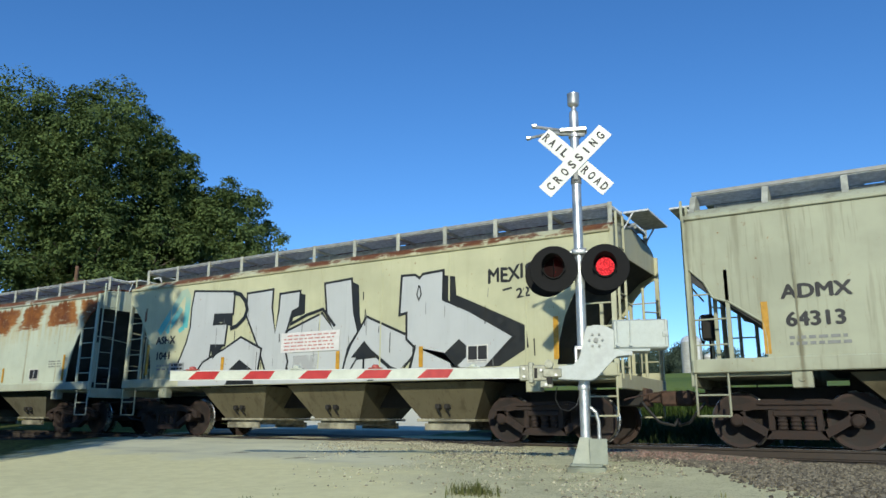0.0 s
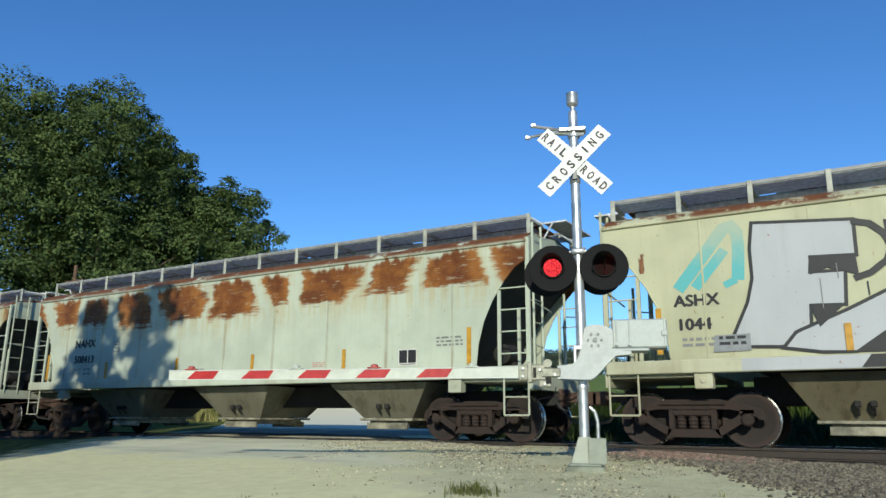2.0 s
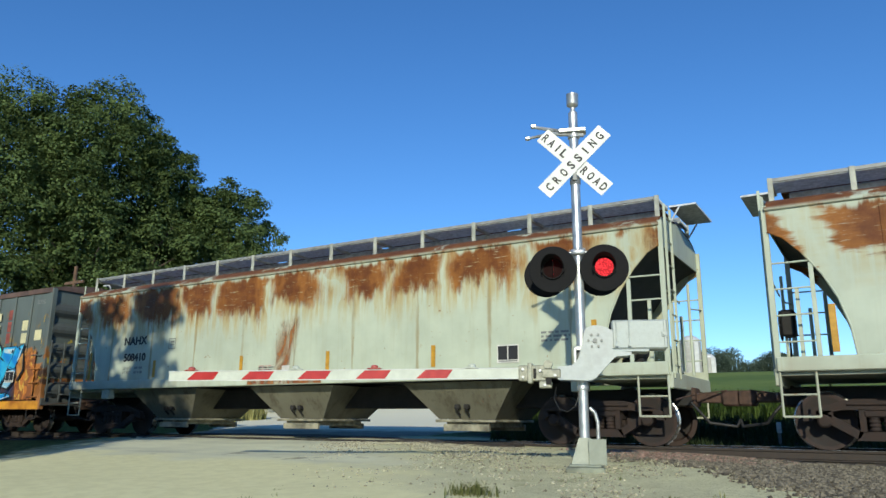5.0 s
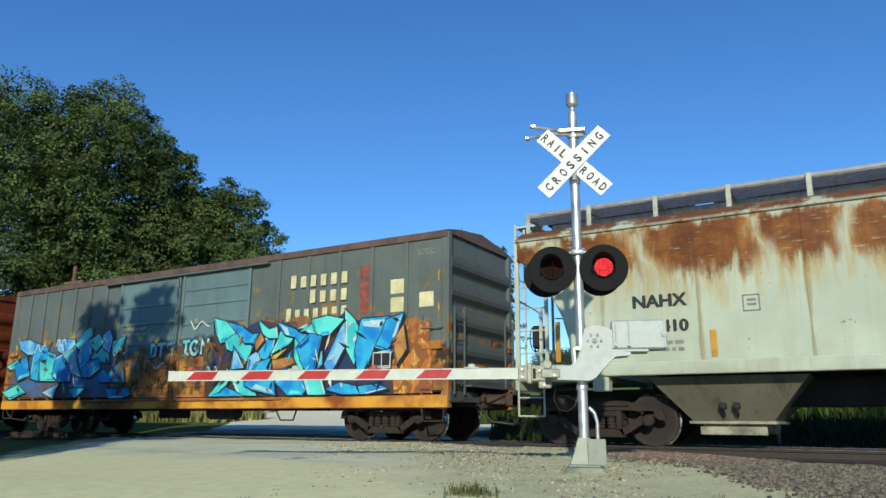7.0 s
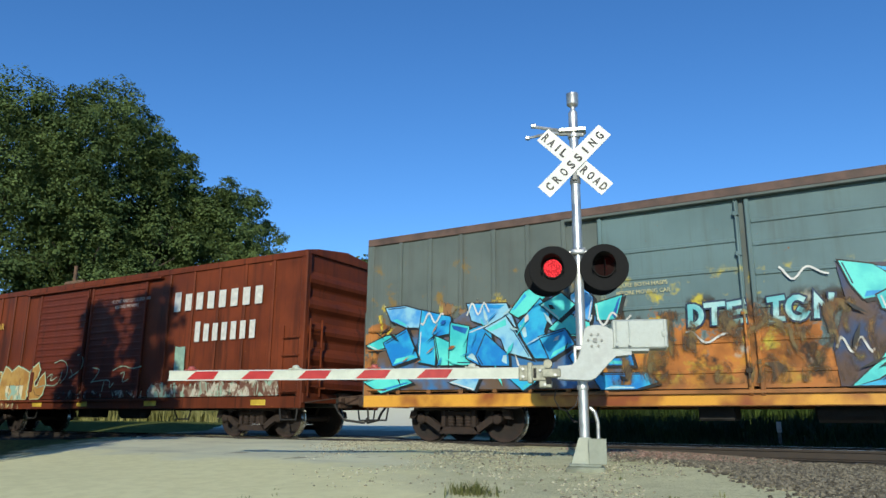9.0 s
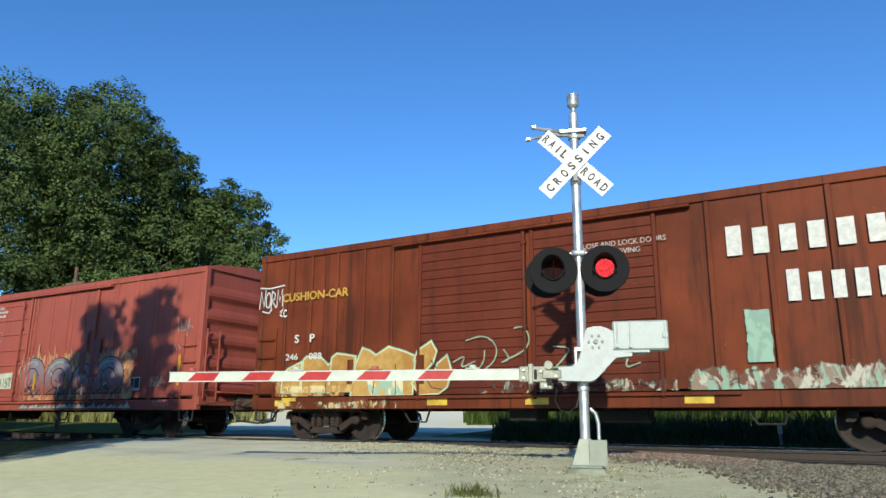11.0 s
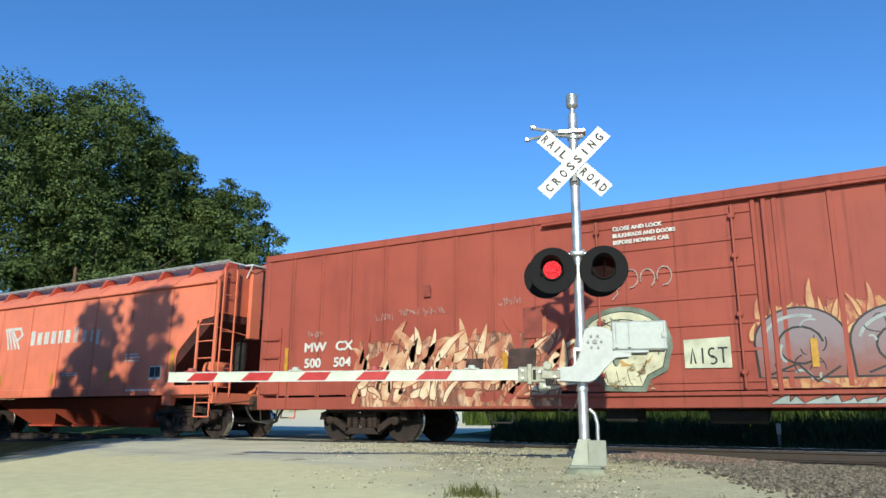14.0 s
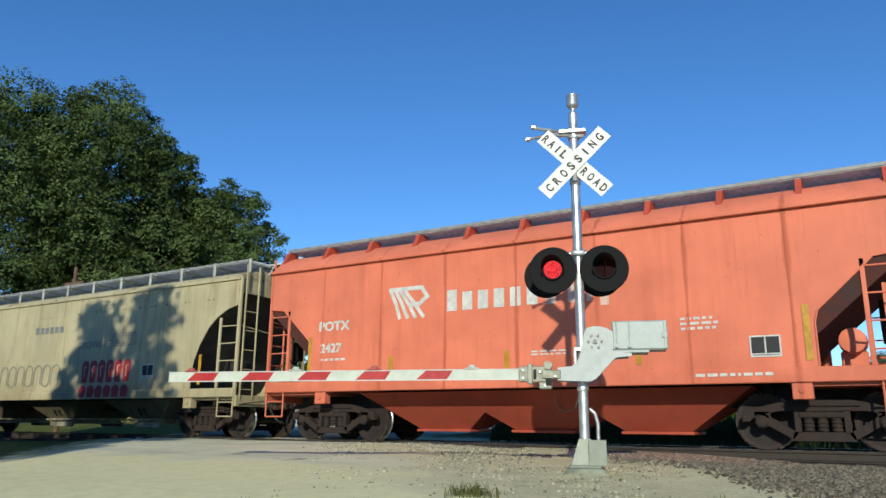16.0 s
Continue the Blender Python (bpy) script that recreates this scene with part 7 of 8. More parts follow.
    for pts in ([(.05, 3.05), (.10, 3.5), (.26, 3.1), (.30, 3.55)], arc(-e + .44, 3.27, .11, .20, 0, 360), [(.58, 3.05), (.60, 3.5), (.74, 3.42), (.72, 3.28), (.60, 3.26), (.80, 3.06)],
                [(.84, 3.06), (.86, 3.52), (.96, 3.22), (1.06, 3.54), (1.1, 3.08)], [(.2, 2.98), (.5, 2.92), (.62, 3.02)], [(.05, 3.62), (.5, 3.58), (1.15, 3.63)], [(1.0, 2.92), (1.12, 3.0), (1.02, 2.84), (1.14, 2.80)], arc(-e + 1.24, 2.88, .07, .09, 40, 320)):
        strokes(tag, [((a if a < 0 else a - e) * .72 - 2.16, b * .92 + .27) for a, b in pts], .032, ty)
    part("graffiti", tag, SPRAY_WHITE, car, "white spray tag")
    # ochre, cream and mint piece along the rear lower side
    smear(car, 2.1, e - .35, .97, 1.65, yy - .001, ((.30, .22, .16), (.58, .54, .44), (.30, .44, .34), (.16, .07, .045)), 4.4, "faded whitish and mint graffiti", cover=.8)
    smear(car, -2.0, 2.6, .97, 1.55, -w - .074, ((.12, .06, .045), (.34, .38, .29), (.50, .44, .34), (.09, .04, .03)), 8.8, "faded mint and grime along the lower doors", soft=.4, cover=.38)
    smear(car, 3.3, 3.85, 1.4, 2.35, yy - .0015, ((.34, .52, .40), (.28, .42, .34)), 6.2, "faded mint graffiti stroke", soft=.12, cover=.9)
    smear(car, -7.3, -4.7, .97, 1.75, yy, ((.56, .33, .08), (.42, .19, .06), (.62, .46, .22), (.20, .07, .03)), 9.1, "ochre graffiti along the lower side", soft=.35, cover=.8)
    smear(car, -7.2, -3.2, .70, 1.12, -w - .0388, ((.60, .50, .28), (.46, .26, .08), (.34, .42, .30), (.20, .07, .035)), 3.6, "cream and ochre spray on the sill", soft=.3, cover=.42)
    panel_a = [(-6.83, 1.08), (-6.81, 1.47), (-6.65, 1.59), (-6.26, 1.73), (-6.3, 1.07)]
    panel_b = [(-6.23, 1.09), (-6.18, 1.79), (-6.1, 1.85), (-5.68, 1.81), (-5.47, 1.64), (-5.38, 1.68), (-5.43, 1.07)]
    panel_c = [(-5.41, 1.1), (-5.35, 1.8), (-5.23, 1.88), (-4.97, 1.85), (-4.7, 1.8), (-4.8, 1.08)]
    hills = [(-4.78, .97), (-4.66, 1.66), (-4.5, 1.97), (-4.31, 1.91), (-4.14, 1.8), (-3.81, 1.97), (-3.43, 1.86), (-3.14, 1.75), (-3.2, .97)]
    hook = [(-3.14, 1.68), (-3.05, 1.86), (-2.74, 2.03), (-2.62, 1.84), (-2.70, 1.62), (-2.86, 1.48), (-2.80, 1.33), (-2.66, 1.36), (-2.56, 1.58), (-2.36, 1.72), (-2.26, 1.42), (-2.36, 1.12), (-2.55, .99), (-3.01, .97), (-3.18, 1.2), (-2.98, 1.38), (-2.98, 1.56)]
    for i, pts in enumerate((panel_a, panel_b, panel_c, hills, hook)):
        lm = Mesh()
        blot(lm, [(a, max(b, .96)) for a, b in grow(pts, .045)], yy - .0030 - .002 * i)
        lm.slot = 1
        blot(lm, [(a, max(b, .96)) for a, b in grow(pts, .02)], yy - .0034 - .002 * i)
        lm.slot = 2
        blot(lm, pts, yy - .0038 - .002 * i)
        part("graffiti_letter", lm, [SPRAY_GREEN, SPRAY_CREAM, OCHRE_FADE], car, "ochre graffiti letter with a mint edge")
    smear(car, -6.85, -4.66, 1.05, 1.29, yy - .0128, ((.74, .62, .34), (.62, .44, .16), (.48, .28, .08)), 7.5, "cream band across the ochre panels", soft=.12, cover=.85)
    part("graffiti", blot(Mesh(), [(-6.83, .86), (-6.4, .86), (-6.4, .94), (-6.83, .94)], -w - .0396), SPRAY_YELLOW, car, "yellow rectangle on the sill")
    smear(car, -4.5, -3.25, .97, 1.55, yy - .0130, ((.80, .70, .46), (.62, .42, .16), (.34, .52, .42)), 5.5, "cream highlights on the ochre letters", soft=.2, cover=.75)
    brown = plain("brown_outline_spray", (.09, .05, .03), .6, 0, .2, 5, 0)
    patch = Mesh()
    for a, b, c, d in ((-3.10, -2.90, 1.18, 1.78), (-4.91, -4.75, 1.22, 1.75)):
        blot(patch, [(a, c), (b, c), (b, d), (a, d)], yy - .0136)
    part("graffiti", patch, OXIDE_F, car, "brown touch-up over the graffiti")
    lines = Mesh()
    for pts in ([(-2.86, 1.30), (-2.70, 1.10), (-2.45, 1.06)], [(-2.74, 1.66), (-2.6, 1.50)], [(-4.2, .99), (-4.14, 1.5)], [(-3.6, 1.0), (-3.62, 1.6)], [(-5.5, 1.0), (-5.5, 1.4)]):
        strokes(lines, pts, .022, yy - .0140)
    part("graffiti", lines, brown, car, "thin brown letter lines")
    dg = Mesh()
    for pts in ([(-.83, 2.21), (-.62, 2.24), (-.5, 2.02), (-.56, 1.81), (-.8, 1.68), (-1.02, 1.60)], [(-1.06, 1.80), (-.92, 1.62), (-1.1, 1.56)], [(-1.9, 2.02), (-1.5, 2.12), (-1.2, 1.9), (-1.24, 1.6), (-1.5, 1.42)], [(.9, 1.72), (1.3, 1.86), (1.7, 1.74), (2.1, 1.80)], [(-.02, 1.82), (.32, 1.78), (.22, 1.63), (.0, 1.42)],
                [(-.05, 1.42), (.4, 1.46), (.83, 1.47), (.80, 1.21), (.98, 1.38)], [(.55, 1.42), (.50, 1.16)], [(1.24, 1.62), (1.46, 1.70), (1.30, 1.36), (1.60, 1.46)], [(-2.67, 1.30), (-2.25, 1.39), (-1.75, 1.33), (-1.5, 1.56), (-1.48, 1.8)],
                [(-2.2, 1.6), (-1.9, 1.74), (-2.05, 1.46), (-1.7, 1.6)]):
        strokes(dg, rounded(pts), .032, -w - .076)
    part("graffiti", dg, plain("faded_green_spray", (.32, .40, .29), .6, 0, .2, 5, 0), car, "faded green arcs sprayed on the doors")
    for x in (e - 1.3, e - 5.2, -2.6, -e + .95, -.4):
        part("sill_mark", blot(Mesh(), [(x - .24, .75), (x + .24, .75), (x + .24, .88), (x - .24, .88)], -w - .0385), SPRAY_YELLOW, car, "yellow sill mark")
    # red oxide boxcar
    F, R = -91.78, -110.88
    e = (F - R) / 2
    posts = []
    doors = [{"x": (e - 7.75, e - 4.42), "ribs": (), "label": "plain red plug door", "bars": ()},
             {"x": (e - 11.1, e - 7.8), "ribs": (1.12, 1.62, 2.08, 2.55, 3.05, 3.52, 3.98), "label": "red ribbed plug door with lock rods", "bars": (e - 8.2, e - 10.6)}]
    car, e, w = boxcar("boxcar", F, R, OXIDE_G, "red oxide boxcar with cream and grey graffiti along the lower side", 2.0, 1.65, (2.6, 2.8), doors, posts, OXIDE_G, OXIDE_G)
    for x in [e - .9 * i - .95 for i in range(4)] + [-e + .9 * i + .9 for i in range(8)]:
        riv = Mesh().box(x - .06, x + .06, -w - .026, -w, .95, 4.24, .012)
        for k in range(20):
            riv.box(x - .014, x + .014, -w - .031, -w - .025, 1.05 + k * .16, 1.08 + k * .16)
        part("panel_seam", riv, OXIDE_G, car, "riveted panel seam")
    for k in range(4):
        x = e - 4.62 - .83 * (k + .5)
        part("panel_seam", Mesh().box(x - .04, x + .04, -w - .055, -w - .03, 1.0, 4.15, .008), OXIDE_G, car)
    yy = -w - .035
    t = side_text("MW", -e + 1.38, 1.98, .21, yy, .010, 1.25)
    side_text("CX", -e + 2.30, 1.98, .21, yy, .010, 1.2, t)
    side_text("500", -e + 1.40, 1.62, .21, yy, .010, 1.15, t)
    side_text("504", -e + 2.26, 1.62, .21, yy, .010, 1.15, t)
    small_print(t, -e + 1.45, 1.42, yy, 2, .8, .035, 5)
    marks(car, small_print(Mesh(), 7.72, 1.52, yy, 6, .52, .024, 6), FADED_WHITE)
    marks(car, t, LETTER_WHITE, "white slanted lettering")
    t = side_text("CLOSE AND LOCK", e - 10.3, 3.90, .075, -w - .06, .005, 1.05)
    side_text("BULKHEADS AND DOORS", e - 10.3, 3.77, .075, -w - .06, .005, .95, t)
    side_text("BEFORE MOVING CAR", e - 10.3, 3.64, .075, -w - .06, .005, 1.0, t)
    marks(car, t, LETTER_WHITE, "small white lettering")
    umber = plain("brown_black_spray", (.07, .04, .03), .5, 0, .2, 4, 0)
    smear(car, -6.75, -1.65, .73, 2.35, -w - .038, ((.62, .32, .18), (.72, .46, .27), (.56, .24, .13), (.80, .60, .40), (.46, .15, .09), (.20, .09, .06)), 12.3, "peach and cream flame graffiti", scale=(1.5, 1.5, .8), soft=.35, cover=1.0, warp=1.5, blur=.12)
    ember = plain("dark_ember_spray", (.20, .065, .04), .5, 0, .2, 4, 0)
    rnd = random.Random(12)
    tongues = [blend("peach_flame_spray", (.46, .15, .08), (.72, .46, .27), 2.5), blend("cream_flame_spray", (.66, .40, .22), (.84, .70, .48), 3.0), umber, OXIDE_G]
    def swoosh(x, z, ln, wd, a0, turn, y, mats, label):
        """A tapered curved stroke with a dark edge."""
        p, left, right, n = Vector((x, z)), [], [], 9
        for k in range(n + 1):
            a = a0 + turn * k / n
            d, t = Vector((math.cos(a), math.sin(a))), k / n
            half = wd * (1 - t) ** .7 * (.45 + .55 * min(1, t * 4))
            left.append(p + Vector((-d.y, d.x)) * half)
            right.append(p - Vector((-d.y, d.x)) * half)
            p = p + d * ln / n
        pts = [(q.x, max(q.y, .74)) for q in right + left[::-1][1:]]
        m = Mesh()
        blot(m, [(a, max(b, .73)) for a, b in grow(pts, .022)], y)
        m.slot = 1
        blot(m, pts, y - .0001)
        part("flame_tongue", m, mats, car, label)
    for i in range(84):
        u = (i * .618034) % 1
        x, z = -6.7 + 4.9 * u, .8 + 1.05 * ((i * .7548777) % 1)
        up = rnd.uniform(.9, 1.7) if rnd.random() < .7 else rnd.uniform(-.2, .6)
        swoosh(x, z, rnd.uniform(.40, .90), rnd.uniform(.06, .15), up, rnd.uniform(-1.3, 1.3), -w - .0384 - .0003 * (i % 7), [(ember, OXIDE_G, tongues[0], OXIDE_G)[i % 4], tongues[(0, 1, 0, 1, 1, 3, 0, 1)[i % 8]]], "peach and cream sprayed flame tongue")
    curls = Mesh()
    for a, b, c, d in ((-2.96, -2.36, 1.38, 1.82), (-3.9, -3.5, 1.36, 1.66)):
        blot(curls, [(a, c), (b, c + .02), (b + .02, d), (a + .03, d)], -w - .0412)
    part("graffiti", curls, umber, car, "dark painted-out patches")
    curls = Mesh()
    for i in range(34):
        x, z = -6.4 + 4.4 * ((i * .618034) % 1), rnd.uniform(.9, 1.9)
        a0 = rnd.uniform(0, 360)
        strokes(curls, arc(x, z, rnd.uniform(.1, .28), rnd.uniform(.12, .34), a0, a0 + rnd.uniform(60, 130), 8), rnd.uniform(.012, .034), -w - .0408)
    part("graffiti", curls, ember, car, "dark flame outlines")
    redder = plain("darker_red_patch", (.30, .062, .04), .6, 0, .15, 4, 0)
    for x0, x1, z0, z1 in ((e - 4.98, e - 4.72, 1.7, 2.95), (e - 4.5, e - 4.1, 1.6, 2.7), (-2.6, -2.2, 2.0, 2.6), (-4.9, -4.72, 3.0, 3.25)):
        part("repaint_patch", blot(Mesh(), [(x0, z0), (x1, z0), (x1, z1), (x0, z1)], -w - .07), redder, car, "darker red touch-up patch")
    yd = -w - .062
    # pale skull-like head with a green-grey edge
    sk, so, edge = Mesh(), Mesh(), Mesh()
    head = arc(-.68, 1.78, .80, .60, -20, 200, 16) + [(-1.38, 1.36), (-1.05, 1.22), (-.98, 1.08), (-.35, 1.06), (-.25, 1.25), (.02, 1.38)]
    blot(edge, grow(head, .10), yd)
    blot(so, grow(head, .016), yd - .001)
    blot(sk, head, yd - .002)
    for x, z, rx, rz in ((-1.12, 1.80, .15, .18), (-.52, 1.78, .17, .17), (-.80, 1.52, .06, .11)):
        blot(so, blob(x, z, rx, rz, 14, .1, 4), yd - .003)
        blot(edge, blob(x + .02, z - .02, rx * .82, rz * .80, 12, .1, 5), yd - .004)
    for pts in ([(-1.3, 1.5), (-1.12, 1.38), (-1.0, 1.2)], [(-.25, 1.5), (-.3, 1.35), (-.42, 1.22)], [(-1.0, 2.2), (-.8, 2.1), (-.7, 2.25)], [(-.1, 1.7), (.0, 1.9), (-.1, 2.05)], [(-1.4, 1.9), (-1.3, 2.0), (-1.32, 2.12)]):
        strokes(so, pts, .018, yd - .003)
    for i in range(4):
        strokes(so, [(-1.0 + .2 * i, 1.32), (-.96 + .2 * i, 1.12)], .012, yd - .003)
    strokes(so, arc(-.68, 1.82, .55, .42, 160, 60), .02, yd - .003)
    strokes(so, arc(-.30, 1.80, .30, .40, 80, -30), .02, yd - .003)
    yel = Mesh()
    blot(yel, arc(-.45, 1.72, .34, .30, 200, 340, 7) + [(-.2, 1.45), (-.7, 1.4)], yd - .0025)
    part("graffiti", edge, plain("green_grey_spray", (.20, .25, .19), .6, 0, .25, 3, 0), car, "green-grey graffiti edge")
    part("graffiti", so, SPRAY_BLACK, car, "black graffiti outlines")
    part("graffiti", sk, plain("bone_spray", (.70, .68, .47), .5, 0, .14, 3, 0), car, "pale bone-coloured graffiti head")
    part("graffiti", yel, SPRAY_OCHRE, car, "ochre graffiti shade")
    smear(car, -1.75, .35, 1.0, 2.55, yd - .006, ((.24, .28, .20), (.66, .62, .42), (.34, .20, .08), (.50, .42, .18), (.12, .10, .07)), 21.3, "green and ochre overspray on the pale head", scale=(2.6, 2.6, 2.2), soft=.3, cover=.18)
    tb, tw = Mesh(), Mesh()
    blot(tb, [(.40, 1.34), (1.16, 1.33), (1.16, 1.84), (.40, 1.82)], yd - .002)
    for pts in ([(.5, 1.42), (.54, 1.66), (.58, 1.42)], [(.70, 1.66), (.70, 1.42)], arc(.86, 1.59, .06, .07, 60, 270, 6) + arc(.86, 1.46, .06, .06, 90, -120, 6), [(.96, 1.66), (1.1, 1.66)], [(1.03, 1.66), (1.03, 1.42)]):
        strokes(tw, pts, .03, yd - .004)
    part("graffiti", tb, SPRAY_PALE, car, "pale tag block")
    part("graffiti", tw, SPRAY_BLACK, car, "black tag strokes")
    # mauve bubble letters under an ochre halo
    smear(car, 1.45, 7.3, .98, 2.62, yd + .012, ((.52, .22, .10), (.60, .36, .16), (.40, .12, .08)), 7.9, "ochre halo behind the graffiti", soft=.4, cover=.85)
    strand = [OXIDE_G, blend("ochre_strand_spray", (.50, .20, .09), (.66, .42, .18), 2.5)]
    rnd = random.Random(31)
    for i in range(34):
        swoosh(1.5 + 5.2 * ((i * .618034) % 1), rnd.uniform(1.75, 2.2), rnd.uniform(.28, .55), rnd.uniform(.03, .07), rnd.uniform(1.0, 2.0), rnd.uniform(-1.2, 1.2), yd + .0105 - .0003 * (i % 6), strand, "ochre strand above the letters")
    mauve = fading("mauve_grey_fade", (.27, .215, .235), (.27, .085, .062), 1.95, 1.15)
    pale = plain("pale_cyan_spray", (.36, .42, .40), .5, 0, .12, 4, 0)
    for i, (x0, x1, top) in enumerate(((1.55, 2.86, 2.24), (4.3, 5.25, 1.98), (2.92, 4.24, 2.20), (5.3, 6.6, 2.14))):
        cx, hw = (x0 + x1) / 2, (x1 - x0) / 2
        dome = [(x0 + .04, 1.16)] + arc(cx, top - hw * .8, hw, hw * .8, 180, 0, 14) + [(x1 - .06, 1.16)]
        lm = Mesh()
        blot(lm, grow(dome, .032), yd + .008 - .002 * i)
        lm.slot = 1
        blot(lm, dome, yd + .0074 - .002 * i)
        lm.slot = 0
        strokes(lm, arc(cx, top - hw * .9, hw * .5, hw * .45, 10, 300, 12), .035, yd + .0068 - .002 * i)
        strokes(lm, [(cx - hw * .7, 1.2), (cx - hw * .1, 1.36), (cx + hw * .3, 1.08), (cx + hw * .8, 1.3)], .035, yd + .0068 - .002 * i)
        rnd = random.Random(60 + i)
        for k in range(7):
            a0, xx, zz = rnd.uniform(0, 360), cx + rnd.uniform(-.6, .6) * hw, rnd.uniform(1.1, top - .25)
            strokes(lm, arc(xx, zz, rnd.uniform(.06, .2), rnd.uniform(.08, .26), a0, a0 + rnd.uniform(70, 200), 7), rnd.uniform(.012, .024), yd + .0066 - .002 * i)
        lm.slot = 2
        for k in range(4):
            a0, xx, zz = rnd.uniform(0, 360), cx + rnd.uniform(-.6, .6) * hw, rnd.uniform(1.05, top - .3)
            strokes(lm, arc(xx, zz, rnd.uniform(.06, .16), rnd.uniform(.08, .2), a0, a0 + rnd.uniform(60, 130), 6), rnd.uniform(.02, .045), yd + .0064 - .002 * i)
        strokes(lm, arc(cx, top - hw * .85, hw * .84, hw * .68, 165, 70, 9), .05, yd + .0069 - .002 * i)
        part("graffiti_letter", lm, [SPRAY_BLACK, mauve, pale], car, "mauve grey bubble letter with dark outlines")
    low, lowk = Mesh(), Mesh()
    rnd = random.Random(44)
    for i in range(22):
        x, h = 1.7 + 5.2 * i / 22, rnd.uniform(.08, .24)
        pts = [(x, .74), (x + rnd.uniform(.08, .2), .74 + h * .6), (x + rnd.uniform(.1, .3), .74 + h), (x + rnd.uniform(.24, .36), .74)]
        blot(lowk, grow(pts, .016), -w - .0385 - .0004 * (i % 2))
        blot(low, pts, -w - .0392 - .0004 * (i % 2))
    part("graffiti", lowk, SPRAY_BLACK, car, "dark edges of the sill graffiti")
    part("graffiti", low, pale, car, "pale mint graffiti along the sill")
    wt = Mesh()
    for i, (x, z) in enumerate(((-6.15, 2.55), (-5.5, 2.62), (-4.9, 2.6), (-3.1, 2.68), (8.75, 2.7), (-8.1, 2.3))):
        scribble(wt, x, z, .16, 7, .013, -w - .032, i)
    for i in range(4):
        strokes(wt, arc(-.75 + .30 * i, 2.96 + .02 * (i % 2), .13, .17, 200, -60 - 40 * (i % 2), 9), .022, -w - .07)
    strokes(wt, [(-.98, 2.98), (-1.05, 3.12), (-.85, 3.16), (-.70, 2.72), (-.80, 2.62)], .022, -w - .07)
    for pts in ([(8.62, 3.08), (8.66, 2.74), (8.72, 2.68)], [(8.76, 2.98), (8.80, 2.70), (8.90, 2.72), (8.92, 2.96)], [(8.96, 2.98), (9.0, 2.82), (9.08, 3.02)], [(9.08, 3.02), (9.02, 2.56)],
                [(8.52, 2.22), (8.60, 2.38), (8.66, 2.22)], [(8.72, 2.36), (8.80, 2.24)]):
        strokes(wt, pts, .022, -w - .032)
    for i in range(5):
        strokes(wt, arc(7.95 + .13 * i, .85, .05, .07, 200, -70 - 60 * (i % 2), 7), .016, -w - .0392)
    part("graffiti", wt, FADED_WHITE, car, "thin white scribbles")
    reflectors(car, [-e + .85, e - .72], 1.3, 2.1, yy)
    reflectors(car, [-3.0, 2.4, 4.0], 1.3, 1.75, -w - .07)
    acl_plate(car, 7.08, 1.38, yy)
    # orange-red hopper
    car, e, w = hopper("hopper_car", -112.50, -125.48, ORANGE, ORANGE, "orange-red covered hopper with white emblem and red walkway brackets", "angle", 1.65, 1.15, (1.40, 1.62), 1.06, 1.30, ORANGE_DARK, .08, BAY_RED, cut=[(0, 3.02), (.42, 2.97), (1.27, 2.18), (1.32, 2.0), (1.32, 1.30)], slope=[(.02, 3.95), (.02, 2.93), (1.33, 1.78), (1.95, 1.10)], pitch=2.30)
    y = -w - .009
    bl = Mesh()
    for i in range(4):
        strokes(bl, [(-3.0 + i * .13, 3.2 - i * .02), (-2.85 + i * .15, 2.9), (-2.75 + i * .2, 2.58)], .085, y)
    strokes(bl, [(-3.0, 3.2), (-2.2, 3.2), (-2.05, 3.0), (-2.25, 2.85), (-2.45, 2.85)], .09, y)
    part("emblem", bl, LETTER_WHITE, car, "white striped emblem")
    block_word(car, -1.63, .52, 2.64, .44, 6, y, .36, LETTER_WHITE, "white block lettering shape")
    for i, (x, ln, hh) in enumerate(((.62, .40, .46), (1.07, .30, .34), (1.44, .18, .34), (1.70, .30, .34))):
        part("name_block", blot(Mesh(), [(x, 2.62 - .1 * (i == 3)), (x + ln * .55, 2.62 - .1 * (i == 3)), (x + ln * .55, 2.62 + hh), (x, 2.62 + hh)], y), LETTER_THIN, car, "pale lettering shape")
    t = side_text("POTX", -4.97, 2.42, .21, y, .011, 1.14)
    side_text("2427", -4.91, 1.93, .20, y, .011, 1.1, t)
    small_print(t, -4.9, 1.74, y, 1, .8, .05, 3)
    small_print(t, 3.1, 2.15, y, 3, .62, .045, 4)
    small_print(t, .3, 1.72, y, 2, .7, .03, 5)
    small_print(t, 3.3, 1.18, y - .03, 1, 1.2, .05, 6)
    marks(car, t, LETTER_WHITE, "white stencilled lettering")
    for k in (-1, 1):
        part("corner_column", Mesh().box(*sorted((k * (e + .01), k * (e + .14))), -.50, -.12, 2.55, 4.42, .015), ORANGE, car, "boxed column up the end wall")
        gus = Mesh().prism([(-.62, 4.34), (-.45, 4.30), (.10, 4.60), (.72, 4.62), (.72, 4.68), (.05, 4.68)], "x", *sorted((k * (e + .04), k * (e + .16))))
        part("walkway_gusset", gus, ORANGE, car, "bent bracket under the roof walkway")
        for yp, top in ((.66, 3.05), (1.38, 4.3)):
            part("end_post", Mesh().box(*sorted((k * (e + .02), k * (e + .09))), yp - .035, yp + .035, 1.1, top, .008), ORANGE, car, "upright end post")
        pr = Mesh()
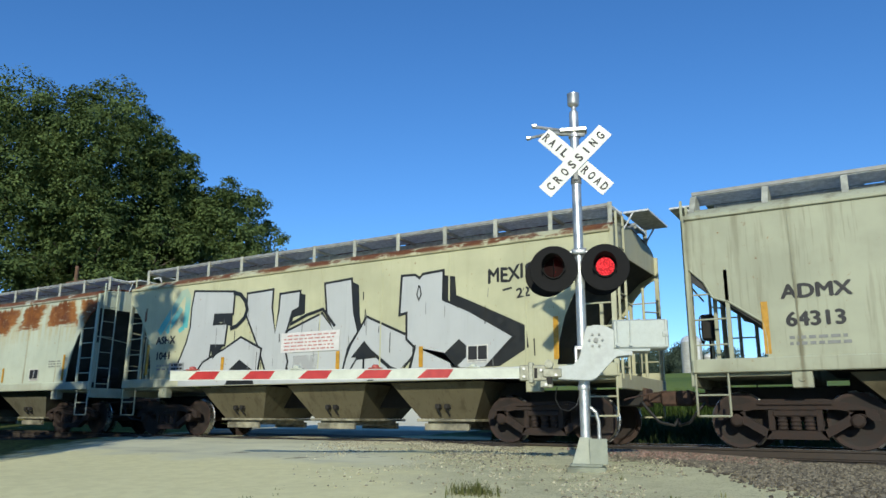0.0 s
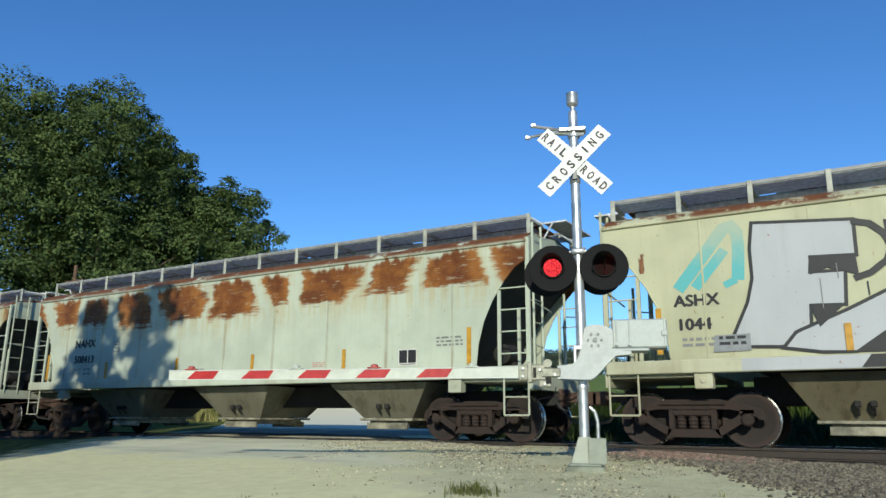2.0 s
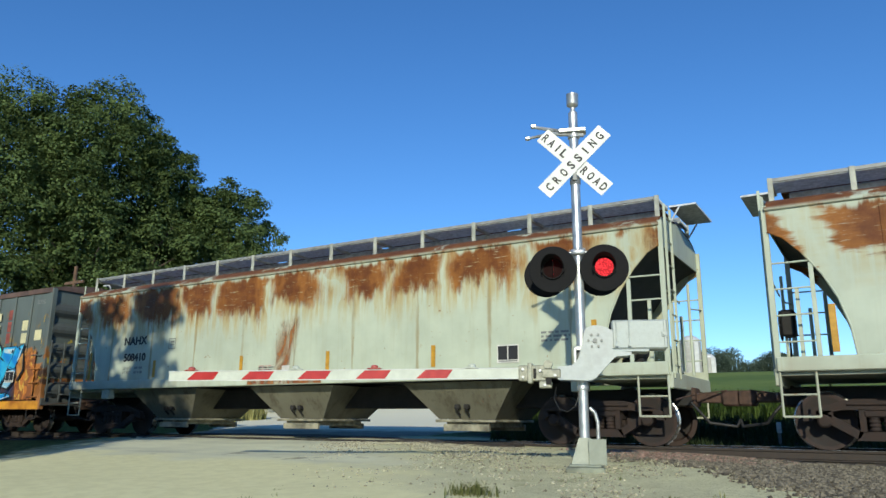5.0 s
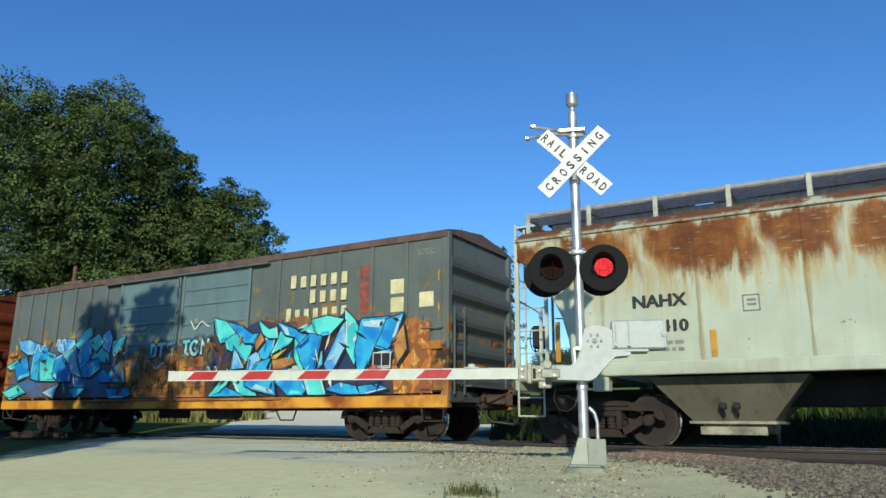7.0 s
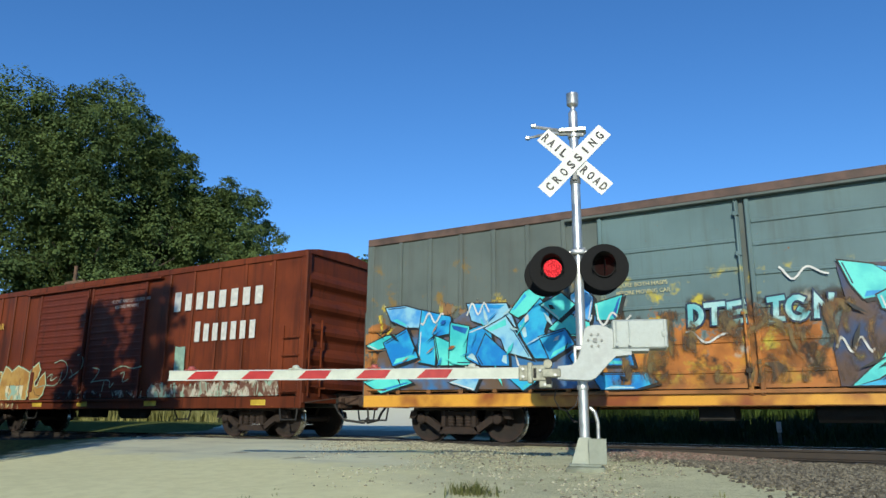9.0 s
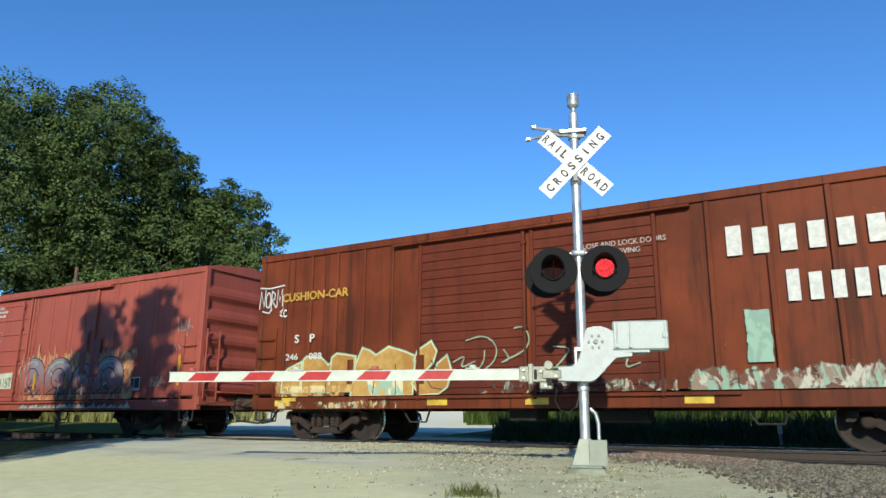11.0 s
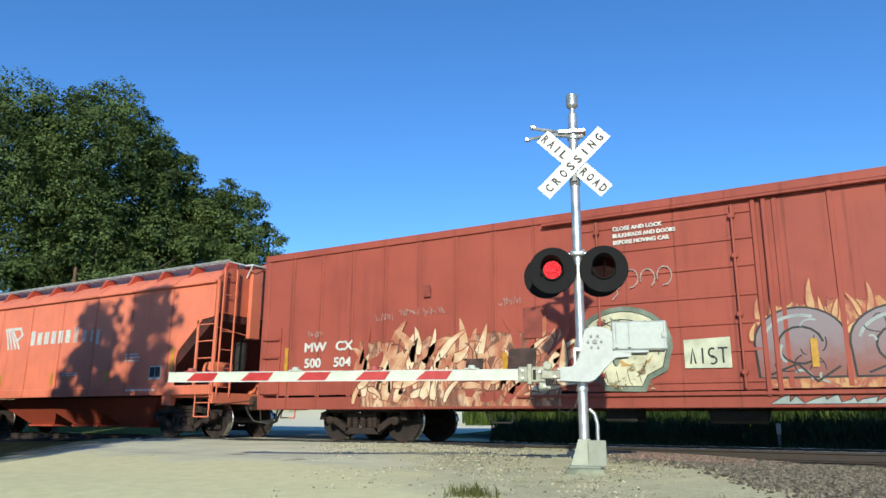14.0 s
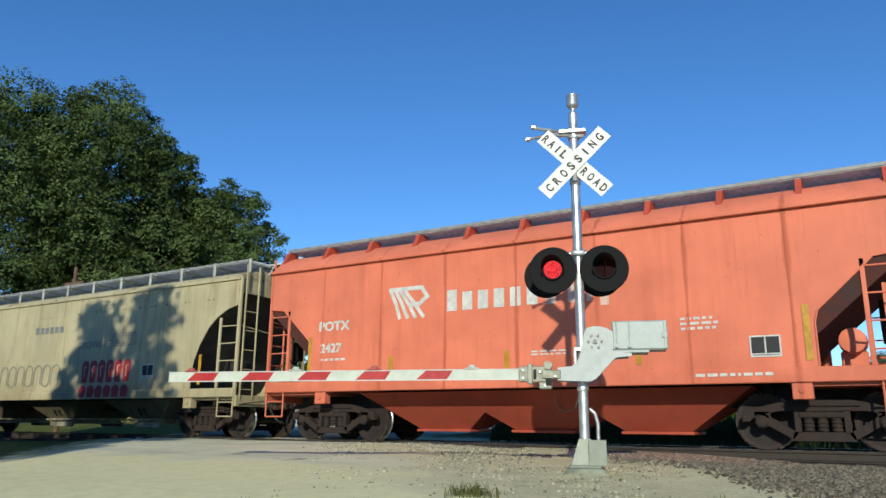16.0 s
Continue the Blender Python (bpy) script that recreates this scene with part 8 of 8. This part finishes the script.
        for i in range(7):
            z = 4.12 - i * .13
            pr.add([(k * (e + .013), .16, z), (k * (e + .013), .16 + (.22, .3, .16, .42, .42, .3, .5)[i], z), (k * (e + .013), .16 + (.22, .3, .16, .42, .42, .3, .5)[i], z + .05), (k * (e + .013), .16, z + .05)], [(0, 1, 2, 3)])
        part("end_print", pr, LETTER_THIN, car, "rows of unreadable white print")
    bv = Mesh().lathe([(.05, -.40), (.17, -.36), (.18, 0), (.17, .36), (.05, .40)], 14, "z", (e - .25, -.40, 2.08)).box(e - .34, e - .12, -.62, -.30, 1.45, 1.72, .02)
    bv.path([(e - .2, -.55, 1.6), (e - .12, -.75, 1.5), (e - .1, -.9, 1.3)], .022).path([(e - .25, -.4, 2.4), (e - .15, -.5, 2.52), (e - .12, -.3, 2.56)], .02)
    part("brake_cylinder", bv, UNDER, car, "black brake cylinder with pipes", 40)
    acl_plate(car, 4.42, 1.65, y)
    reflectors(car, [-e + 1.28, e - 1.44], 1.4, 2.28, y)
    reflectors(car, [-2.95, -.22, 2.35], 1.42, 1.78, y)
    # tan hopper at the tail of what is seen
    car, e, w = hopper("hopper_car", -126.63, -142.48, TAN, TAN, "dirty tan covered hopper with red and white graffiti", "curve", 1.15, 1.6, 1.4, .98, 1.2, bays=BAY_DIRT, cut=[(0, 3.25), (.35, 3.16), (.70, 2.98), (1.0, 2.72), (1.28, 2.3), (1.45, 1.9), (1.52, 1.6), (1.52, 1.2)])
    y = -w - .009
    smear(car, -1.0, e - .15, 3.42, 3.90, y - .001, ((.40, .27, .08), (.26, .13, .05), (.46, .36, .16)), 3.1, "yellow-brown rust streaks below the roof", soft=.5, cover=.4)
    t = side_text("GROWING", e - 6.45, 2.42, .20, y, .003, 1.15)
    marks(car, t, LETTER_GREY, "dark lettering")
    block_word(car, e - 8.7, e - 7.2, 2.95, .22, 6, y, .3, LETTER_GREY, "grey lettering shape")
    marks(car, small_print(Mesh(), e - 4.9, 2.75, y, 6, 1.1, .035, 4), LETTER_GREY)
    rw, loops = Mesh(), Mesh()
    for i in range(6):
        x = 1.84 + i * .37
        for k, (z0, z1) in enumerate(((1.44, 2.06), (1.03, 1.36))):
            ring = [(x + .03, z0), (x + .27, z0)] + arc(x + .16, z1 - .15, .16, .15, 0, 180, 8)
            lm = Mesh()
            blot(lm, grow(ring, .022), y - .002 - .0006 * (i % 2) - .03 * k)
            lm.slot = 1
            blot(lm, ring, y - .0024 - .0006 * (i % 2) - .03 * k)
            part("graffiti_letter", lm, [FADED_WHITE, SPRAY_RED], car, "dark red bubble letter with a pale edge")
        strokes(rw, [(x + .14, 1.60), (x + .12, 1.86), (x + .20, 1.90)], .025, y - .006)
    part("graffiti", rw, SPRAY_CREAM, car, "pale graffiti highlights")
    for i in range(7):
        x = -2.35 + i * .45
        strokes(loops, [(x, 1.42), (x + .02, 1.80)] + arc(x + .2, 1.84, .18, .16, 180, 0, 8) + [(x + .36, 1.46)], .028, y - .004)
        if i % 2:
            strokes(loops, arc(x + .2, 1.5, .16, .12, 190, 350, 6), .028, y - .004)
    part("graffiti", loops, LETTER_GREY, car, "grey outlined loop letters")
    acl_plate(car, e - 3.2, 1.7, y)
    reflectors(car, [-e + .9, e - 1.2], 1.3, 2.05, y)


build_ground()
build_track()
signal, boards = crossing_signal()
crossing_gate()
build_train()

# trees beyond the track on the far side of the road
tree(-48.8, 9.2, 21.5, 7.0, 21, "tall full cottonwood tree with dark green leaves", 150000, .12, clumps=70, low=.11)
tree(-45.2, 14.4, 22.6, 5.2, 22, "tall full cottonwood tree with dark green leaves", 105000, .12, clumps=60, low=.11)
tree(-43.4, 17.8, 19.8, 4.0, 23, "broad dark green tree behind the railway", 80000, .12, clumps=50, low=.05)
tree(-40.9, 22.0, 16.5, 4.6, 24, "rounded dark green tree behind the railway", 80000, .12, clumps=50, low=.05)
tree(-54.5, 5.2, 21.1, 6.0, 25, "tall dark green tree at the edge of the grove", 120000, .115, clumps=50, low=.11)
tree(-47.5, 22.5, 16.0, 6.0, 28, "dark green tree deep in the grove", 36000, .18, clumps=40, low=.03)
tree(-35.5, 24.5, 9.4, 4.2, 26, "low bushy green tree behind the railway", 20000, .16, clumps=40, low=.03)
tree(-30.3, 28.0, 9.8, 4.2, 29, "low bushy green tree behind the railway", 20000, .16, clumps=40, low=.03)
tree(-26.2, 33.6, 11.8, 3.4, 27, "slender green tree behind the railway", 20000, .16, clumps=40, low=.03)
# trees and bushes on the near verge that shade the road and the passing cars
tree(-11.3, -14.6, 10.6, 1.35, 31, "slim green roadside tree shading the road", 5200, .19, clumps=40, low=.02)
tree(-13.7, -14.4, 10.3, 1.6, 32, "slim green roadside tree shading the road", 5600, .19, clumps=40, low=.02)
for i, (bx, by, bh) in enumerate(((-19, -8.5, 3.4), (-23, -8.2, 3.9), (-27.5, -8.6, 3.7), (-32, -8.3, 4.0), (-37, -8.8, 3.8), (-43, -8.6, 4.1))):
    tree(bx, by, bh, 2.6, 50 + i, "low dense green bush on the railway verge", 6000, .16, clumps=40, low=.0)
far_trees("far_woods", ((-80, -30),), 172, 8.0, 50, 41, "distant green woods on the skyline")
far_trees("far_woods", ((-38, -22), (-1, 66)), 215, 8.5, 90, 42, "distant green woods on the skyline")
silo(-33.6, 142, 10.4, 6.4, 2.1, "pale concrete silo with a white dome")
silo(-30.3, 143, 10.4, 3.3, 1.1, "pale concrete silo with a white dome, slightly shorter")
utility_pole(-34.0, 6.7, 7.85)

rnd = random.Random(77)
blades("corn_field", [(rnd.uniform(-15.5 - .43 * r, 22), 13.5 + .76 * r + rnd.uniform(-.1, .1), rnd.uniform(.85, 1.1)) for r in range(7) for _ in range(330)], CORN, .6, 1.5, .028, 9, "tall green corn along the field edge", "corn", 5)
def weed_spot(y0, y1, lo, hi):
    y = rnd.uniform(y0, y1)
    return rnd.uniform(-.45 * (y + 14.4) - 1.2, 16), y, rnd.uniform(lo, hi)
blades("weeds", [weed_spot(2.2, 6.5, .5, .9) for _ in range(1500)] + [weed_spot(6.5, 10.8, .9, 1.7) for _ in range(3200)], DARK_WEED, .18, .55, .016, 7, "rough dark green weeds beyond the track", "weeds", 6)
spots = [(-3.56 + rnd.gauss(0, .09), -7.9 + rnd.gauss(0, .12), rnd.uniform(.45, .95)) for _ in range(46)] + [(rnd.uniform(-6, 1), rnd.uniform(-9.5, -6), rnd.uniform(.25, .5)) for _ in range(30)]
blades("dry_weeds", spots, WEED, .08, .24, .006, 9, "dry grass tufts on the verge", "grass", 7)
blades("tall_dry_grass", [(rnd.uniform(-66, -30), rnd.uniform(12.8, 17), rnd.uniform(.8, 1.3)) for _ in range(1500)], PALE_GRASS, .5, 1.1, .035, 9, "tall pale yellow-green grass at the foot of the trees", "grass", 9)
mk = thing("marker_post", pose(-2.35, 5.8, ground_z(-2.35, 5.8)), "short weathered white marker post beyond the rails", "marker post")
part("post", Mesh().box(-.035, .035, -.03, .03, -.1, .62, .008), plain("grey_post_wood", (.30, .30, .28), .9, 0, .2, 6, .3), mk)
part("cap", Mesh().box(-.05, .05, -.045, .045, .40, .66, .01), LETTER_WHITE, mk, "white painted top")
def ballast_edge(x):
    return -2.75 - .62 * (x + 3.94) if x < -2.2 else -3.83 - 1.6 * (x + 2.2)
stones("ballast", 30000, (-3.9, 2.5, -7.4, -1.62), STONE_GREY, .034, "grey-brown crushed stone ballast", 1, lambda x, y: smoothstep(-1.0, .3, y - ballast_edge(x) + .45 * noise.noise(Vector((x * 1.3, y * 1.3, 0)))) * (.35 + .65 * smoothstep(-3.4, -1.8, x)))
stones("ballast", 6000, (-7.2, -1.2, -3.4, -1.5), STONE_RED, .036, "reddish crushed stone beside the rail", 2, lambda x, y: smoothstep(-.35, .15, y - ballast_edge(max(x, -3.9))) * smoothstep(4.0, 5.6, off_road(x, y)) * (1 - .8 * smoothstep(-2.6, -1.4, x)))
stones("loose_gravel", 24000, (-11.5, -1.5, -9.0, -1.3), GRAVEL, .023, "loose gravel scattered on the verge", 3, lambda x, y: smoothstep(.4, 3.0, off_road(x, y)) * (.34 + .66 * smoothstep(-4.2, -2.2, y)) * smoothstep(-.15, .25, noise.noise(Vector((x * .9, y * .9, 4)))))

stones("loose_gravel", 44000, (-12.4, -3.2, -8.2, -.95), GRAVEL_DUST, .020, "pale crushed limestone along the crossing's shoulder", 5, lambda x, y: smoothstep(-.7, .9, off_road(x, y)) * smoothstep(3.2, 2.0, off_road(x, y)) * (.10 + .90 * smoothstep(-5.6, -1.8, y)) * smoothstep(-.35, .25, noise.noise(Vector((x * .8, y * .8, 9)))), .032)


# ---- what moves ----
RUN = (0.00, 3.29, 6.81, 10.19, 13.66, 17.00, 20.50, 23.91, 27.48, 30.96, 34.50, 38.05, 41.60, 45.14, 48.73, 52.22, 55.75,
       59.27, 62.78, 66.29, 69.79, 73.29, 76.79, 80.30, 83.81, 87.34, 91.02, 94.42, 98.07, 101.71, 105.42, 109.14, 113.00)


def run_at(t):
    """Metres the train has gone after t seconds."""
    i = min(int(t / .5), len(RUN) - 2)
    k = t / .5 - i
    return RUN[i] * (1 - k) + RUN[i + 1] * k


def motions():
    for car, x0 in CARS:
        walk(car, [(i * .5, pose(x0 + s, 0, 0)) for i, s in enumerate(RUN)])
    ticks = [i / 15 for i in range(241)]
    for w, x in WHEELS:
        walk(w, [(t, pose(x, 0, .457, 0, math.degrees(run_at(t) / .457), 0)) for t in ticks])
    # the two lamps flash by turns: a board is face on while lit and edge on while dark
    for ob, c, side in boards:
        rows, lit = [], side > 0
        yaw = lambda on: 19.0 if on else 19.0 + 98.0
        rows.append((0.0, Matrix.Translation(c) @ pose(0, 0, 0, 0, 0, yaw(lit))))
        t = .37
        while t < 16:
            k = round(t * FPS)
            rows.append(((k - 1) / FPS, Matrix.Translation(c) @ pose(0, 0, 0, 0, 0, yaw(lit))))
            lit = not lit
            rows.append((k / FPS, Matrix.Translation(c) @ pose(0, 0, 0, 0, 0, 68.0)))
            rows.append(((k + 1) / FPS, Matrix.Translation(c) @ pose(0, 0, 0, 0, 0, yaw(lit))))
            t += .598
        rows.append((16.0, Matrix.Translation(c) @ pose(0, 0, 0, 0, 0, yaw(lit))))
        walk(ob, rows)


motions()
